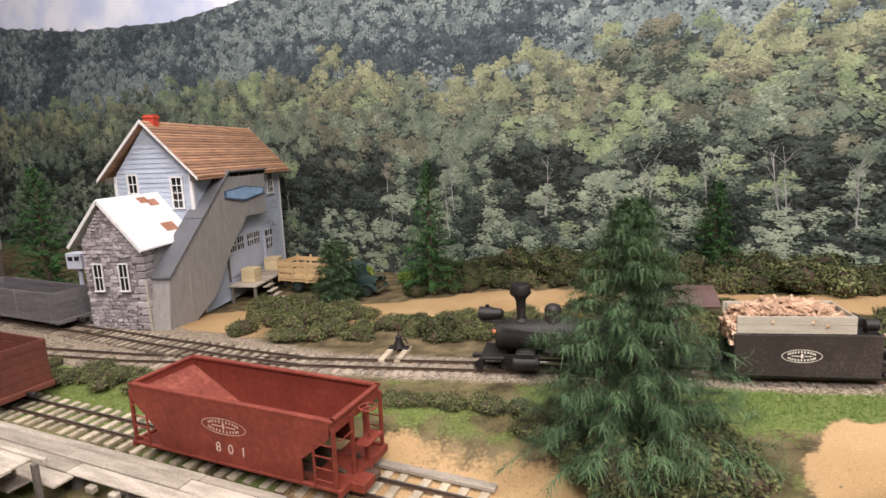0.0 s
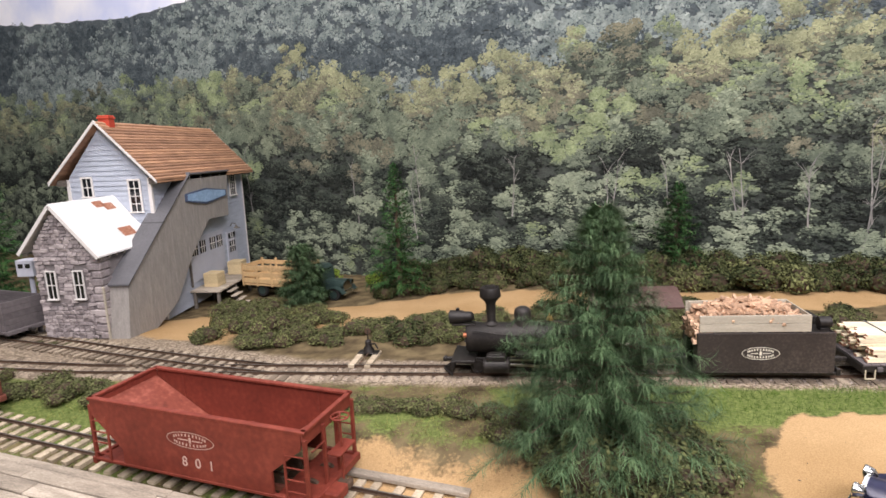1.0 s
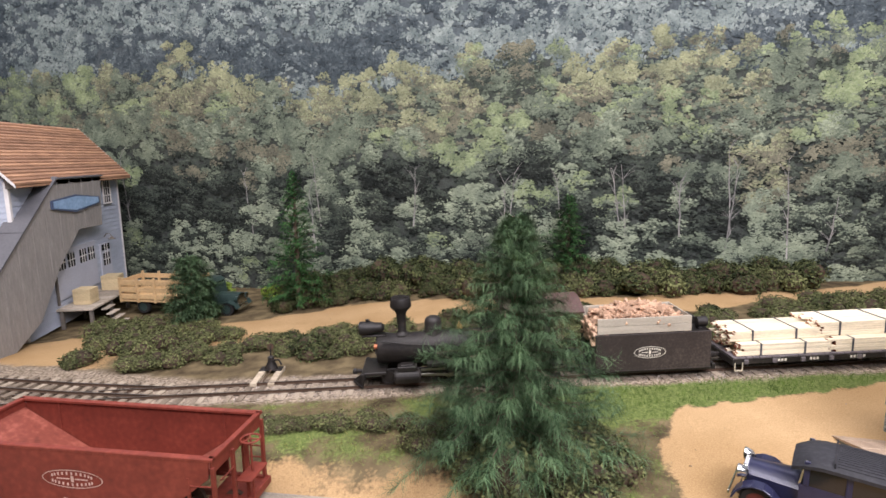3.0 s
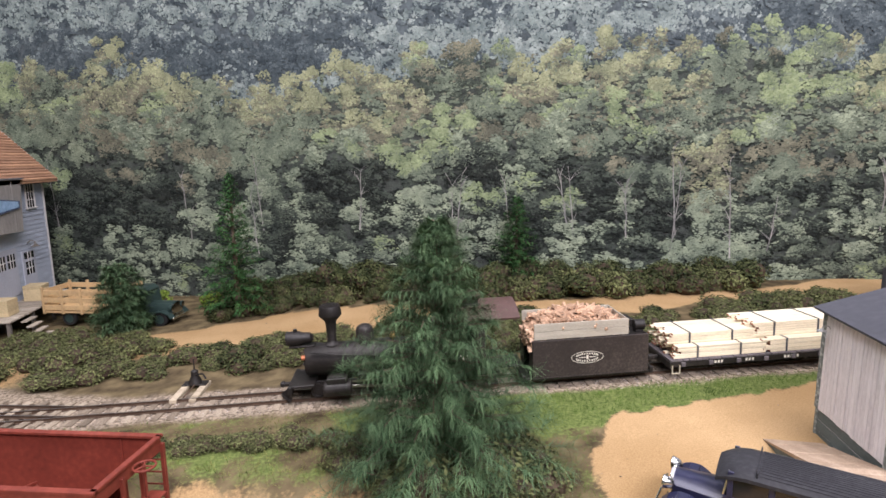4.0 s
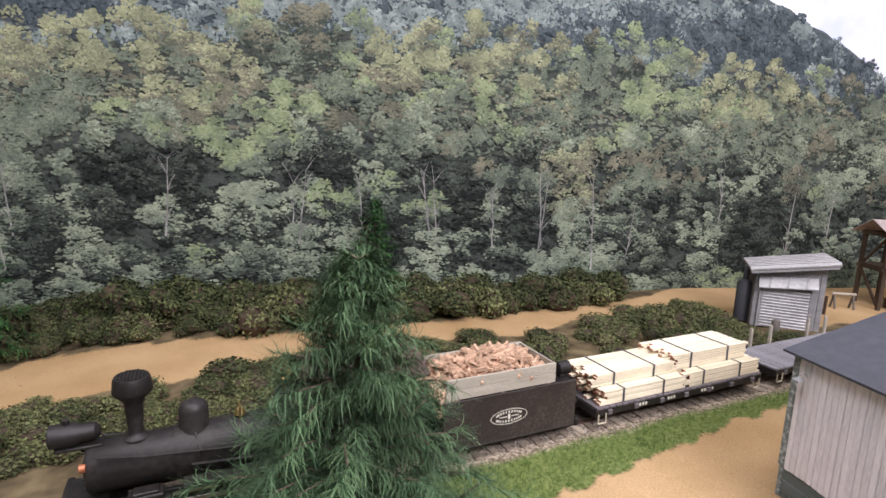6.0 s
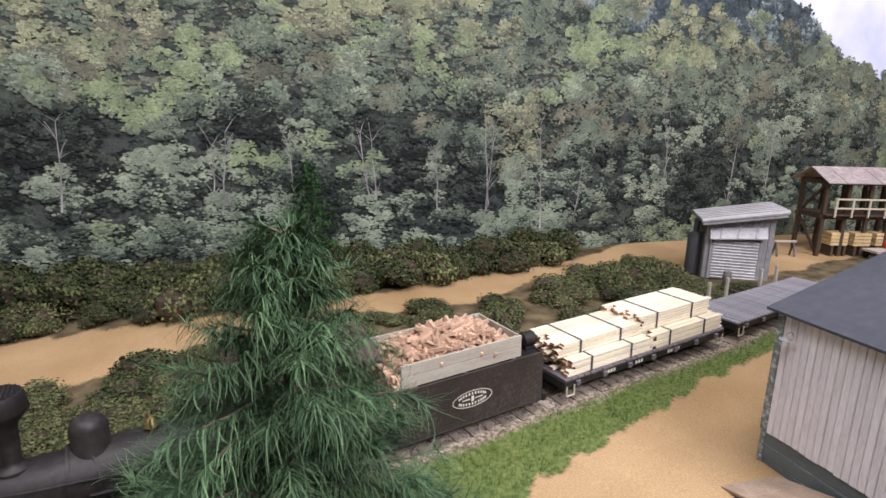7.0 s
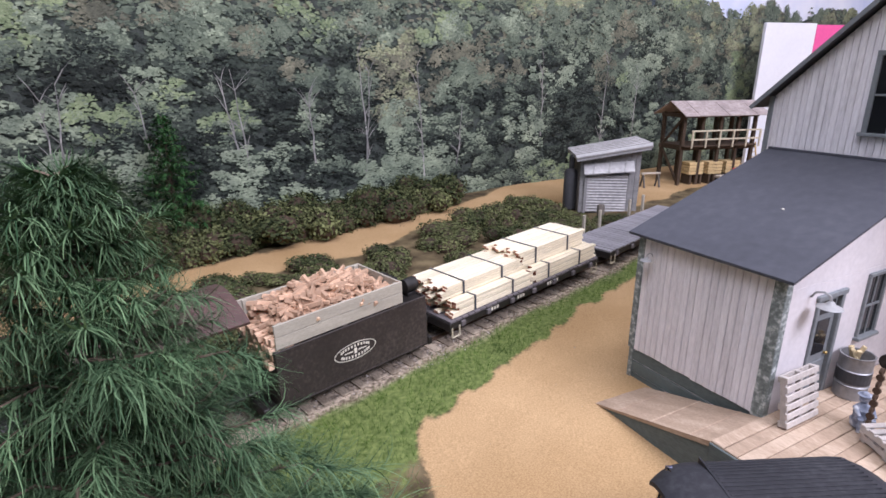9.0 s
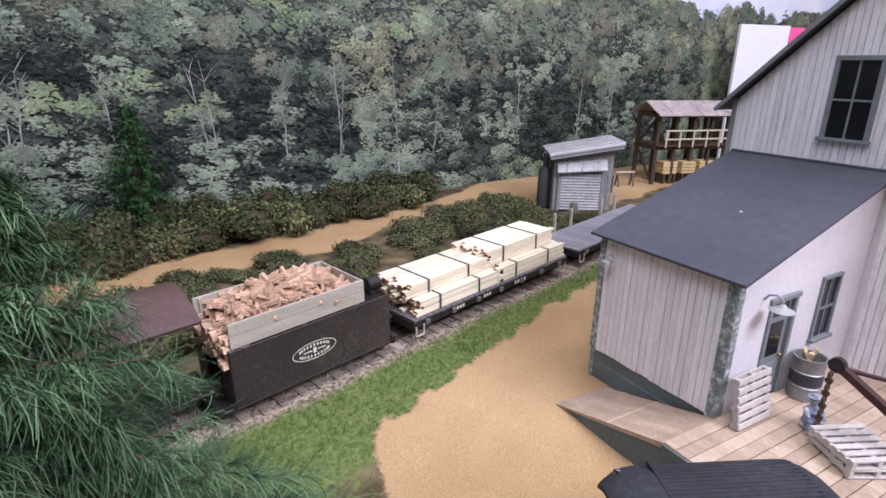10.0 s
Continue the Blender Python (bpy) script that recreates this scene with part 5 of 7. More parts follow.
def gondola(label, x, y, z, turn, long, material, high=3.4):
    """An open wooden gondola; its right-hand end stands at x, y."""
    G = thing("gondola_car", x, y, z, turn, label, "gondola car", "gondola cars")
    n = 5
    bh = (high - 1.4) / n
    for yy in (-2.1, 2.1):
        for k in range(n):
            part("side_board", Mesh().box(-long, 0, yy - 0.09, yy + 0.09, 1.4 + k * bh + 0.012, 1.4 + (k + 1) * bh - 0.012, 0.025), material, G)
        for k in range(6):
            xx = -long + 0.6 + k * (long - 1.2) / 5
            part("stake", Mesh().box(xx - 0.13, xx + 0.13, yy * 1.06 - 0.1, yy * 1.06 + 0.1, 1.1, high - 0.1, 0.03), material, G)
        part("side_sill", Mesh().box(-long - 0.2, 0.2, yy - 0.2, yy + 0.2, 1.1, 1.4, 0.04), material, G)
    for xx in (-long + 0.05, -0.05):
        for k in range(n):
            part("end_board", Mesh().box(xx - 0.08, xx + 0.08, -2.0, 2.0, 1.4 + k * bh + 0.012, 1.4 + (k + 1) * bh - 0.012, 0.02), material, G)
    part("end_sill", Mesh().box(-0.1, 0.4, -2.2, 2.2, 0.95, 1.4, 0.05), material, G)
    part("floor", Mesh().box(-long, 0, -2.0, 2.0, 1.2, 1.4, 0), material, G)
    truck(G, -2.4)
    truck(G, -long + 2.4)
    coupler(G, 0.4, 1)


gondola("grey weathered wooden gondola on the branch track", -51.2, 55.6, -2.0, -16.5, 17, CARGREY, 4.6)
gx, gy = spur(-31.3, 2.5)
gondola("faded brown-red wooden gondola on the spur track", gx, gy, -2.15, HOP_TURN, 14, OXIDE_DULL, 5.0)


# ---- windows, clapboard walls ----
def window(parent, at, w, h, nx, ny, trim, trim_w=0.22, sill=True):
    """A sash window in the local x-z plane, looking along -y, centred on x, from z = 0 up."""
    W_ = part("window", Mesh().box(-w / 2 - trim_w, -w / 2, -0.16, 0.02, 0, h, 0.02).box(w / 2, w / 2 + trim_w, -0.16, 0.02, 0, h, 0.02).box(-w / 2 - trim_w, w / 2 + trim_w, -0.18, 0.02, h, h + trim_w, 0.02), trim, parent, at=at)
    part("pane", Mesh().box(-w / 2, w / 2, -0.05, -0.02, 0, h), GLASS, W_, "dark glass")
    for i in range(1, nx):
        x = -w / 2 + w * i / nx
        part("glazing_bar", Mesh().box(x - 0.045, x + 0.045, -0.09, -0.045, 0, h), trim, W_)
    for j in range(1, ny):
        z = h * j / ny
        part("glazing_bar", Mesh().box(-w / 2, w / 2, -0.1, -0.048, z - 0.05, z + 0.05), trim, W_)
    if sill:
        part("sill", Mesh().box(-w / 2 - trim_w * 1.4, w / 2 + trim_w * 1.4, -0.3, 0.02, -0.16, 0, 0.02), trim, W_)
    return W_


def lap_wall(parent, at, w, h, gable=0.0, row=0.62, material=None, thick=0.5):
    """A wall of lapped boards in the local x-z plane, facing -y; gable: extra height of a centred peak. Each board's foot stands proud."""
    z, k = 0.0, 0
    while z < h + gable - 0.05:
        z1 = min(z + row, h + gable)

        def half(zz):
            return w / 2 if zz <= h else w / 2 * max(0.0, 1 - (zz - h) / gable)
        a, b = half(z), half(z1)
        j = rng.uniform(-0.015, 0.015)
        m = Mesh().add([(-a, -0.13 + j, z), (a, -0.13 + j, z), (b, -0.03 + j, z1), (-b, -0.03 + j, z1), (-a, thick, z), (a, thick, z), (b, thick, z1), (-b, thick, z1)],
                       [(0, 1, 2, 3), (5, 4, 7, 6), (0, 4, 5, 1), (3, 2, 6, 7), (0, 3, 7, 4), (1, 5, 6, 2)])
        part("clapboard", m, material or CLAP, parent, at=at, mend=False)
        z, k = z1, k + 1


def build_house():
    H = thing("clapboard_house", -46.1, 78.5, -3.2, 0, "tall pale blue clapboard house with brown cedar roof and garage doors", "house")
    # local: x from -5.3 to 5.3, y from -13 (front gable) to 13
    wall = part("wall", Mesh().box(-4.9, 4.85, -12.6, 12.6, 0, 18.2), CLAP, H, "pale blue-grey clapboard walls")
    lap_wall(wall, M(0, -13, 0), 10.5, 18.2, 6.6)
    lap_wall(wall, M(5.25, 0, 0, 0, 0, 90), 25.7, 18.2)
    for y in (-13.0, 12.9):
        part("corner_board", Mesh().box(4.95, 5.4, y - 0.15, y + 0.25, 0, 18.2, 0.03), TRIMWHITE, H, "grey-white corner board")
    part("corner_board", Mesh().box(-5.45, -5.0, -13.2, -12.9, 0, 18.2, 0.03), TRIMWHITE, H)
    # roof of stepped boards, one by one
    rise, run = 7.2, 6.9
    sl = math.hypot(rise, run)
    for side in (1, -1):
        slope = part("roof", Mesh().add([(side * 0.0, -14.2, 25.1), (side * run, -14.2, 25.1 - rise), (side * run, 14.2, 25.1 - rise), (0, 14.2, 25.1), (0, -14.2, 24.8), (side * run, -14.2, 24.8 - rise), (side * run, 14.2, 24.8 - rise), (0, 14.2, 24.8)], [(0, 1, 2, 3), (7, 6, 5, 4), (0, 4, 5, 1), (1, 5, 6, 2), (2, 6, 7, 3)]), SHINGLE, H, "orange-brown board roof")
        n = 19
        for k in range(n):
            a, b = k / n, min(1.0, (k + 1.15) / n)
            lift = 0.2
            m = Mesh().add([(side * run * a, -14.3, 25.13 - rise * a), (side * run * b, -14.3, 25.13 - rise * b + lift), (side * run * b, 14.3, 25.13 - rise * b + lift), (side * run * a, 14.3, 25.13 - rise * a),
                            (side * run * b, -14.3, 25.02 - rise * b), (side * run * b, 14.3, 25.02 - rise * b)], [(0, 1, 2, 3), (1, 4, 5, 2), (0, 4, 1), (3, 2, 5)])
            part("roof_board", m, SHINGLE, slope, mend=True)
        for y in (-14.35, 14.2):
            part("rake_board", Mesh().add([(0, y, 25.22), (side * run, y, 25.17 - rise), (side * run, y, 24.77 - rise), (0, y, 24.82), (0, y + 0.15, 25.22), (side * run, y + 0.15, 25.17 - rise), (side * run, y + 0.15, 24.77 - rise), (0, y + 0.15, 24.82)], [(0, 1, 2, 3), (7, 6, 5, 4), (0, 4, 5, 1), (2, 6, 7, 3), (1, 5, 6, 2)]), TRIMWHITE, H, "white rake board")
        for k in range(24):
            y = -13.2 + k * 1.15
            part("rafter_tail", Mesh().box(side * 5.3, side * 6.6, y - 0.14, y + 0.14, 25.0 - rise - 0.35, 25.0 - rise - 0.02 + 0.4, 0.02), DARKPLANK, H)
    ch = part("chimney", Mesh().box(-0.6, 0.8, -12.6, -11.5, 24.4, 25.9, 0.05).box(-0.7, 0.9, -12.7, -11.4, 25.45, 25.7, 0.05), CHIMNEY, H, "bright red brick chimney")
    window(H, M(-2.75, -13.14, 16.1), 1.1, 2.2, 2, 2, TRIMWHITE)
    window(H, M(3.3, -13.14, 14.1), 1.25, 3.8, 2, 4, TRIMWHITE)
    window(H, M(5.4, 9.1, 14.2, 0, 0, 90), 1.9, 3.2, 3, 3, TRIMWHITE)
    gd = part("garage_door", Mesh().box(5.3, 5.5, -6.4, 4.0, 3.1, 9.3, 0.03), GARAGE, H, "pale grey double garage doors")
    for y in (-4.9, -2.6, 0.4, 2.6):
        part("light", Mesh().box(5.49, 5.52, y - 0.85, y + 0.85, 6.8, 8.6), GLASS, gd, "dark glazed light")
        for k in (-0.3, 0.3):
            part("glazing_bar", Mesh().box(5.5, 5.56, y + k - 0.06, y + k + 0.06, 6.8, 8.6), TRIMWHITE, gd)
        part("glazing_bar", Mesh().box(5.5, 5.57, y - 0.85, y + 0.85, 7.65, 7.77), TRIMWHITE, gd)
    part("door_post", Mesh().box(5.4, 5.65, -6.7, -6.4, 2.6, 9.5, 0.03), DARKPLANK, H)
    dr = part("door", Mesh().box(5.3, 5.48, 5.3, 8.5, 2.5, 8.5, 0.03), GARAGE, H, "grey side door with dark lights")
    part("light", Mesh().box(5.47, 5.5, 5.9, 7.9, 5.2, 7.0), GLASS, dr)
    part("light", Mesh().box(5.47, 5.5, 5.7, 8.1, 7.4, 8.3), GLASS, dr)
    for k in (6.55, 7.25):
        part("glazing_bar", Mesh().box(5.49, 5.54, k - 0.06, k + 0.06, 5.2, 8.3), TRIMWHITE, dr)
    part("glazing_bar", Mesh().box(5.49, 5.54, 5.9, 7.9, 6.05, 6.15), TRIMWHITE, dr)
    part("wall_lamp", Mesh().pipe([(5.3, 7.0, 9.3), (5.8, 7.0, 9.8), (6.3, 7.0, 9.7), (6.4, 7.0, 9.4)], 0.07).lathe([(9.4, 0.12), (9.25, 0.2), (9.0, 0.55)], 14, "z", (6.4, 7.0, 0), close=False), DARKPLANK, H, "small gooseneck lamp")


build_house()


def build_dock():
    D = thing("loading_dock", -38.9, 80.0, -4.1, 0, "low grey plank loading dock before the garage doors", "dock")
    for k in range(22):
        y = -8.6 + k * 0.76
        part("plank", Mesh().box(-1.9, 2.4, y, y + 0.72, 2.85, 3.1, 0.03), PLANK, D)
    for y in (-8.2, -3, 2, 7.5):
        for x in (-1.4, 2.0):
            part("post", Mesh().box(x - 0.2, x + 0.2, y - 0.2, y + 0.2, -0.5, 2.85, 0.03), DARKPLANK, D)
    for k in range(4):
        part("stair_tread", Mesh().box(2.4 + k * 0.55, 3.1 + k * 0.55, -6.6, -4.2, 2.35 - k * 0.65, 2.5 - k * 0.65, 0.02), PLANK, D)
    for x, y, s, lab in ((0.2, -5.4, 2.1, "tan wooden crate on the loading dock"), (0.1, 2.4, 2.2, "worn pale wooden crate on the loading dock")):
        c = thing("wooden_crate", -38.9 + x, 80 + y, -0.99, rng.uniform(-4, 4), lab, "crate", "crates on the dock")
        part("box", Mesh().box(-s / 2 + 0.06, s / 2 - 0.06, -s / 2 + 0.06, s / 2 - 0.06, 0.02, s * 0.93, 0), CRATE, c)
        for i in range(4):
            z = 0.02 + i * s * 0.235
            part("slat", Mesh().box(-s / 2, s / 2, -s / 2, s / 2, z, z + s * 0.22, 0.03), CRATE, c)


build_dock()


def build_stone_house():
    S = thing("stone_house", -45.2, 60.4, -2.2, 0, "small fieldstone house with patched white tin roof", "house")
    # local: x -3.7..3.7, y -4.9..5, eaves at 9.6, peak 15.2 at x = -0.4
    wall = part("wall", Mesh().prism([(-3.6, 0), (3.6, 0), (3.6, 9.5), (-0.5, 14.7), (-3.6, 10.4)], "y", -4.8, 4.9), MORTAR, S, "fieldstone masonry wall")
    r = random.Random(12)
    stones = []
    for k in range(7):
        m = Mesh().box(-0.5, 0.5, -0.16, 0.1, -0.5, 0.5, 0.09)
        rr = random.Random(k)
        m.v = [(x + rr.uniform(-.07, .07), y + (rr.uniform(-.1, .03) if y < 0 else 0), z + rr.uniform(-.09, .09)) for x, y, z in m.v]
        stones.append(m.data("stone", [STONE]))
    z, row = 0.1, 0
    while z < 14.2:
        h = r.uniform(0.3, 0.52)
        zm = z + h / 2
        hi = 3.6 if zm < 9.5 else max(0.0, -0.5 + 4.1 * (14.7 - zm) / 5.2)
        lo = -3.6 if zm < 10.4 else min(0.0, -0.5 - 3.1 * (14.7 - zm) / 4.3)
        x = lo
        while x < hi - 0.2:
            w = min(r.uniform(0.35, 1.05), hi - x)
            cx = x + w / 2
            inwin = any(a - 0.2 < cx < b + 0.2 and 4.0 < zm < 8.3 for a, b in ((-2.55, -1.35), (0.65, 1.75)))
            if w > 0.25 and not inwin and not (cx > 2.7 and zm < 9.4):
                part("stone", r.choice(stones), STONE, wall, at=M(cx, -4.86 + r.uniform(-0.04, 0.04), zm, r.uniform(-4, 4), r.uniform(-9, 9), r.uniform(-4, 4)) @ Matrix.Diagonal((w * r.uniform(0.85, 1.0), r.uniform(0.8, 1.3), h * r.uniform(0.82, 1.05), 1)))
            x += w
        z += h
    for k in range(11):
        w = 0.95 if k % 2 else 0.7
        part("quoin", Mesh().box(3.75 - w * 1.4, 3.85, -5.1, -4.2 + w, 0.05 + k * 0.86, 0.86 + k * 0.86, 0.12), STONE, wall, "large grey corner stone")
    for x in (-1.95, 1.2):
        window(S, M(x, -5.02, 4.75), 0.95, 3.0, 2, 2, TRIMWHITE, 0.13)
    for k, (xa, za, xb, zb) in enumerate(((-0.5, 15.2, 4.15, 9.45), (-0.5, 15.2, -4.75, 10.0))):
        roof = part("roof", Mesh().add([(xa, -5.6, za), (xb, -5.6, zb), (xb, 5.0, zb), (xa, 5.0, za), (xa, -5.6, za - 0.18), (xb, -5.6, zb - 0.18), (xb, 5.0, zb - 0.18), (xa, 5.0, za - 0.18)], [(0, 1, 2, 3), (7, 6, 5, 4), (0, 4, 5, 1), (1, 5, 6, 2), (2, 6, 7, 3), (0, 3, 7, 4)]), TINWHITE, S, "white painted tin roof")
        part("rake_board", Mesh().beam((xa, -5.65, za - 0.25), (xb, -5.65, zb - 0.2), 0.14, 0.34), TRIMWHITE, S)
        if k == 0:
            for f, y, s in ((0.07, 0.3, 1.2), (0.13, 1.6, 1.3), (0.62, 0.6, 1.7)):
                a, b = f, f + s * 0.1
                q = lambda t, yy, up=0.03: (xa + (xb - xa) * t + 0.02, yy, za + (zb - za) * t + up)
                part("rust_patch", Mesh().add([q(a, y), q(b, y + 0.2), q(b, y + s * 1.5), q(a, y + s * 1.4)], [(0, 1, 2, 3)]), TINRUST, roof, "rusted tin patch", mend=False)
        for j in range(8):
            y = -5.0 + j * 1.3
            part("rafter_tail", Mesh().box(xb - (0.55 if xb > 0 else -0.55), xb, y - 0.12, y + 0.12, zb - 0.45, zb - 0.15), DARKPLANK, S)
    # small tank on a bracket at the far corner
    t = thing("wall_box", -51.9, 58.2, 4.6, 0, "small pale grey box on a pole beside the stone house", "box")
    part("box", Mesh().box(-1.0, 1.0, -0.8, 0.8, 0, 1.9, 0.05), GARAGE, t)
    part("opening", Mesh().box(-0.7, -0.1, -0.83, -0.79, 1.0, 1.5).box(0.15, 0.75, -0.83, -0.79, 1.0, 1.5), GLASS, t)
    part("pole", Mesh().rod((0, 0, -6.8), (0, 0, 0), 0.25), GARAGE, t)


build_stone_house()


def build_chute():
    C_ = thing("covered_conveyor", -40.3, 66.0, -3.0, 0, "grey clad covered conveyor with tar paper roof", "conveyor")
    side = [(-10.6, 0.2), (-9.55, 6.9), (5.6, 18.0), (16.9, 18.0), (16.1, 11.3), (10.0, 11.5), (4.7, 7.6), (-0.3, 2.2), (-5.6, 0.2)]
    body = Mesh().prism([(y, z) for y, z in side], "x", -1.1, 1.1)
    b = part("cladding", body, CHUTE, C_, "grey-brown board cladding")
    for k in range(9):
        y = -8.6 + k * 2.9
        z1 = min(18, 6.9 + max(0, y + 9.55) * 0.7326)
        z0 = 0.2 if y < -5.6 else (0.2 + (y + 5.6) * 0.72 if y < 10 else 11.5)
        part("seam_batten", Mesh().box(1.09, 1.13, y - 0.05, y + 0.05, z0 + 0.1, z1 - 0.1), CHUTE, b)
    L = math.hypot(15.15, 11.1)
    roof = Mesh().add([(-1.3, -9.9, 6.85), (1.35, -9.9, 6.85), (1.35, 5.8, 18.35), (-1.3, 5.8, 18.35), (-1.3, -9.9, 6.65), (1.35, -9.9, 6.65), (1.35, 5.8, 18.15), (-1.3, 5.8, 18.15)],
                      [(0, 1, 2, 3), (7, 6, 5, 4), (0, 4, 5, 1), (1, 5, 6, 2), (2, 6, 7, 3), (0, 3, 7, 4)])
    part("roof", roof, CHUTEROOF, C_, "smooth grey tar paper roof")
    part("roof_seam", Mesh().box(-1.32, 1.37, -0.1, 0.1, 0, 0.06), CHUTEROOF, C_, at=M(0, -2.0, 12.66, 36.2, 0, 0))
    part("top_roof", Mesh().box(-1.2, 1.4, 5.6, 17.1, 18.0, 18.2, 0.02), CHUTEROOF, C_)
    d = part("door", Mesh().box(-0.95, 0.75, -0.04, 0.05, 0.2, 4.8, 0.02), CHUTE, C_, "plank door", at=M(0, -10.5, 0.2, -8.9, 0, 0))
    part("brace", Mesh().box(-0.95, 0.75, -0.09, -0.03, 2.4, 2.7, 0.01), CHUTE, d)
    part("door_post", Mesh().box(-1.2, -1.0, -10.75, -10.5, 0, 6.8, 0.02), GREYBOX, C_)
    sg = thing("hexagonal_sign", -39.12, 75.8, 12.0, 90, "light blue hexagonal sign with dark edge on the conveyor", "sign")
    o = [(-5.8, 0.55), (-5.8, -0.45), (-0.5, -1.25), (5.8, -0.6), (5.8, 0.3), (-0.2, 0.95)]
    part("edge", Mesh().prism(o, "y", -0.16, 0.0), SIGNEDGE, sg, "dark navy edge")
    part("face", Mesh().prism([(x * 0.93, z * 0.78) for x, z in o], "y", -0.2, -0.15), SIGNBLUE, sg, "faded light blue face")


build_chute()


# ---- stake truck, distant barn ----
def wheel_set(parent, spots, r, w, rim):
    for x, y in spots:
        m = Mesh().lathe([(y - w / 2, r * 0.62), (y - w / 2, r * 0.9), (y - w * 0.3, r), (y + w * 0.3, r), (y + w / 2, r * 0.9), (y + w / 2, r * 0.62)], 20, "y", (x, 0, r), close=False)
        t = part("wheel", m, RUBBER, parent, "black rubber tyre", smooth=True)
        part("rim", Mesh().lathe([(y - w * 0.35, 0.05), (y - w * 0.35, r * 0.64), (y + w * 0.35, r * 0.64), (y + w * 0.35, 0.05)], 20, "y", (x, 0, r)), rim, t, smooth=True)


def build_stake_truck():
    zz = height(-27, 76)
    T = thing("stake_truck", -27.2, 77.2, zz, -16, "dark green old truck with wooden stake bed", "truck")
    part("chassis", Mesh().box(-8.0, 8.0, -0.9, 0.9, 0.9, 1.2, 0.05), BLACK, T)
    bed = part("bed", Mesh().box(-8.3, 2.2, -2.3, 2.3, 1.7, 1.95, 0.04), STAKEBED, T, "light brown wooden stake bed")
    for y in (-2.3, 2.3):
        for k in range(3):
            part("slat", Mesh().box(-8.3, 2.2, y - 0.07, y + 0.07, 2.1 + k * 0.95, 2.75 + k * 0.95, 0.03), STAKEBED, bed)
        for k in range(5):
            x = -8.1 + k * 2.52
            part("stake", Mesh().box(x - 0.14, x + 0.14, y - 0.16, y + 0.16, 1.6, 5.0, 0.03), STAKEBED, bed)
    for x in (-8.3, 2.2):
        for k in range(3):
            part("slat", Mesh().box(x - 0.07, x + 0.07, -2.3, 2.3, 2.1 + k * 0.95, 2.75 + k * 0.95, 0.03), STAKEBED, bed)
    part("cab", Mesh().prism([(2.5, 1.0), (5.1, 1.0), (5.1, 2.6), (4.8, 4.4), (4.3, 4.75), (2.9, 4.75), (2.5, 4.4)], "y", -1.7, 1.7), TRUCKGREEN, T, "dark green cab")
    for y in (-1.72, 1.72):
        part("side_window", Mesh().box(3.0, 4.5, y - 0.02, y + 0.02, 2.9, 4.1), GLASS, T)
    part("windscreen", Mesh().add([(5.02, -1.4, 2.8), (5.02, 1.4, 2.8), (4.83, 1.4, 4.25), (4.83, -1.4, 4.25)], [(0, 1, 2, 3)]), GLASS, T, mend=False)
    prof = [(-1.15, 1.0), (-1.2, 2.2), (-0.8, 2.75), (0, 2.9), (0.8, 2.75), (1.2, 2.2), (1.15, 1.0)]
    part("bonnet", Mesh().prism(prof, "x", 5.1, 8.0), TRUCKGREEN, T, smooth=True)
    part("radiator", Mesh().prism([(y * 0.93, z * 0.97) for y, z in prof], "x", 8.0, 8.15), CHROME, T)
    for y in (-1.6, 1.6):
        a = Mesh()
        pts = [(5.0, 0.9), (5.6, 1.3), (6.3, 1.85), (7.2, 1.95), (8.0, 1.6), (8.4, 1.1)]
        for (x0, z0), (x1, z1) in zip(pts, pts[1:]):
            a.beam((x0, y, z0), (x1, y, z1), 0.95, 0.1)
        part("fender", a, TRUCKGREEN, T)
        lamp = part("headlight", Mesh().lathe([(7.7, 0.1), (7.85, 0.35), (8.2, 0.42), (8.25, 0.36)], 14, "x", (0, y * 0.72, 2.25)), TRUCKGREEN, T, smooth=True)
        part("lens", Mesh().lathe([(8.26, 0.02), (8.25, 0.36)], 14, "x", (0, y * 0.72, 2.25)), CHROME, lamp)
    part("bumper", Mesh().box(8.5, 8.65, -1.9, 1.9, 0.9, 1.2, 0.04), CHROME, T)
    wheel_set(T, [(6.8, -1.6), (6.8, 1.6), (-5.2, -1.7), (-5.2, 1.7)], 0.95, 0.55, TRUCKGREEN)


build_stake_truck()
bn = thing("grey_barn", -97.5, 80, -3.4, 0, "weathered grey board barn with dark base", "barn")
part("wall", Mesh().box(-6, 6, -6, 6, 5.5, 17, 0.05), SHEDGREY, bn)
part("base", Mesh().box(-5.8, 5.8, -5.8, 5.8, 0, 5.5, 0.05), DARKPLANK, bn)
part("roof", Mesh().prism([(-7, 16.6), (0, 22), (7, 16.6), (7, 16.3), (0, 21.6), (-7, 16.3)], "y", -6.8, 6.8), TARPAPER, bn)

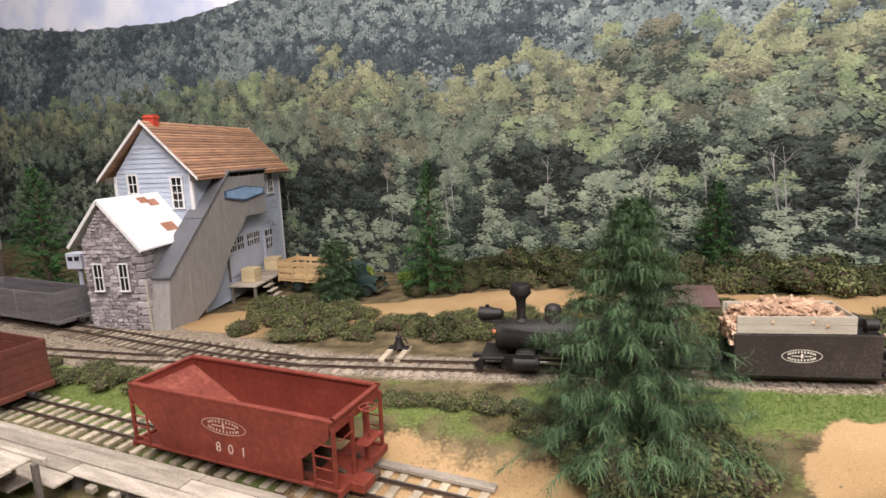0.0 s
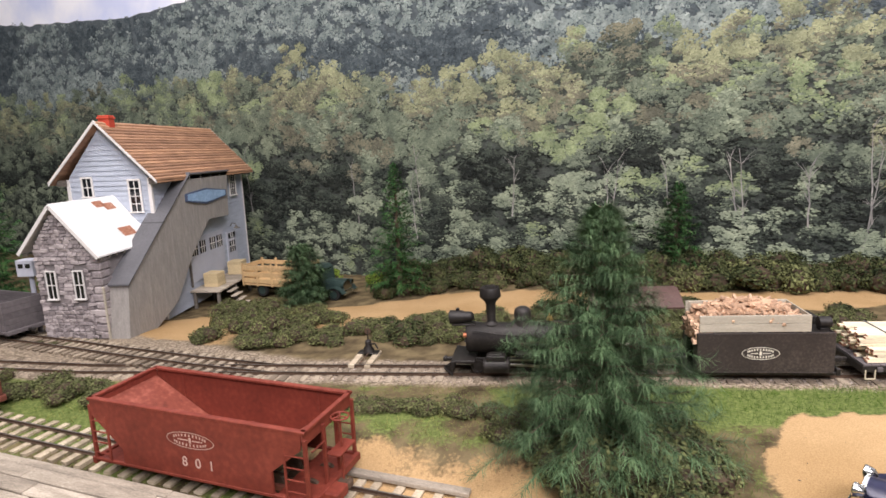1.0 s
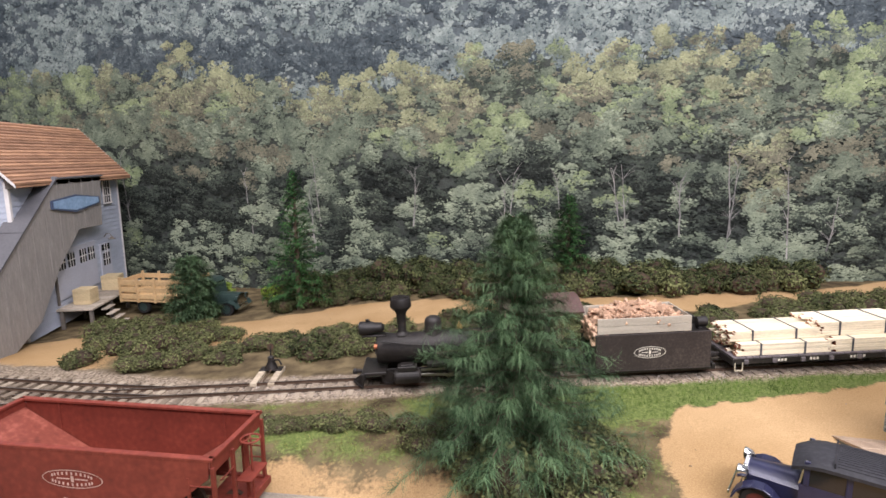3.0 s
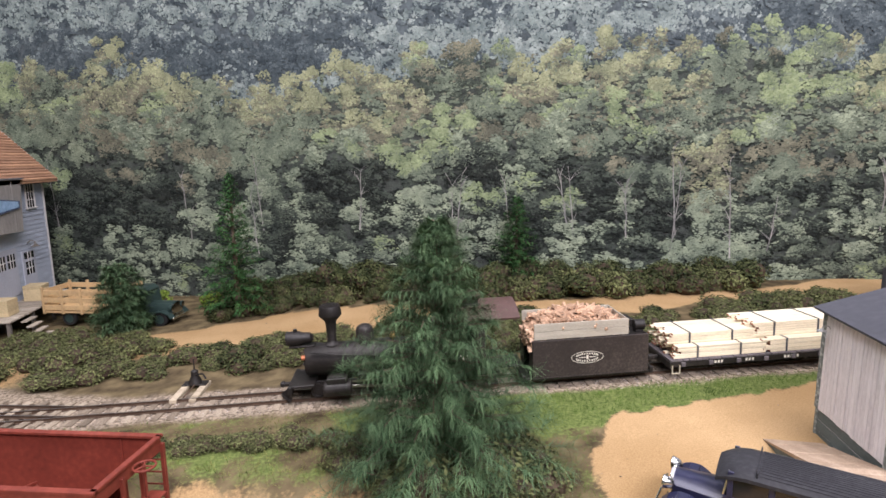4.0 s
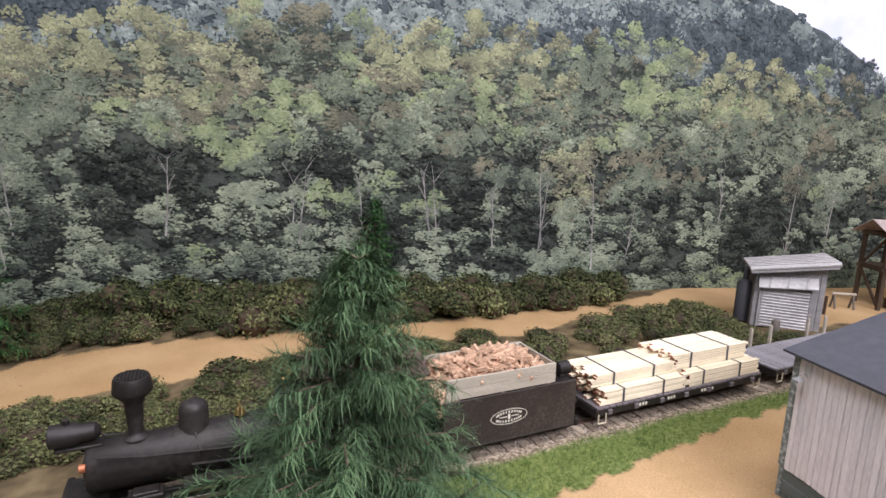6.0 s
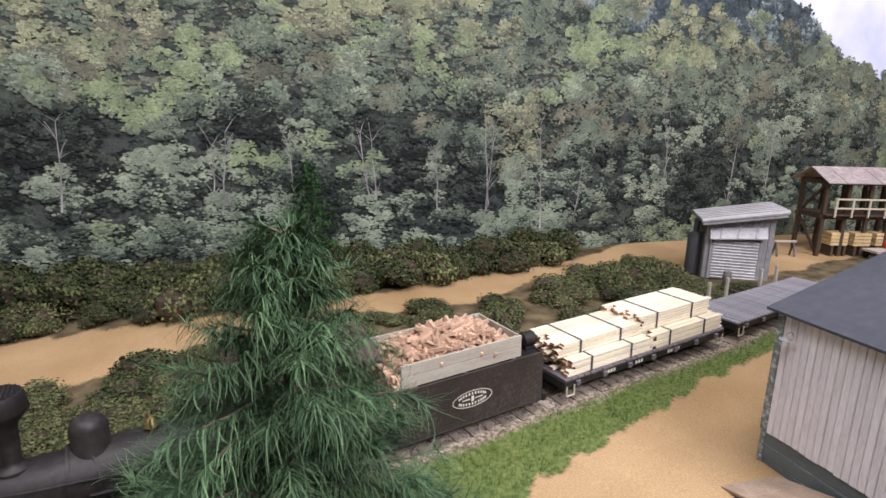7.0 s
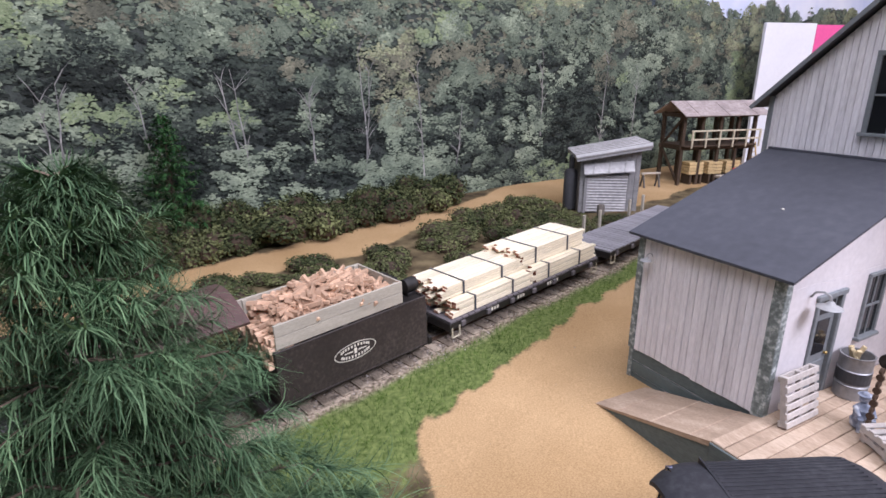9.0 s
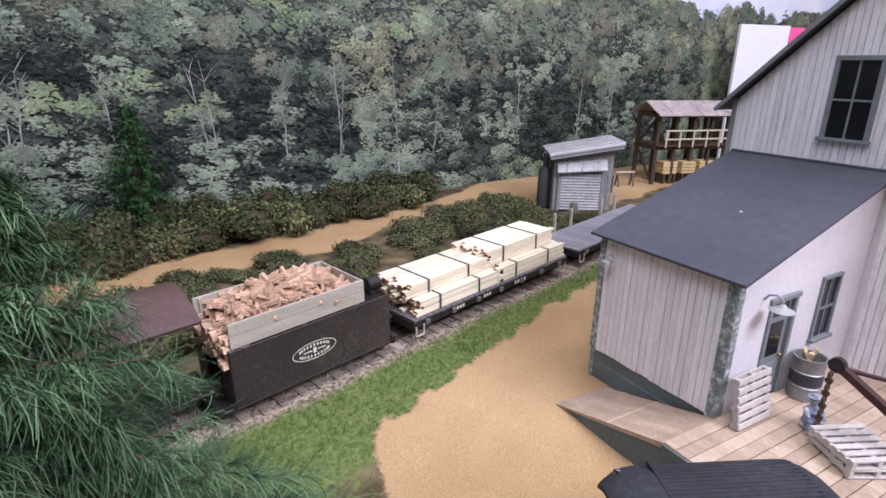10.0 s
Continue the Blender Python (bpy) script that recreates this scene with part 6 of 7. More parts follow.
# ---- timber dock beside the spur ----
def build_wharf():
    x, y = spur(0, 0)
    Wf = thing("timber_wharf", x, y, -2.4, HOP_TURN, "grey weathered plank wharf along the spur", "wharf")
    r = random.Random(9)
    # a narrow gangway beside the rails, widening into a landing
    for d, w, a0, a1 in ((-1.25, 0.62, -40.0, -2.0), (-1.9, 1.0, -40.0, -2.3), (-2.93, 1.05, -40.0, -2.1), (-4.02, 1.2, -40.0, -15.2), (-5.25, 1.2, -40.0, -17.0), (-6.5, 1.2, -40.0, -18.0)):
        a = a0
        while a < a1 - 0.5:
            e = min(a + r.uniform(9, 14), a1 - r.uniform(0, 0.3))
            part("plank", Mesh().box(a + 0.03, e, d - w + 0.03, d, 1.32 + r.uniform(-0.05, 0.05), 1.58 + r.uniform(-0.06, 0.04), 0.05), PLANK, Wf)
            a = e
    for k in range(9):
        part("cross_beam", Mesh().box(-39 + k * 4.5, -38.6 + k * 4.5, -4.1, -1.1, 0.95, 1.3, 0.05), DARKPLANK, Wf)
        part("post", Mesh().box(-39 + k * 4.5, -38.5 + k * 4.5, -3.6, -3.1, -0.3, 1.0, 0.05), DARKPLANK, Wf)
    for k in range(4):
        part("joist_end", Mesh().box(-14.0 + k * 1.9, -13.4 + k * 1.9, -4.35, -3.95, 0.9, 1.3, 0.05), PLANK, Wf, "pale sawn joist end")
    # raised platform with a plain board front
    P = thing("raised_platform", x, y, -2.4, HOP_TURN, "raised grey plank platform on posts beside the wharf", "platform")
    for k in range(5):
        part("plank", Mesh().box(-34.0, -15.6 - 0.15 * k, -11.0 + k * 1.1, -9.93 + k * 1.1, 3.1, 3.3 + r.uniform(-0.04, 0.04), 0.04), PLANK, P)
    part("edge_rail", Mesh().box(-34.0, -15.2, -5.55, -5.3, 3.0, 3.42, 0.04), PLANK, P, "grey edge rail")
    part("front_board", Mesh().box(-34.0, -18.2, -5.5, -5.38, 1.6, 2.98, 0.03), PLANK, P)
    for a in (-33, -25, -16.1):
        part("post", Mesh().box(a, a + 0.32, -5.75, -5.45, -0.2, 3.05, 0.03), DARKPLANK, P)
    b = thing("bumper_timber", *spur(3.7, 4.75), -2.12, HOP_TURN, "long pale timber lying beside the spur ties", "timber")
    part("beam", Mesh().box(-3.9, 3.9, -0.3, 0.3, 0.0, 0.3, 0.05), PLANK, b)


build_wharf()

# ---- freight house: local x runs into the building, y along the end wall; origin at the post by the deck ----
FX, FY, FTURN = 27.25, 21.67, -20.2


def fl(x, y):
    c, s = math.cos(radians(FTURN)), math.sin(radians(FTURN))
    return FX + x * c - y * s, FY + x * s + y * c


def goose_lamp(parent, at, label="grey gooseneck lamp"):
    L = part("wall_lamp", Mesh().pipe([(0, 0, 0), (0, -0.15, 0.25), (0, -0.45, 0.35), (0, -0.7, 0.25), (0, -0.75, 0.05)], 0.045), LAMPGREY, parent, label, at=at)
    part("shade", Mesh().lathe([(0.08, 0.06), (0.02, 0.14), (-0.08, 0.2), (-0.2, 0.48), (-0.18, 0.46), (-0.06, 0.16)], 18, "z", (0, -0.75, 0), close=False), LAMPGREY, L, smooth=True)


def build_freight_house():
    F = thing("freight_house", FX, FY, 0.0, FTURN, "white board-sided freight house with tar paper lean-to roof", "building")
    r = random.Random(21)
    core = part("lean_to_wall", Mesh().prism([(0.12, 0.1), (9.9, 0.1), (9.9, 11.45), (0.12, 7.95)], "y", 0.12, 7.2), SIDEWHITE, F, "white board lean-to walls")
    # boards of the end wall
    n = 19
    for k in range(n):
        y0, y1 = 0.42 + k * (6.53 / n), 0.42 + (k + 1) * (6.53 / n)
        part("board", Mesh().box(0.0 + r.uniform(-0.015, 0.015), 0.16, y0 + 0.015, y1 - 0.015, 1.95 + r.uniform(-0.04, 0.02), 8.12, 0.02), WALLWHITE, core)
    part("corner_board", Mesh().box(-0.1, 0.3, -0.12, 0.42, 1.9, 8.1, 0.03), GREENTRIM, F, "flaking grey-green corner board")
    part("corner_board", Mesh().box(-0.06, 0.3, 6.95, 7.3, 1.95, 8.1, 0.03), GREENTRIM, F)
    part("corner_pipe", Mesh().box(0.0, 0.28, 7.0, 7.25, -0.1, 1.94, 0.03), GREENTRIM, F)
    for k in range(3):
        part("skirt_board", Mesh().box(0.06 + r.uniform(0, 0.03), 0.2, 0.0, 7.15, -0.15 + k * 0.7, 0.52 + k * 0.7, 0.03), SKIRT, F, "weathered green-grey skirting")
    # the smooth wall beside the deck, with real openings for door and window
    dx, wx = 3.35, 6.95           # centres of the door and the window
    side = part("side_wall", Mesh().box(0.3, dx - 0.85, -0.06, 0.1, 2.0, 7.6), SIDEWHITE, F, "smooth white side wall")
    for x0, x1, z0, z1 in ((dx + 0.85, wx - 0.7, 2.0, 7.55), (wx + 0.7, 9.9, 2.0, 7.55), (wx - 0.7, wx + 0.7, 2.0, 4.2), (wx - 0.7, wx + 0.7, 7.2, 7.55), (dx - 0.85, dx + 0.85, 6.75, 7.55)):
        part("wall_panel", Mesh().box(x0, x1, -0.06, 0.1, z0, z1), SIDEWHITE, side)
    part("gable_fill", Mesh().prism([(0.3, 7.56), (9.9, 7.56), (9.9, 11.5), (0.3, 8.1)], "y", -0.055, 0.1), SIDEWHITE, side)
    d = part("door", Mesh().box(dx - 0.8, dx + 0.8, 0.02, 0.14, 2.1, 6.7, 0.02), DOORGREY, F, "grey door with glazed upper panel")
    part("pane", Mesh().box(dx - 0.45, dx + 0.45, -0.01, 0.03, 4.1, 5.7), GLASS, d)
    part("transom", Mesh().box(dx - 0.6, dx + 0.6, -0.01, 0.03, 6.0, 6.55), GLASS, d)
    part("panel", Mesh().box(dx - 0.45, dx + 0.45, -0.02, 0.03, 2.5, 3.7, 0.03), DOORGREY, d)
    part("knob", Mesh().lathe([(-0.12, 0.04), (-0.08, 0.08), (0.02, 0.05)], 10, "y", (dx + 0.6, 0, 4.0)), BRASS, d)
    for x in (dx - 1.02, dx + 0.8):
        part("door_jamb", Mesh().box(x, x + 0.22, -0.16, 0.1, 2.05, 6.75, 0.03), DOORGREY, F)
    part("door_head", Mesh().box(dx - 1.1, dx + 1.1, -0.2, 0.1, 6.76, 7.0, 0.03), DOORGREY, F)
    window(F, M(wx, -0.02, 4.25), 1.3, 2.9, 2, 2, DOORGREY, 0.16)
    goose_lamp(F, M(1.75, -0.08, 7.1))
    goose_lamp(F, M(-0.08, 6.35, 7.2, 0, 0, -90) @ Matrix.Scale(0.6, 4))
    # lean-to roof, a single tar paper slope with overlapped sheets
    za, zb = 8.25, 11.72
    slope = math.degrees(math.atan2(zb - za, 10.35))
    part("lean_to_roof", Mesh().add([(-0.5, -0.5, za), (9.82, -0.5, zb), (9.82, 7.6, zb), (-0.5, 7.6, za), (-0.5, -0.5, za - 0.12), (9.82, -0.5, zb - 0.12), (9.82, 7.6, zb - 0.12), (-0.5, 7.6, za - 0.12)],
                                   [(0, 1, 2, 3), (7, 6, 5, 4), (0, 4, 5, 1), (1, 5, 6, 2), (2, 6, 7, 3), (0, 3, 7, 4)]), TARPAPER, F, "charcoal tar paper roof")
    part("flashing", Mesh().box(9.7, 9.84, -0.5, 7.6, 11.66, 11.81, 0.03), TARPAPER, F)
    part("roof_speck", Mesh().lathe([(0, 0.07), (0.04, 0.05), (0.05, 0.01)], 8, "z", (4.1, 3.0, 9.8)), LETTER, F)
    # the main block behind, gable towards the clearing
    half, ez, az = 8.0, 14.4, 22.0
    yc = 0.0
    main = part("main_wall", Mesh().prism([(yc - half, 0), (yc + half, 0), (yc + half, ez), (yc, az), (yc - half, ez)], "x", 10.0, 26.0), SIDEWHITE, F, "tall white board gable wall")
    k, y = 0, yc - half
    while y < yc + half - 0.05:
        w = 0.32
        ym = y + w / 2
        top = ez + (az - ez) * (1 - abs(ym - yc) / half) - 0.15
        low = 11.7 if -0.4 < ym < 7.7 else 1.9
        if 1.15 < ym < 3.2:
            part("board", Mesh().box(9.9, 10.05, y + 0.015, y + w - 0.015, low, 12.9, 0.02), WALLWHITE, main)
            part("board", Mesh().box(9.9, 10.05, y + 0.015, y + w - 0.015, 16.7, top, 0.02), WALLWHITE, main)
        else:
            part("board", Mesh().box(9.9 + r.uniform(-0.015, 0.015), 10.05, y + 0.015, y + w - 0.015, low, top, 0.02), WALLWHITE, main)
        y += w
    window(F, M(9.93, 2.16, 12.95, 0, 0, -90), 1.7, 3.55, 2, 2, DOORGREY, 0.22)
    for s in (1, -1):
        part("roof", Mesh().add([(9.35, yc, az + 0.3), (9.35, yc + s * 8.75, ez - 0.4), (26.5, yc + s * 8.75, ez - 0.4), (26.5, yc, az + 0.3), (9.35, yc, az + 0.16), (9.35, yc + s * 8.75, ez - 0.54), (26.5, yc + s * 8.75, ez - 0.54), (26.5, yc, az + 0.16)],
                               [(0, 1, 2, 3), (7, 6, 5, 4), (0, 4, 5, 1), (1, 5, 6, 2), (2, 6, 7, 3)]), TARPAPER, F, "dark main roof")
        part("rake_board", Mesh().beam((9.3, yc, az + 0.17), (9.3, yc + s * 8.75, ez - 0.53), 0.1, 0.2), DOORGREY, F, "grey rake board")
    part("corner_board", Mesh().box(9.82, 10.2, yc + half - 0.2, yc + half + 0.06, 11.0, ez + 0.1, 0.03), DOORGREY, F)


build_freight_house()


def build_deck():
    D = thing("freight_deck", FX, FY, 0.0, FTURN, "tan plank loading deck with a ramp to the yard", "deck")
    r = random.Random(23)
    n = 17
    for k in range(n):
        y1 = -0.1 - k * 0.56
        a = -3.3
        while a < 10:
            ln = r.uniform(5, 8)
            e = min(a + ln, 10.5)
            part("plank", Mesh().box(a + 0.02, e, y1 - 0.53, y1, 1.84, 2.04 + r.uniform(-0.02, 0.02), 0.025), DECKWOOD, D)
            a += ln
    part("edge_board", Mesh().box(-3.4, -3.3, -9.6, -0.1, 0.9, 2.0, 0.03), SKIRT, D, "weathered green-grey edge board")
    part("edge_skirt", Mesh().box(-3.36, -3.3, -9.6, -0.1, -0.2, 0.9, 0.02), SKIRT, D)
    ramp = part("ramp", Mesh().prism([(6.0, 0.1), (6.0, 0.2), (-0.12, 2.04), (-0.12, 1.8)], "x", -3.35, -0.1), DECKWOOD, D, "bleached ramp boards")
    for k in range(3):
        y = 4.6 - k * 1.9
        part("ramp_seam", Mesh().box(-3.37, -0.08, y - 0.03, y + 0.03, 0.2 + (6 - y) * 0.3 - 0.02, 0.225 + (6 - y) * 0.3), DECKWOOD, ramp)
    part("ramp_cheek", Mesh().prism([(5.9, 0.1), (-0.12, 1.85), (-0.12, -0.3), (5.9, -0.2)], "x", -3.3, -3.2), SKIRT, D, "dark weathered ramp side")

    def pallet(name, at, label):
        P_ = new(name)
        P_.empty_display_size = 0.01
        P_.matrix_world = at
        tagged(P_, label, "pallet", "pallets on the deck")
        for k in range(6):
            part("slat", Mesh().box(-1.1, 1.1, -1.05 + k * 0.38, -0.8 + k * 0.38, 0.3, 0.38, 0.015), PALLET, P_)
        for x in (-1.0, 0.0, 1.0):
            part("runner", Mesh().box(x - 0.09, x + 0.09, -1.05, 1.1, 0.08, 0.3, 0.015), PALLET, P_)
        for k in (0, 2, 5):
            part("slat", Mesh().box(-1.1, 1.1, -1.05 + k * 0.38, -0.8 + k * 0.38, 0.0, 0.08, 0.015), PALLET, P_)
    base = pose(FX * CM, FY * CM, 0, 0, 0, FTURN)
    pallet("wooden_pallet", base @ M(0.95, -0.62, 3.1, 80, 0, 0), "pale wooden pallet leaning on the white wall")
    pallet("wooden_pallet", base @ M(2.3, -4.3, 2.05, 0, 0, -28), "pale wooden pallet lying flat on the deck")
    pallet("wooden_pallet", base @ M(2.25, -4.25, 2.44, 0, 0, -25), "pale wooden pallet on top of another pallet")
    b = thing("steel_drum", *fl(5.0, -0.85), 2.05, 0, "open grey steel drum with dark band and wood scraps", "drum")
    part("body", Mesh().lathe([(0.0, 0.58), (0.0, 0.64), (0.62, 0.64), (0.64, 0.68), (0.68, 0.64), (1.3, 0.64), (1.32, 0.68), (1.36, 0.64), (1.95, 0.64), (2.0, 0.68), (2.0, 0.6), (1.4, 0.58)], 24, "z"), DRUM, b, smooth=True)
    part("band", Mesh().lathe([(0.75, 0.645), (0.75, 0.66), (1.3, 0.66), (1.3, 0.645)], 24, "z", close=False), DRUMBAND, b, "dark painted band")
    for k in range(5):
        part("wood_scrap", Mesh().beam((rng.uniform(-.3, .3), rng.uniform(-.3, .3), 1.2), (rng.uniform(-.4, .4), rng.uniform(-.4, .4), 2.3), 0.2, 0.14, 0.02), CRATE, b)
    # a plain seated figurine, one mesh
    m = Mesh()
    m.lathe([(0.0, 0.3), (0.15, 0.42), (0.6, 0.36), (1.05, 0.4), (1.3, 0.22), (1.38, 0.12)], 14, "z")
    m.lathe([(1.38, 0.12), (1.5, 0.24), (1.7, 0.24), (1.8, 0.34), (1.83, 0.2), (1.95, 0.12)], 14, "z", (0.05, 0, 0))
    m.rod((0.25, 0.2, 0.3), (-0.55, 0.3, 0.75), 0.17, 0.14).rod((-0.55, 0.3, 0.75), (-0.6, 0.3, 0.05), 0.13, 0.1)
    m.rod((0.25, -0.2, 0.3), (-0.55, -0.25, 0.75), 0.17, 0.14).rod((-0.55, -0.25, 0.75), (-0.6, -0.25, 0.05), 0.13, 0.1)
    m.rod((0.0, 0.38, 1.15), (-0.5, 0.35, 0.85), 0.12, 0.09).rod((0.0, -0.38, 1.15), (-0.5, -0.35, 0.85), 0.12, 0.09)
    ob = part("figurine", m, DOLL, None, smooth=True)
    x, y = fl(2.75, -2.35)
    ob.matrix_world = M(x, y, 2.05, 0, 0, 30) @ Matrix.Scale(0.8, 4)
    tagged(ob, "small plain painted figurine sitting on the plank deck", "figurine")
    # hoist: a boom with a chain over the pallets
    h = thing("hand_hoist", *fl(4.5, -7.2), 2.05, FTURN, "dark maroon timber hoist boom with hanging chain", "hoist")
    tip, foot = (-2.1, 4.3, 3.3), (-1.2, -0.6, 0.3)
    part("boom", Mesh().beam(foot, tip, 0.3, 0.34, 0.05), BOOMRED, h, "dark maroon boom")
    part("stay", Mesh().rod((0.6, -0.6, 3.0), (tip[0], tip[1], tip[2] - 0.1), 0.09), BOOMRED, h)
    part("mast", Mesh().box(0.4, 0.8, -0.8, -0.4, 0.0, 3.4, 0.04), BOOMRED, h)
    part("sheave", Mesh().lathe([(-0.12, 0.1), (-0.12, 0.3), (0.12, 0.3), (0.12, 0.1)], 16, "x", tip), BLACK, h)
    for k in range(9):
        z = tip[2] - 0.35 - k * 0.28
        part("chain_link", Mesh().lathe([(-0.05, 0.07), (-0.05, 0.14), (0.05, 0.14), (0.05, 0.07)], 10, "x" if k % 2 else "y", (tip[0] - 0.25, tip[1] + 0.05, z)), RUST, h)


build_deck()


def build_motor_car():
    cx, cy = 19.9, 20.75
    K = thing("motor_car", cx, cy, height(cx, cy) - 0.05, 135.0, "old dark navy sedan with black ribbed fabric top", "car")
    # local x forward
    bonnet = [(-0.78, 1.0), (-0.8, 1.75), (-0.5, 2.08), (0, 2.2), (0.5, 2.08), (0.8, 1.75), (0.78, 1.0)]
    sec = [(1.85, 1.32, 1.1), (2.4, 1.18, 1.04), (3.2, 1.05, 1.0), (4.15, 0.98, 0.97)]
    m = Mesh()
    m.add([(x, y * w, 1.0 + (z - 1.0) * h) for x, w, h in sec for y, z in bonnet], [(j * 7 + i, (j + 1) * 7 + i, (j + 1) * 7 + i + 1, j * 7 + i + 1) for j in range(3) for i in range(6)])
    part("bonnet", m, NAVY, K, "dark navy bonnet", smooth=True)
    part("radiator", Mesh().prism([(y * 0.97, z) for y, z in bonnet], "x", 4.15, 4.32), CHROME, K, "bright radiator shell")
    part("radiator_core", Mesh().prism([(y * 0.8, 0.15 + z * 0.9) for y, z in bonnet], "x", 4.3, 4.34), BLACK, K)
    part("body", Mesh().prism([(1.95, 0.75), (1.95, 2.3), (-4.6, 2.3), (-4.85, 1.9), (-4.7, 0.75)], "y", -1.3, 1.3), NAVY, K, "dark navy body")
    for s in (-1, 1):
        for x in (1.7, 0.1, -1.9, -4.2):
            part("pillar", Mesh().box(x - 0.12, x + 0.12, s * 1.28 - 0.06, s * 1.28 + 0.06, 2.3, 3.5, 0.03), NAVY, K)
        for a, b in ((0.2, 1.6), (-1.8, 0.0), (-4.1, -2.0)):
            part("side_window", Mesh().box(a, b, s * 1.27 - 0.015, s * 1.27 + 0.015, 2.3, 3.4), GLASS, K)
        pts = [(4.62, 0.8), (4.45, 1.2), (4.15, 1.5), (3.75, 1.68), (3.3, 1.68), (2.95, 1.5), (2.6, 1.1), (2.2, 0.55), (-2.0, 0.52), (-2.5, 1.1), (-3.2, 1.5), (-3.9, 1.5), (-4.6, 1.1), (-4.9, 0.6)]
        m = Mesh()
        for (x0, z0), (x1, z1) in zip(pts, pts[1:]):
            m.beam((x0, s * 1.5, z0), (x1, s * 1.5, z1), 0.72, 0.09, 0.02)
        part("fender", m, NAVY, K, "curved navy fender")
        lamp = part("headlight", Mesh().lathe([(4.0, 0.05), (4.15, 0.24), (4.5, 0.34), (4.55, 0.3)], 18, "x", (0, s * 0.98, 1.9)), CHROME, K, "nickel headlight", smooth=True)
        part("lens", Mesh().lathe([(4.56, 0.02), (4.55, 0.3)], 18, "x", (0, s * 0.98, 1.9)), LETTER, lamp, "milky lens")
    part("windscreen", Mesh().add([(1.95, -1.2, 2.3), (1.95, 1.2, 2.3), (1.75, 1.2, 3.5), (1.75, -1.2, 3.5)], [(0, 1, 2, 3)]), GLASS, K, mend=False)
    for y in (-1.25, 1.25):
        part("windscreen_frame", Mesh().beam((1.95, y, 2.3), (1.75, y, 3.5), 0.08, 0.08), CHROME, K)
    def roof_z(x, q):
        return 3.74 - 0.3 * abs(q) ** 3 - (0.42 * ((x - 1.0) / 1.3) ** 2 if x > 1.0 else 0) - (0.25 * ((-3.9 - x) / 0.8) ** 2 if x < -3.9 else 0)

    def roof_w(x):
        return 1.5 - (0.28 * ((x - 1.2) / 1.1) ** 2 if x > 1.2 else 0) - (0.2 * ((-4.1 - x) / 0.6) ** 2 if x < -4.1 else 0)
    xs_, nq = [-4.75, -4.55, -4.2, -3.8, -3, -2, -1, 0, 0.6, 1.1, 1.5, 1.85, 2.15, 2.32], 16
    m = Mesh()
    for up in (0.0, -0.16):
        m.add([(x, (-1 + 2 * i / nq) * roof_w(x), roof_z(x, -1 + 2 * i / nq) + up) for x in xs_ for i in range(nq + 1)],
              [(j * (nq + 1) + i, (j + 1) * (nq + 1) + i, (j + 1) * (nq + 1) + i + 1, j * (nq + 1) + i + 1) for j in range(len(xs_) - 1) for i in range(nq)])
    k_ = len(xs_) * (nq + 1)
    rim = [i for i in range(nq + 1)] + [j * (nq + 1) + nq for j in range(1, len(xs_))] + [(len(xs_) - 1) * (nq + 1) + i for i in range(nq - 1, -1, -1)] + [j * (nq + 1) for j in range(len(xs_) - 2, 0, -1)]
    for u, v_ in zip(rim, rim[1:] + rim[:1]):
        m.f.append((u, v_, v_ + k_, u + k_))
        m.s.append(0)
    top = part("top", m, CARTOP, K, "black fabric roof with rounded front", smooth=True)
    for k in range(15):
        y = -1.22 + k * 0.174
        part("roof_rib", Mesh().box(-4.1, 0.6, y - 0.022, y + 0.022, roof_z(0, y / 1.5) - 0.03, roof_z(0, y / 1.5) + 0.03, 0.01), CARTOP, top)
    part("roof_seam", Mesh().box(0.66, 0.72, -1.35, 1.35, 3.42, 3.76, 0.01), CARTOP, top)
    part("bumper", Mesh().box(4.75, 4.85, -1.5, 1.5, 0.75, 0.95, 0.03), CHROME, K)
    part("chassis", Mesh().box(-4.4, 4.5, -0.7, 0.7, 0.45, 0.8, 0.03), BLACK, K)
    wheel_set(K, [(3.5, -1.45), (3.5, 1.45), (-3.5, -1.45), (-3.5, 1.45)], 0.82, 0.4, SPOKE)


build_motor_car()


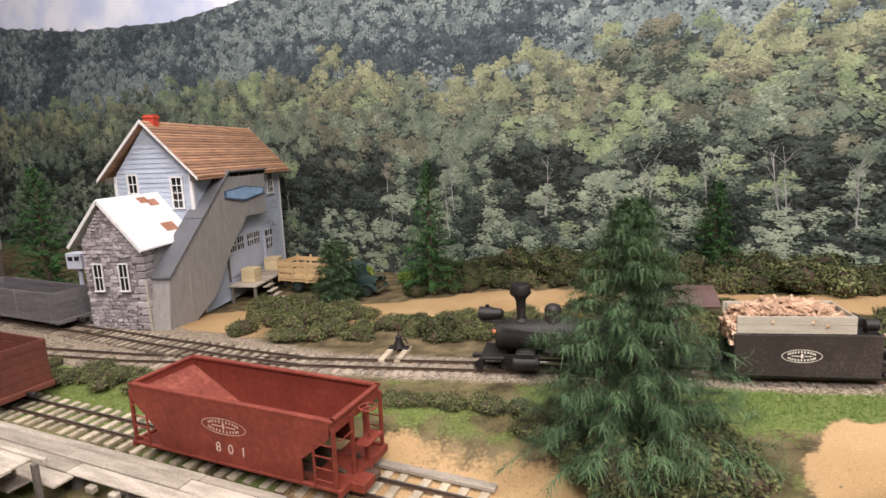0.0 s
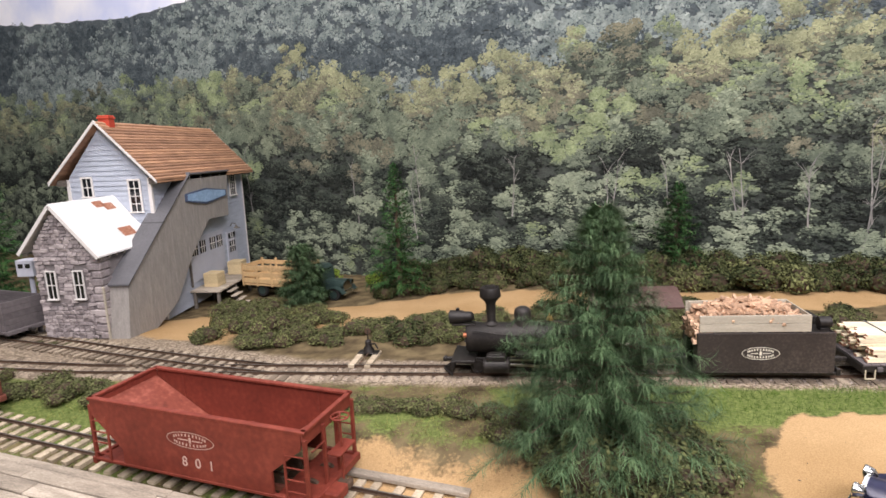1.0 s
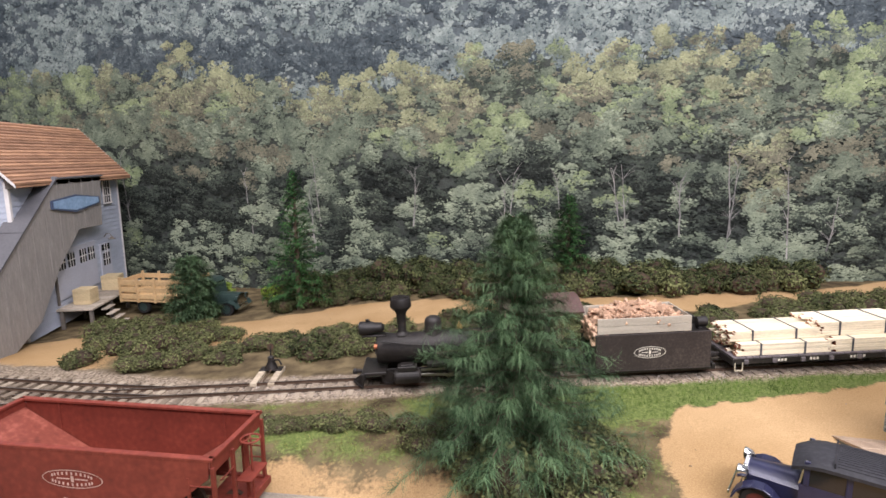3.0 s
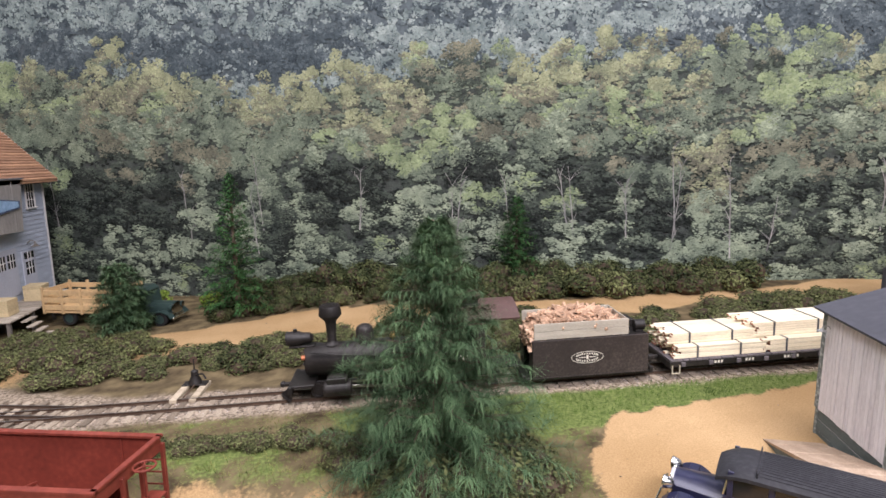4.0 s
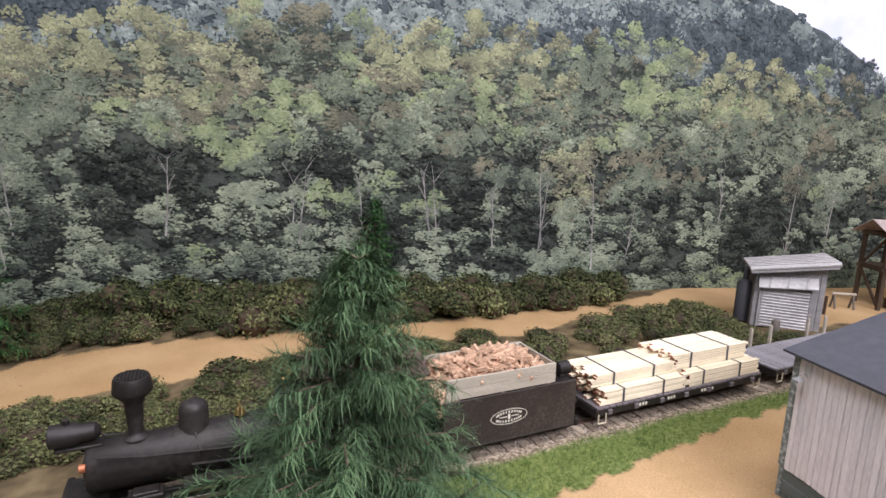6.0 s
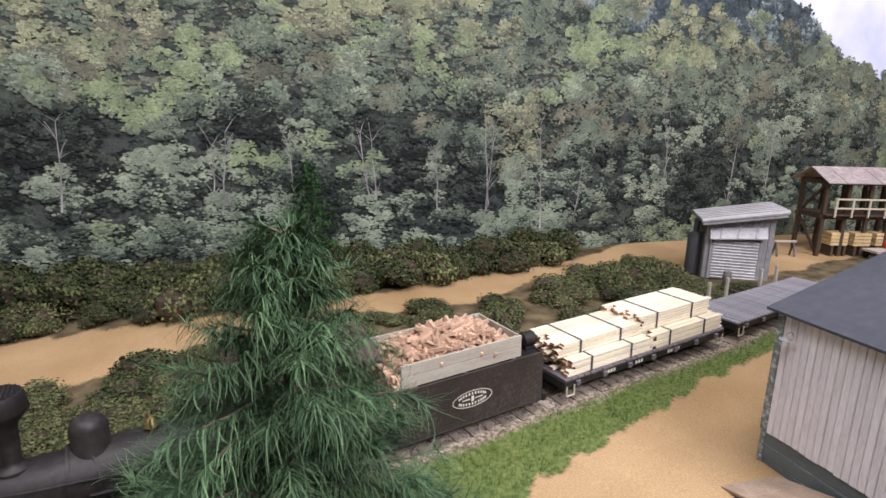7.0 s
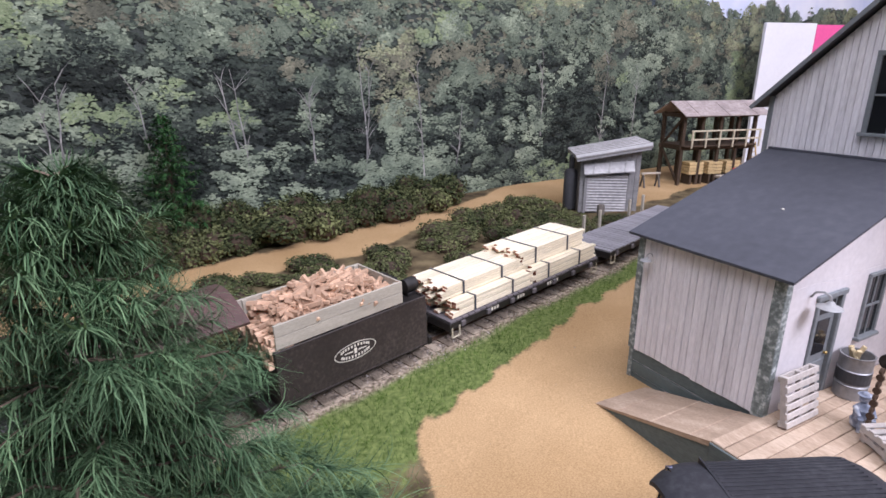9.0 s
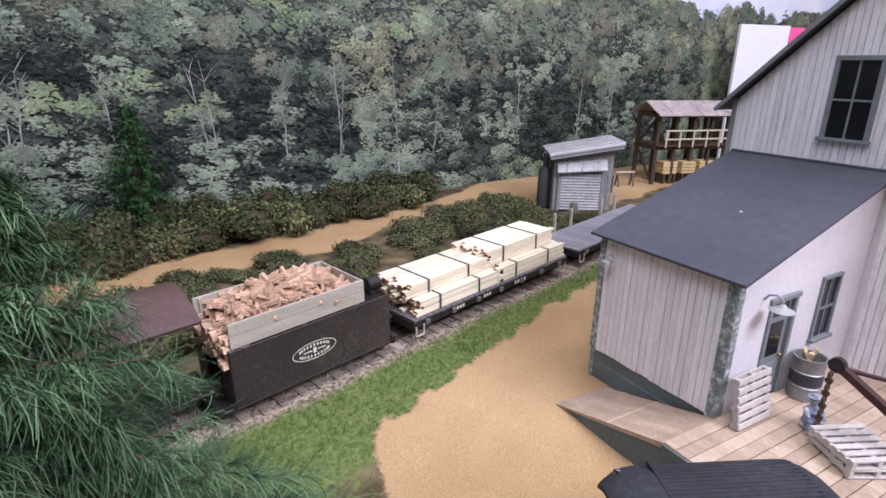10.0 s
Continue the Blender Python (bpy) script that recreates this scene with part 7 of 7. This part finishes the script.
# ---- corrugated shed, timber tower, far panel ----
def build_shed():
    turn = math.degrees(math.atan2(-3.6, 2.7))
    S = thing("tool_shed", 57.3, 46.3, 1.2, turn, "small grey shed with corrugated iron roof and door", "shed")
    # local x along the front, y away from the viewer's side
    part("wall", Mesh().prism([(0, 0), (6.2, 0), (6.2, 7.0), (0, 5.9)], "y", 0.15, 5.0), SHEDGREY, S, "dark grey board walls")
    for k in range(12):
        x = k * 0.52
        part("board", Mesh().box(x + 0.01, x + 0.5, 0.03, 0.16, 0, 5.85 + x * 0.17, 0.02), SHEDGREY, S)
    for k in range(7):
        y = 0.2 + k * 0.68
        part("side_board", Mesh().box(-0.1, 0.02, y, y + 0.66, 0, 5.85, 0.02), DARKPLANK, S)
    d = part("door", Mesh().box(0.75, 5.0, -0.14, 0.02, 0.1, 4.2, 0.02), CORRUGATED, S, "pale corrugated iron door")
    for k in range(13):
        part("ridge", Mesh().rod((0.8, -0.13, 0.28 + k * 0.31), (4.95, -0.13, 0.28 + k * 0.31), 0.09, n=6), CORRUGATED, d)
    for x in (0.45, 5.0):
        part("door_frame", Mesh().box(x, x + 0.3, -0.18, 0.02, 0, 4.4, 0.03), SHEDGREY, S)
    aw = part("awning", Mesh().add([(0.3, -0.75, 4.35), (5.5, -0.75, 4.75), (5.5, 0.05, 5.75), (0.3, 0.05, 5.35), (0.3, -0.75, 4.25), (5.5, -0.75, 4.65), (5.5, 0.05, 5.65), (0.3, 0.05, 5.25)], [(0, 1, 2, 3), (7, 6, 5, 4), (0, 4, 5, 1), (1, 5, 6, 2), (0, 3, 7, 4)]), CORRUGATED, S, "sloping iron awning")
    for k in range(3):
        part("awning_batten", Mesh().beam((1.2 + k * 1.6, -0.75, 4.48 + k * 0.12), (1.5 + k * 1.6, 0.05, 5.5 + k * 0.12), 0.14, 0.1), CORRUGATED, aw)
    part("roof_deck", Mesh().beam((-0.65, 2.4, 5.98), (6.95, 2.4, 7.38), 6.5, 0.08), DARKPLANK, S)
    for k in range(13):
        y = -0.75 + k * 0.52
        a, b = Vector((-0.7, y, 6.1)), Vector((7.0, y, 7.5))
        if k % 2 == 0:
            part("roof_ridge", Mesh().rod(a, b, 0.27, n=10), CORRUGATED, S, "pale corrugated iron ridge")
        else:
            # every second rod is darker and thinner than the ridges
            part("roof_valley", Mesh().rod(a, b, 0.24, n=8), DARKPLANK, S, "dark corrugation valley")
    part("eave_board", Mesh().beam((-0.6, -0.85, 5.85), (6.9, -0.85, 7.2), 0.12, 0.35), SHEDGREY, S)
    t = thing("water_tank", 58.2, 47.9, 1.2, 0, "dark cylindrical tank beside the shed", "tank")
    part("body", Mesh().lathe([(0, 0.6), (0.1, 0.75), (4.2, 0.75), (4.5, 0.5), (4.6, 0.3), (6.0, 0.3), (6.1, 0.1)], 18, "z"), DRUMBAND, t, smooth=True)
    k = thing("wooden_keg", 57.2, 43.6, 1.25, 0, "small dark wooden keg before the shed door", "keg")
    part("body", Mesh().lathe([(0, 0.32), (0.4, 0.42), (0.9, 0.42), (1.25, 0.34), (1.27, 0.05)], 16, "z"), DARKPLANK, k, smooth=True)


build_shed()


def build_tower():
    turn = math.degrees(math.atan2(-0.56, 0.83))
    W = thing("timber_sorting_shed", 79.0, 43.3, 1.6, turn, "dark timber framed two-storey sorting shed with rusty tin roof", "timber shed")
    for x in (0, 2.8, 5.6, 8.4, 11.0):
        for y in (0, 4.2):
            part("post", Mesh().box(x - 0.22, x + 0.22, y - 0.22, y + 0.22, -0.3, 9.2, 0.03), TIMBER, W)
    for z in (4.7, 8.9):
        for y in (0, 4.2):
            part("beam", Mesh().box(-0.4, 11.4, y - 0.18, y + 0.18, z - 0.25, z + 0.25, 0.03), TIMBER, W)
        for x in (0, 11):
            part("beam", Mesh().box(x - 0.18, x + 0.18, 0, 4.2, z - 0.25, z + 0.25, 0.03), TIMBER, W)
    part("brace", Mesh().beam((0, 0, 0), (0, 4.2, 4.5), 0.25, 0.25), TIMBER, W)
    part("brace", Mesh().beam((0, 0, 9), (0, 4.2, 4.8), 0.25, 0.25), TIMBER, W)
    for k in range(14):
        part("floor_board", Mesh().box(k * 0.8 - 0.2, k * 0.8 + 0.55, -0.9, 4.4, 4.95, 5.12, 0.02), TIMBER, W)
    for z in (5.9, 7.0):
        part("hand_rail", Mesh().box(0.6, 11.4, -0.95, -0.8, z - 0.1, z + 0.1, 0.02), RAILPALE, W, "pale wooden rail")
    for k in range(6):
        part("rail_post", Mesh().box(0.7 + k * 2.1, 0.9 + k * 2.1, -1.0, -0.8, 4.8, 7.1, 0.02), RAILPALE, W)
    for s in (0, 1):
        y0, y1 = (2.1, -1.3) if s == 0 else (2.1, 5.5)
        for k in range(6):
            x = -0.9 + k * 2.2
            part("roof_sheet", Mesh().add([(x, y0, 10.7), (x + 2.15, y0, 10.7), (x + 2.15, y1, 9.0 + 0.05 * (k % 2)), (x, y1, 9.0 + 0.05 * (k % 2)), (x, y0, 10.6), (x + 2.15, y0, 10.6), (x + 2.15, y1, 8.9), (x, y1, 8.9)], [(0, 1, 2, 3), (7, 6, 5, 4), (0, 4, 5, 1), (2, 6, 7, 3), (0, 3, 7, 4), (1, 5, 6, 2)]), TINPINK, W, "dusty rusty tin sheet")
    for i, (x, y) in enumerate(((2.6, 0.6), (5.4, 0.4), (8.4, 0.6))):
        px, py = W.matrix_world.translation.x / CM, W.matrix_world.translation.y / CM
        c, s = math.cos(radians(turn)), math.sin(radians(turn))
        b = thing("lumber_stack", px + x * c - y * s, py + x * s + y * c, 1.6, turn, "stack of yellow new boards under the sorting shed", "lumber", "yellow lumber stacks")
        for j in range(4):
            for k in range(4):
                part("board", Mesh().box(-1.1, 1.1, -0.8 + k * 0.42, -0.42 + k * 0.42, 1.2 + j * 0.42, 1.55 + j * 0.42, 0.02), YELLOWWOOD, b)
        for e in (-0.8, 0.8):
            part("bearer", Mesh().box(e - 0.15, e + 0.15, -0.9, 0.9, -0.1, 1.2, 0.02), TIMBER, b)


build_tower()
for i, (x, y) in enumerate(((60.6, 42.6), (64.9, 42.2), (69.6, 41.7))):
    p = thing("fence_post", x, y + 3.2, 1.35, 0, "dark leaning wooden post beside the track", "post", "posts beside the track")
    part("post", Mesh().beam((0, 0, -0.3), (0.1, 0, 2.3), 0.28, 0.28, 0.04), TIMBER, p)
ht = thing("timber_cart", 83.6, 37.6, 1.6, -30, "low grey timber cart with red load beside the sorting shed", "cart")
part("bed", Mesh().box(-2.2, 2.2, -1.1, 1.1, 0.9, 1.2, 0.04), PLANK, ht)
part("load", Mesh().box(0.4, 2.0, -0.9, 0.9, 1.2, 2.1, 0.15), TOYRED, ht, "bright red load")
wheel_set(ht, [(-1.5, -1.1), (-1.5, 1.1), (1.5, -1.1), (1.5, 1.1)], 0.5, 0.25, TIMBER)
def build_trestle():
    W = thing("wooden_trestle", 75.2, 45.5, 1.55, -35, "small grey wooden trestle beside the tool shed", "trestle")
    part("top_beam", Mesh().box(-1.4, 1.4, -0.15, 0.15, 1.6, 1.85, 0.04), PLANK, W)
    for x in (-1.1, 1.1):
        for y in (-0.5, 0.5):
            part("leg", Mesh().beam((x, y, -0.1), (x, 0, 1.65), 0.2, 0.2, 0.03), DARKPLANK, W)
    L = thing("wooden_ladder", 89.6, 37.2, 1.5, -34, "yellow wooden ladder leaning on the sorting shed", "ladder")
    for x in (-0.4, 0.4):
        part("stile", Mesh().beam((x, -1.2, 0), (x, 0.2, 5.2), 0.14, 0.2, 0.02), YELLOWWOOD, L)
    for k in range(7):
        f = (k + 0.7) / 7.6
        part("rung", Mesh().beam((-0.4, -1.2 + 1.4 * f, 5.2 * f), (0.4, -1.2 + 1.4 * f, 5.2 * f), 0.1, 0.1), YELLOWWOOD, L)


build_trestle()
fp = thing("display_panel", 104.4, 41.4, -8, -38, "plain white display panel with pink corner behind the layout", "panel")
part("board", Mesh().box(0, 9.0, 0, 0.6, 0, 31.2, 0.05), PANELWHITE, fp)
part("board", Mesh().box(9.1, 20.0, 0.05, 0.6, 0, 31.0, 0.05), PANELPINK, fp, "bright pink board")

# ---- plants ----
def strip(m, pts, w):
    """A thin leaf strip along points, widest in the middle."""
    o, n = len(m.v), len(pts)
    side = (pts[-1] - pts[0]).cross(Vector((0.3, 0.2, 1)))
    side = side.normalized() if side.length > 1e-6 else Vector((1, 0, 0))
    for i, p in enumerate(pts):
        f = i / (n - 1)
        ww = w * (1.0 - 0.75 * f)
        m.v += [tuple(p - side * ww), tuple(p + side * ww)]
    for i in range(n - 1):
        m.f.append((o + 2 * i, o + 2 * i + 1, o + 2 * i + 3, o + 2 * i + 2))
        m.s.append(0)


def conifer(label, x, y, z, high, radius, seed, material, branches, sprigs, sprig_len, droop, wide, start=0.06, power=0.8):
    r = random.Random(seed)
    T = thing("conifer_tree", x, y, z, r.uniform(0, 360), label, "tree", "conifers")
    part("trunk", Mesh().lathe([(-0.5, high * 0.022), (high * 0.3, high * 0.017), (high * 0.7, high * 0.009), (high * 0.99, 0.02)], 10, "z"), BARK, T, "grey-brown tapered trunk", smooth=True)
    limb, m = Mesh(), Mesh()
    for b in range(branches):
        f = start + (1 - start) * (b + r.random()) / branches
        L = radius * (1 - f) ** power * r.uniform(0.62, 1.15) + 0.25
        q = b * 2.4 + r.uniform(-0.4, 0.4)
        d = Vector((math.cos(q), math.sin(q), 0))
        rise = r.uniform(0.0, 0.35) + 0.5 * f
        pts = []
        for i in range(6):
            t = i / 5
            pts.append(Vector((0, 0, f * high)) + d * (L * t) + Vector((0, 0, L * (rise * t - droop * t * t))) + Vector((r.uniform(-1, 1), r.uniform(-1, 1), r.uniform(-1, 1))) * 0.06 * L)
        for p0, p1 in zip(pts[:4], pts[1:5]):
            limb.rod(p0, p1, 0.035, 0.025, n=4, caps=False)
        k = int(sprigs * (0.35 + 0.65 * L / radius))
        for i in range(k):
            t = r.uniform(0.12, 1.0)
            j = min(4, int(t * 5))
            p = pts[j].lerp(pts[j + 1], t * 5 - j)
            u = (d * r.uniform(0.3, 1.0) + Vector((-d.y, d.x, 0)) * r.uniform(-0.9, 0.9) + Vector((0, 0, r.uniform(-0.45, 0.4)))).normalized()
            ln = sprig_len * r.uniform(0.5, 1.25) * (0.55 + 0.45 * (1 - f))
            curl = Matrix.Rotation(r.uniform(0.1, 0.55), 3, Vector((r.gauss(0, 1), r.gauss(0, 1), r.gauss(0, 0.6))).normalized())
            line = [p]
            for _ in range(4):
                line.append(line[-1] + u * ln * 0.25)
                u = curl @ u
                u.z -= 0.08
            strip(m, line, wide * r.uniform(0.7, 1.3))
    part("branchwork", limb, BARK, T, kind="stuff", mend=False)
    part("crown", m, material, T, "loose needle sprays with gaps between the branches", kind="stuff", mend=False)
    return T


conifer("tall blue-green conifer with drooping wispy branches", 6.2, 29.6, height(6.2, 29.6) - 0.1, 14.6, 7.0, 1, LEAF_NEEDLE, 270, 330, 1.3, 0.22, 0.0165, power=0.86)
conifer("slender deep green conifer before the backdrop woods", -11.7, 73.6, height(-11.7, 73.6), 18.2, 4.6, 2, LEAF_CEDAR, 160, 80, 0.9, 0.22, 0.055, power=0.9)
conifer("deep green conifer before the backdrop woods", 24.6, 70.8, height(24.6, 70.8) - 0.3, 12.3, 4.2, 3, LEAF_CEDAR, 140, 80, 0.9, 0.22, 0.055, power=0.75)
conifer("small blue-green conifer beside the parked truck", -24.6, 71.4, height(-24.6, 71.4), 8.2, 3.7, 4, LEAF_NEEDLE, 150, 130, 1.2, 0.3, 0.04, power=0.42)
conifer("dark green conifer near the stone house", -70.5, 73.0, height(-70.5, 73), 20.0, 6.0, 5, LEAF_CEDAR, 150, 80, 1.0, 0.22, 0.07, power=0.75)


def shrub_kind(label, seed, material, leaves, leaf_size, flat):
    """One shrub of unit width: an uneven dome of small leaves over twigs."""
    r = random.Random(seed)
    T = thing("shrub", 0, 0, -60, 0, label, "shrub", "shrubs")
    lumps = []
    B = 2.2
    for k in range(9):
        q, d = r.uniform(0, 6.28), r.uniform(0, 0.62)
        lumps.append((Vector((math.cos(q) * d, math.sin(q) * d, flat * r.uniform(0.25, 0.75))) * B, r.uniform(0.26, 0.46) * B))
    core = Mesh()
    for c, rad in lumps:
        core.lathe([(c.z - rad * 0.75, rad * 0.3), (c.z - rad * 0.3, rad * 0.7), (c.z + rad * 0.2, rad * 0.68), (c.z + rad * 0.6, rad * 0.25)], 9, "z", (c.x, c.y, 0))
    part("inner_growth", core, TIMBER, T, mend=False, smooth=True)
    m = Mesh()
    for i in range(leaves):
        c, rad = r.choice(lumps)
        v = Vector((r.gauss(0, 1), r.gauss(0, 1), r.gauss(0.35, 0.9))).normalized()
        p = c + Vector((v.x, v.y, v.z * 0.85)) * rad * r.uniform(0.72, 1.12)
        if p.z < 0.0:
            p.z = r.uniform(0, 0.2)
        n = (v + Vector((r.gauss(0, 0.6), r.gauss(0, 0.6), r.gauss(0.3, 0.5)))).normalized()
        a = n.orthogonal().normalized()
        a = (Matrix.Rotation(r.uniform(0, 6.28), 3, n) @ a) * leaf_size * B * r.uniform(0.6, 1.35)
        b = n.cross(a) * 0.55
        o = len(m.v)
        m.v += [tuple(p - a), tuple(p + b), tuple(p + a), tuple(p - b)]
        m.f.append((o, o + 1, o + 2, o + 3))
        m.s.append(0)
    part("leaves", m, material, T, "small matt leaves", kind="stuff", mend=False)
    return T


KINDS = {
    "dark": [shrub_kind("rounded dark green hedge shrub at the foot of the woods", 40 + k, LEAF_SHRUB_DARK, 3000, 0.046, 0.75) for k in range(3)],
    "olive": [shrub_kind("low spreading olive green shrub beside the track", 50 + k, LEAF_SHRUB, 3000, 0.044, 0.5) for k in range(3)],
    "lime": [shrub_kind("bright lime green bush before the woods", 60, LEAF_LIME, 1300, 0.07, 0.9)],
}
USED = set()


def plant(kind, x, y, size, tall=1.0, sink=0.15):
    k = rng.choice(KINDS[kind])
    m = M(x, y, height(x, y) - sink, rng.uniform(-6, 6), rng.uniform(-6, 6), rng.uniform(0, 360))
    if k.name not in USED:
        USED.add(k.name)
        k.matrix_world = m
    else:
        copy_thing(k, m @ Matrix.Diagonal((size / 2.2, size / 2.2, size / 2.2 * tall, 1)))


# dark hedge between the road and the backdrop
for row in range(4):
    x = -34.0
    while x < 80:
        far = path_band(x)[1]
        back = (BC - BN[0] * x) / BN[1]
        y = far + 1.1 + row * 3.0 + rng.uniform(-0.7, 0.7)
        if y < back - 1.2 and not (x < -14 and y < 81) and not (54 < x and y > back - 2.5):
            plant("dark" if rng.random() < 0.7 else "olive", x + rng.uniform(-0.6, 0.6), y, rng.uniform(2.9, 5.2), rng.uniform(0.65, 1.15))
        x += rng.uniform(2.9, 4.2)
for x, y, s in ((-17, 82, 2.6), (-2, 80, 2.2), (-24, 84, 2.4)):
    plant("lime", x, y, s)
# olive scrub between the line and the road
x = -33.0
while x < 56:
    near = path_band(x)[0]
    s0, d0 = main_of(x, 50)
    base = main_line(s0, 46.2)[1]
    y = base + 0.8
    while y < near - 1.0:
        open_patch = (-19 < x < 2 and y < base + 3.5) or (x < -24 and y < 53) or (x < -27 and y > 57)
        if not open_patch and rng.random() < (0.85 if x < 12 else 0.62):
            plant("olive" if rng.random() < 0.75 else "dark", x + rng.uniform(-0.9, 0.9), y + rng.uniform(-0.6, 0.6), rng.uniform(2.0, 3.4), rng.uniform(0.5, 0.85))
        y += rng.uniform(2.3, 3.2)
    x += rng.uniform(2.1, 3.0)
for x, y, s in ((50.5, 48.6, 3.4), (53.0, 50.5, 3.2), (47.5, 50.3, 2.6), (55.2, 52.5, 2.5), (-27.5, 58.5, 3.0), (-24.5, 56.5, 3.2), (-21.0, 57.5, 3.0), (-30.5, 60.5, 2.4), (-18.0, 60.0, 2.6), (-25.0, 62.5, 2.8), (-33.2, 67.6, 3.2), (-30.3, 68.2, 3.0), (-27.8, 66.4, 2.9), (-31.2, 64.6, 3.3), (-28.0, 63.2, 3.0), (-33.6, 70.4, 2.6), (-22.0, 65.6, 2.5)):
    plant("olive", x, y, s, 0.95)
# scrub along the near side of the line and round the tall conifer
for x, y, s, t in ((-6.5, 36.6, 1.5, 0.7), (-4.2, 35.8, 1.6, 0.7), (-2.0, 36.1, 1.5, 0.7), (-8.6, 37.0, 1.4, 0.7), (-10.8, 37.4, 1.5, 0.7), (0.2, 35.2, 1.7, 0.75), (2.4, 34.4, 1.8, 0.8), (1.2, 32.8, 1.6, 0.8), (4.0, 32.6, 1.9, 0.9),
                   (6.2, 33.6, 1.7, 0.9), (8.6, 33.4, 1.8, 1.0), (10.4, 32.0, 1.9, 1.1), (9.2, 29.6, 2.9, 1.1), (7.2, 27.2, 3.1, 1.1), (4.6, 28.4, 2.3, 1.0), (11.2, 30.4, 2.3, 1.0), (8.4, 25.6, 2.4, 0.9), (10.2, 27.2, 2.4, 0.9), (6.0, 25.6, 2.0, 0.8), (12.2, 33.2, 1.2, 0.8), (3.2, 30.6, 1.5, 0.8)):
    plant("olive", x, y, s * 1.3, t)
for k in range(13):
    plant("olive", -46 + k * 1.75 + rng.uniform(-.4, .4), 43.0 - k * 0.28 + rng.uniform(-1.0, 1.0), rng.uniform(1.8, 2.7), 0.75)
for x, y in ((-47, 52.6), (-45, 52.4), (-43.4, 53.4), (-49, 53.0)):
    plant("olive", x, y + 1.0, 1.0, 0.5)


def build_grass():
    """Static grass: single blades in the green strips."""
    r = random.Random(77)
    green, dry = Mesh(), Mesh()
    n = 0
    while n < 36000:
        x, y = r.uniform(-46, 58), r.uniform(24, 44)
        d, g, b = cover(x, y)
        n += 1
        if r.random() > g - d:
            continue
        m = green if x > 9 or r.random() < 0.4 else dry
        for _ in range(3):
            px, py = x + r.uniform(-.15, .15), y + r.uniform(-.15, .15)
            z = height(px, py) - 0.15
            h, a = r.uniform(0.2, 0.48), r.uniform(0, 6.28)
            p = Vector((px, py, z))
            u = Vector((math.cos(a), math.sin(a), 0))
            w = u.orthogonal().normalized() * 0.013
            lean = Vector((r.uniform(-.22, .22), r.uniform(-.22, .22), 0))
            o = len(m.v)
            m.v += [tuple(p - w), tuple(p + w), tuple(p + lean + Vector((0, 0, h)))]
            m.f.append((o, o + 1, o + 2))
            m.s.append(0)
    tagged(part("grass", green, GRASS, None, mend=False), "short bright green grass along the track and clearing", "grass", kind="stuff")
    tagged(part("grass", dry, GRASS_DRY, None, mend=False), "sparse yellow-green dry grass near the spur", "grass", kind="stuff")


build_grass()

# small loose stones on the road and the clearing
r_ = random.Random(88)
m = Mesh()
for i in range(900):
    x, y = r_.uniform(-40, 70), r_.uniform(20, 72)
    d, g, b = cover(x, y)
    if d < 0.6:
        continue
    e = r_.choice((0.03, 0.04, 0.05, 0.09))
    z = height(x, y) - 0.1
    q = [Vector((r_.gauss(0, 1), r_.gauss(0, 1), r_.gauss(0, 1))).normalized() * e for _ in range(4)]
    o = len(m.v)
    m.v += [(x + p.x, y + p.y, z + p.z) for p in q]
    m.f += [(o, o + 1, o + 2), (o, o + 3, o + 1), (o, o + 2, o + 3), (o + 1, o + 3, o + 2)]
    m.s += [0] * 4
tagged(part("pebbles", m, TIE_PALE, None, mend=False), "scattered small brown pebbles on the tan dirt", "pebbles", kind="stuff")
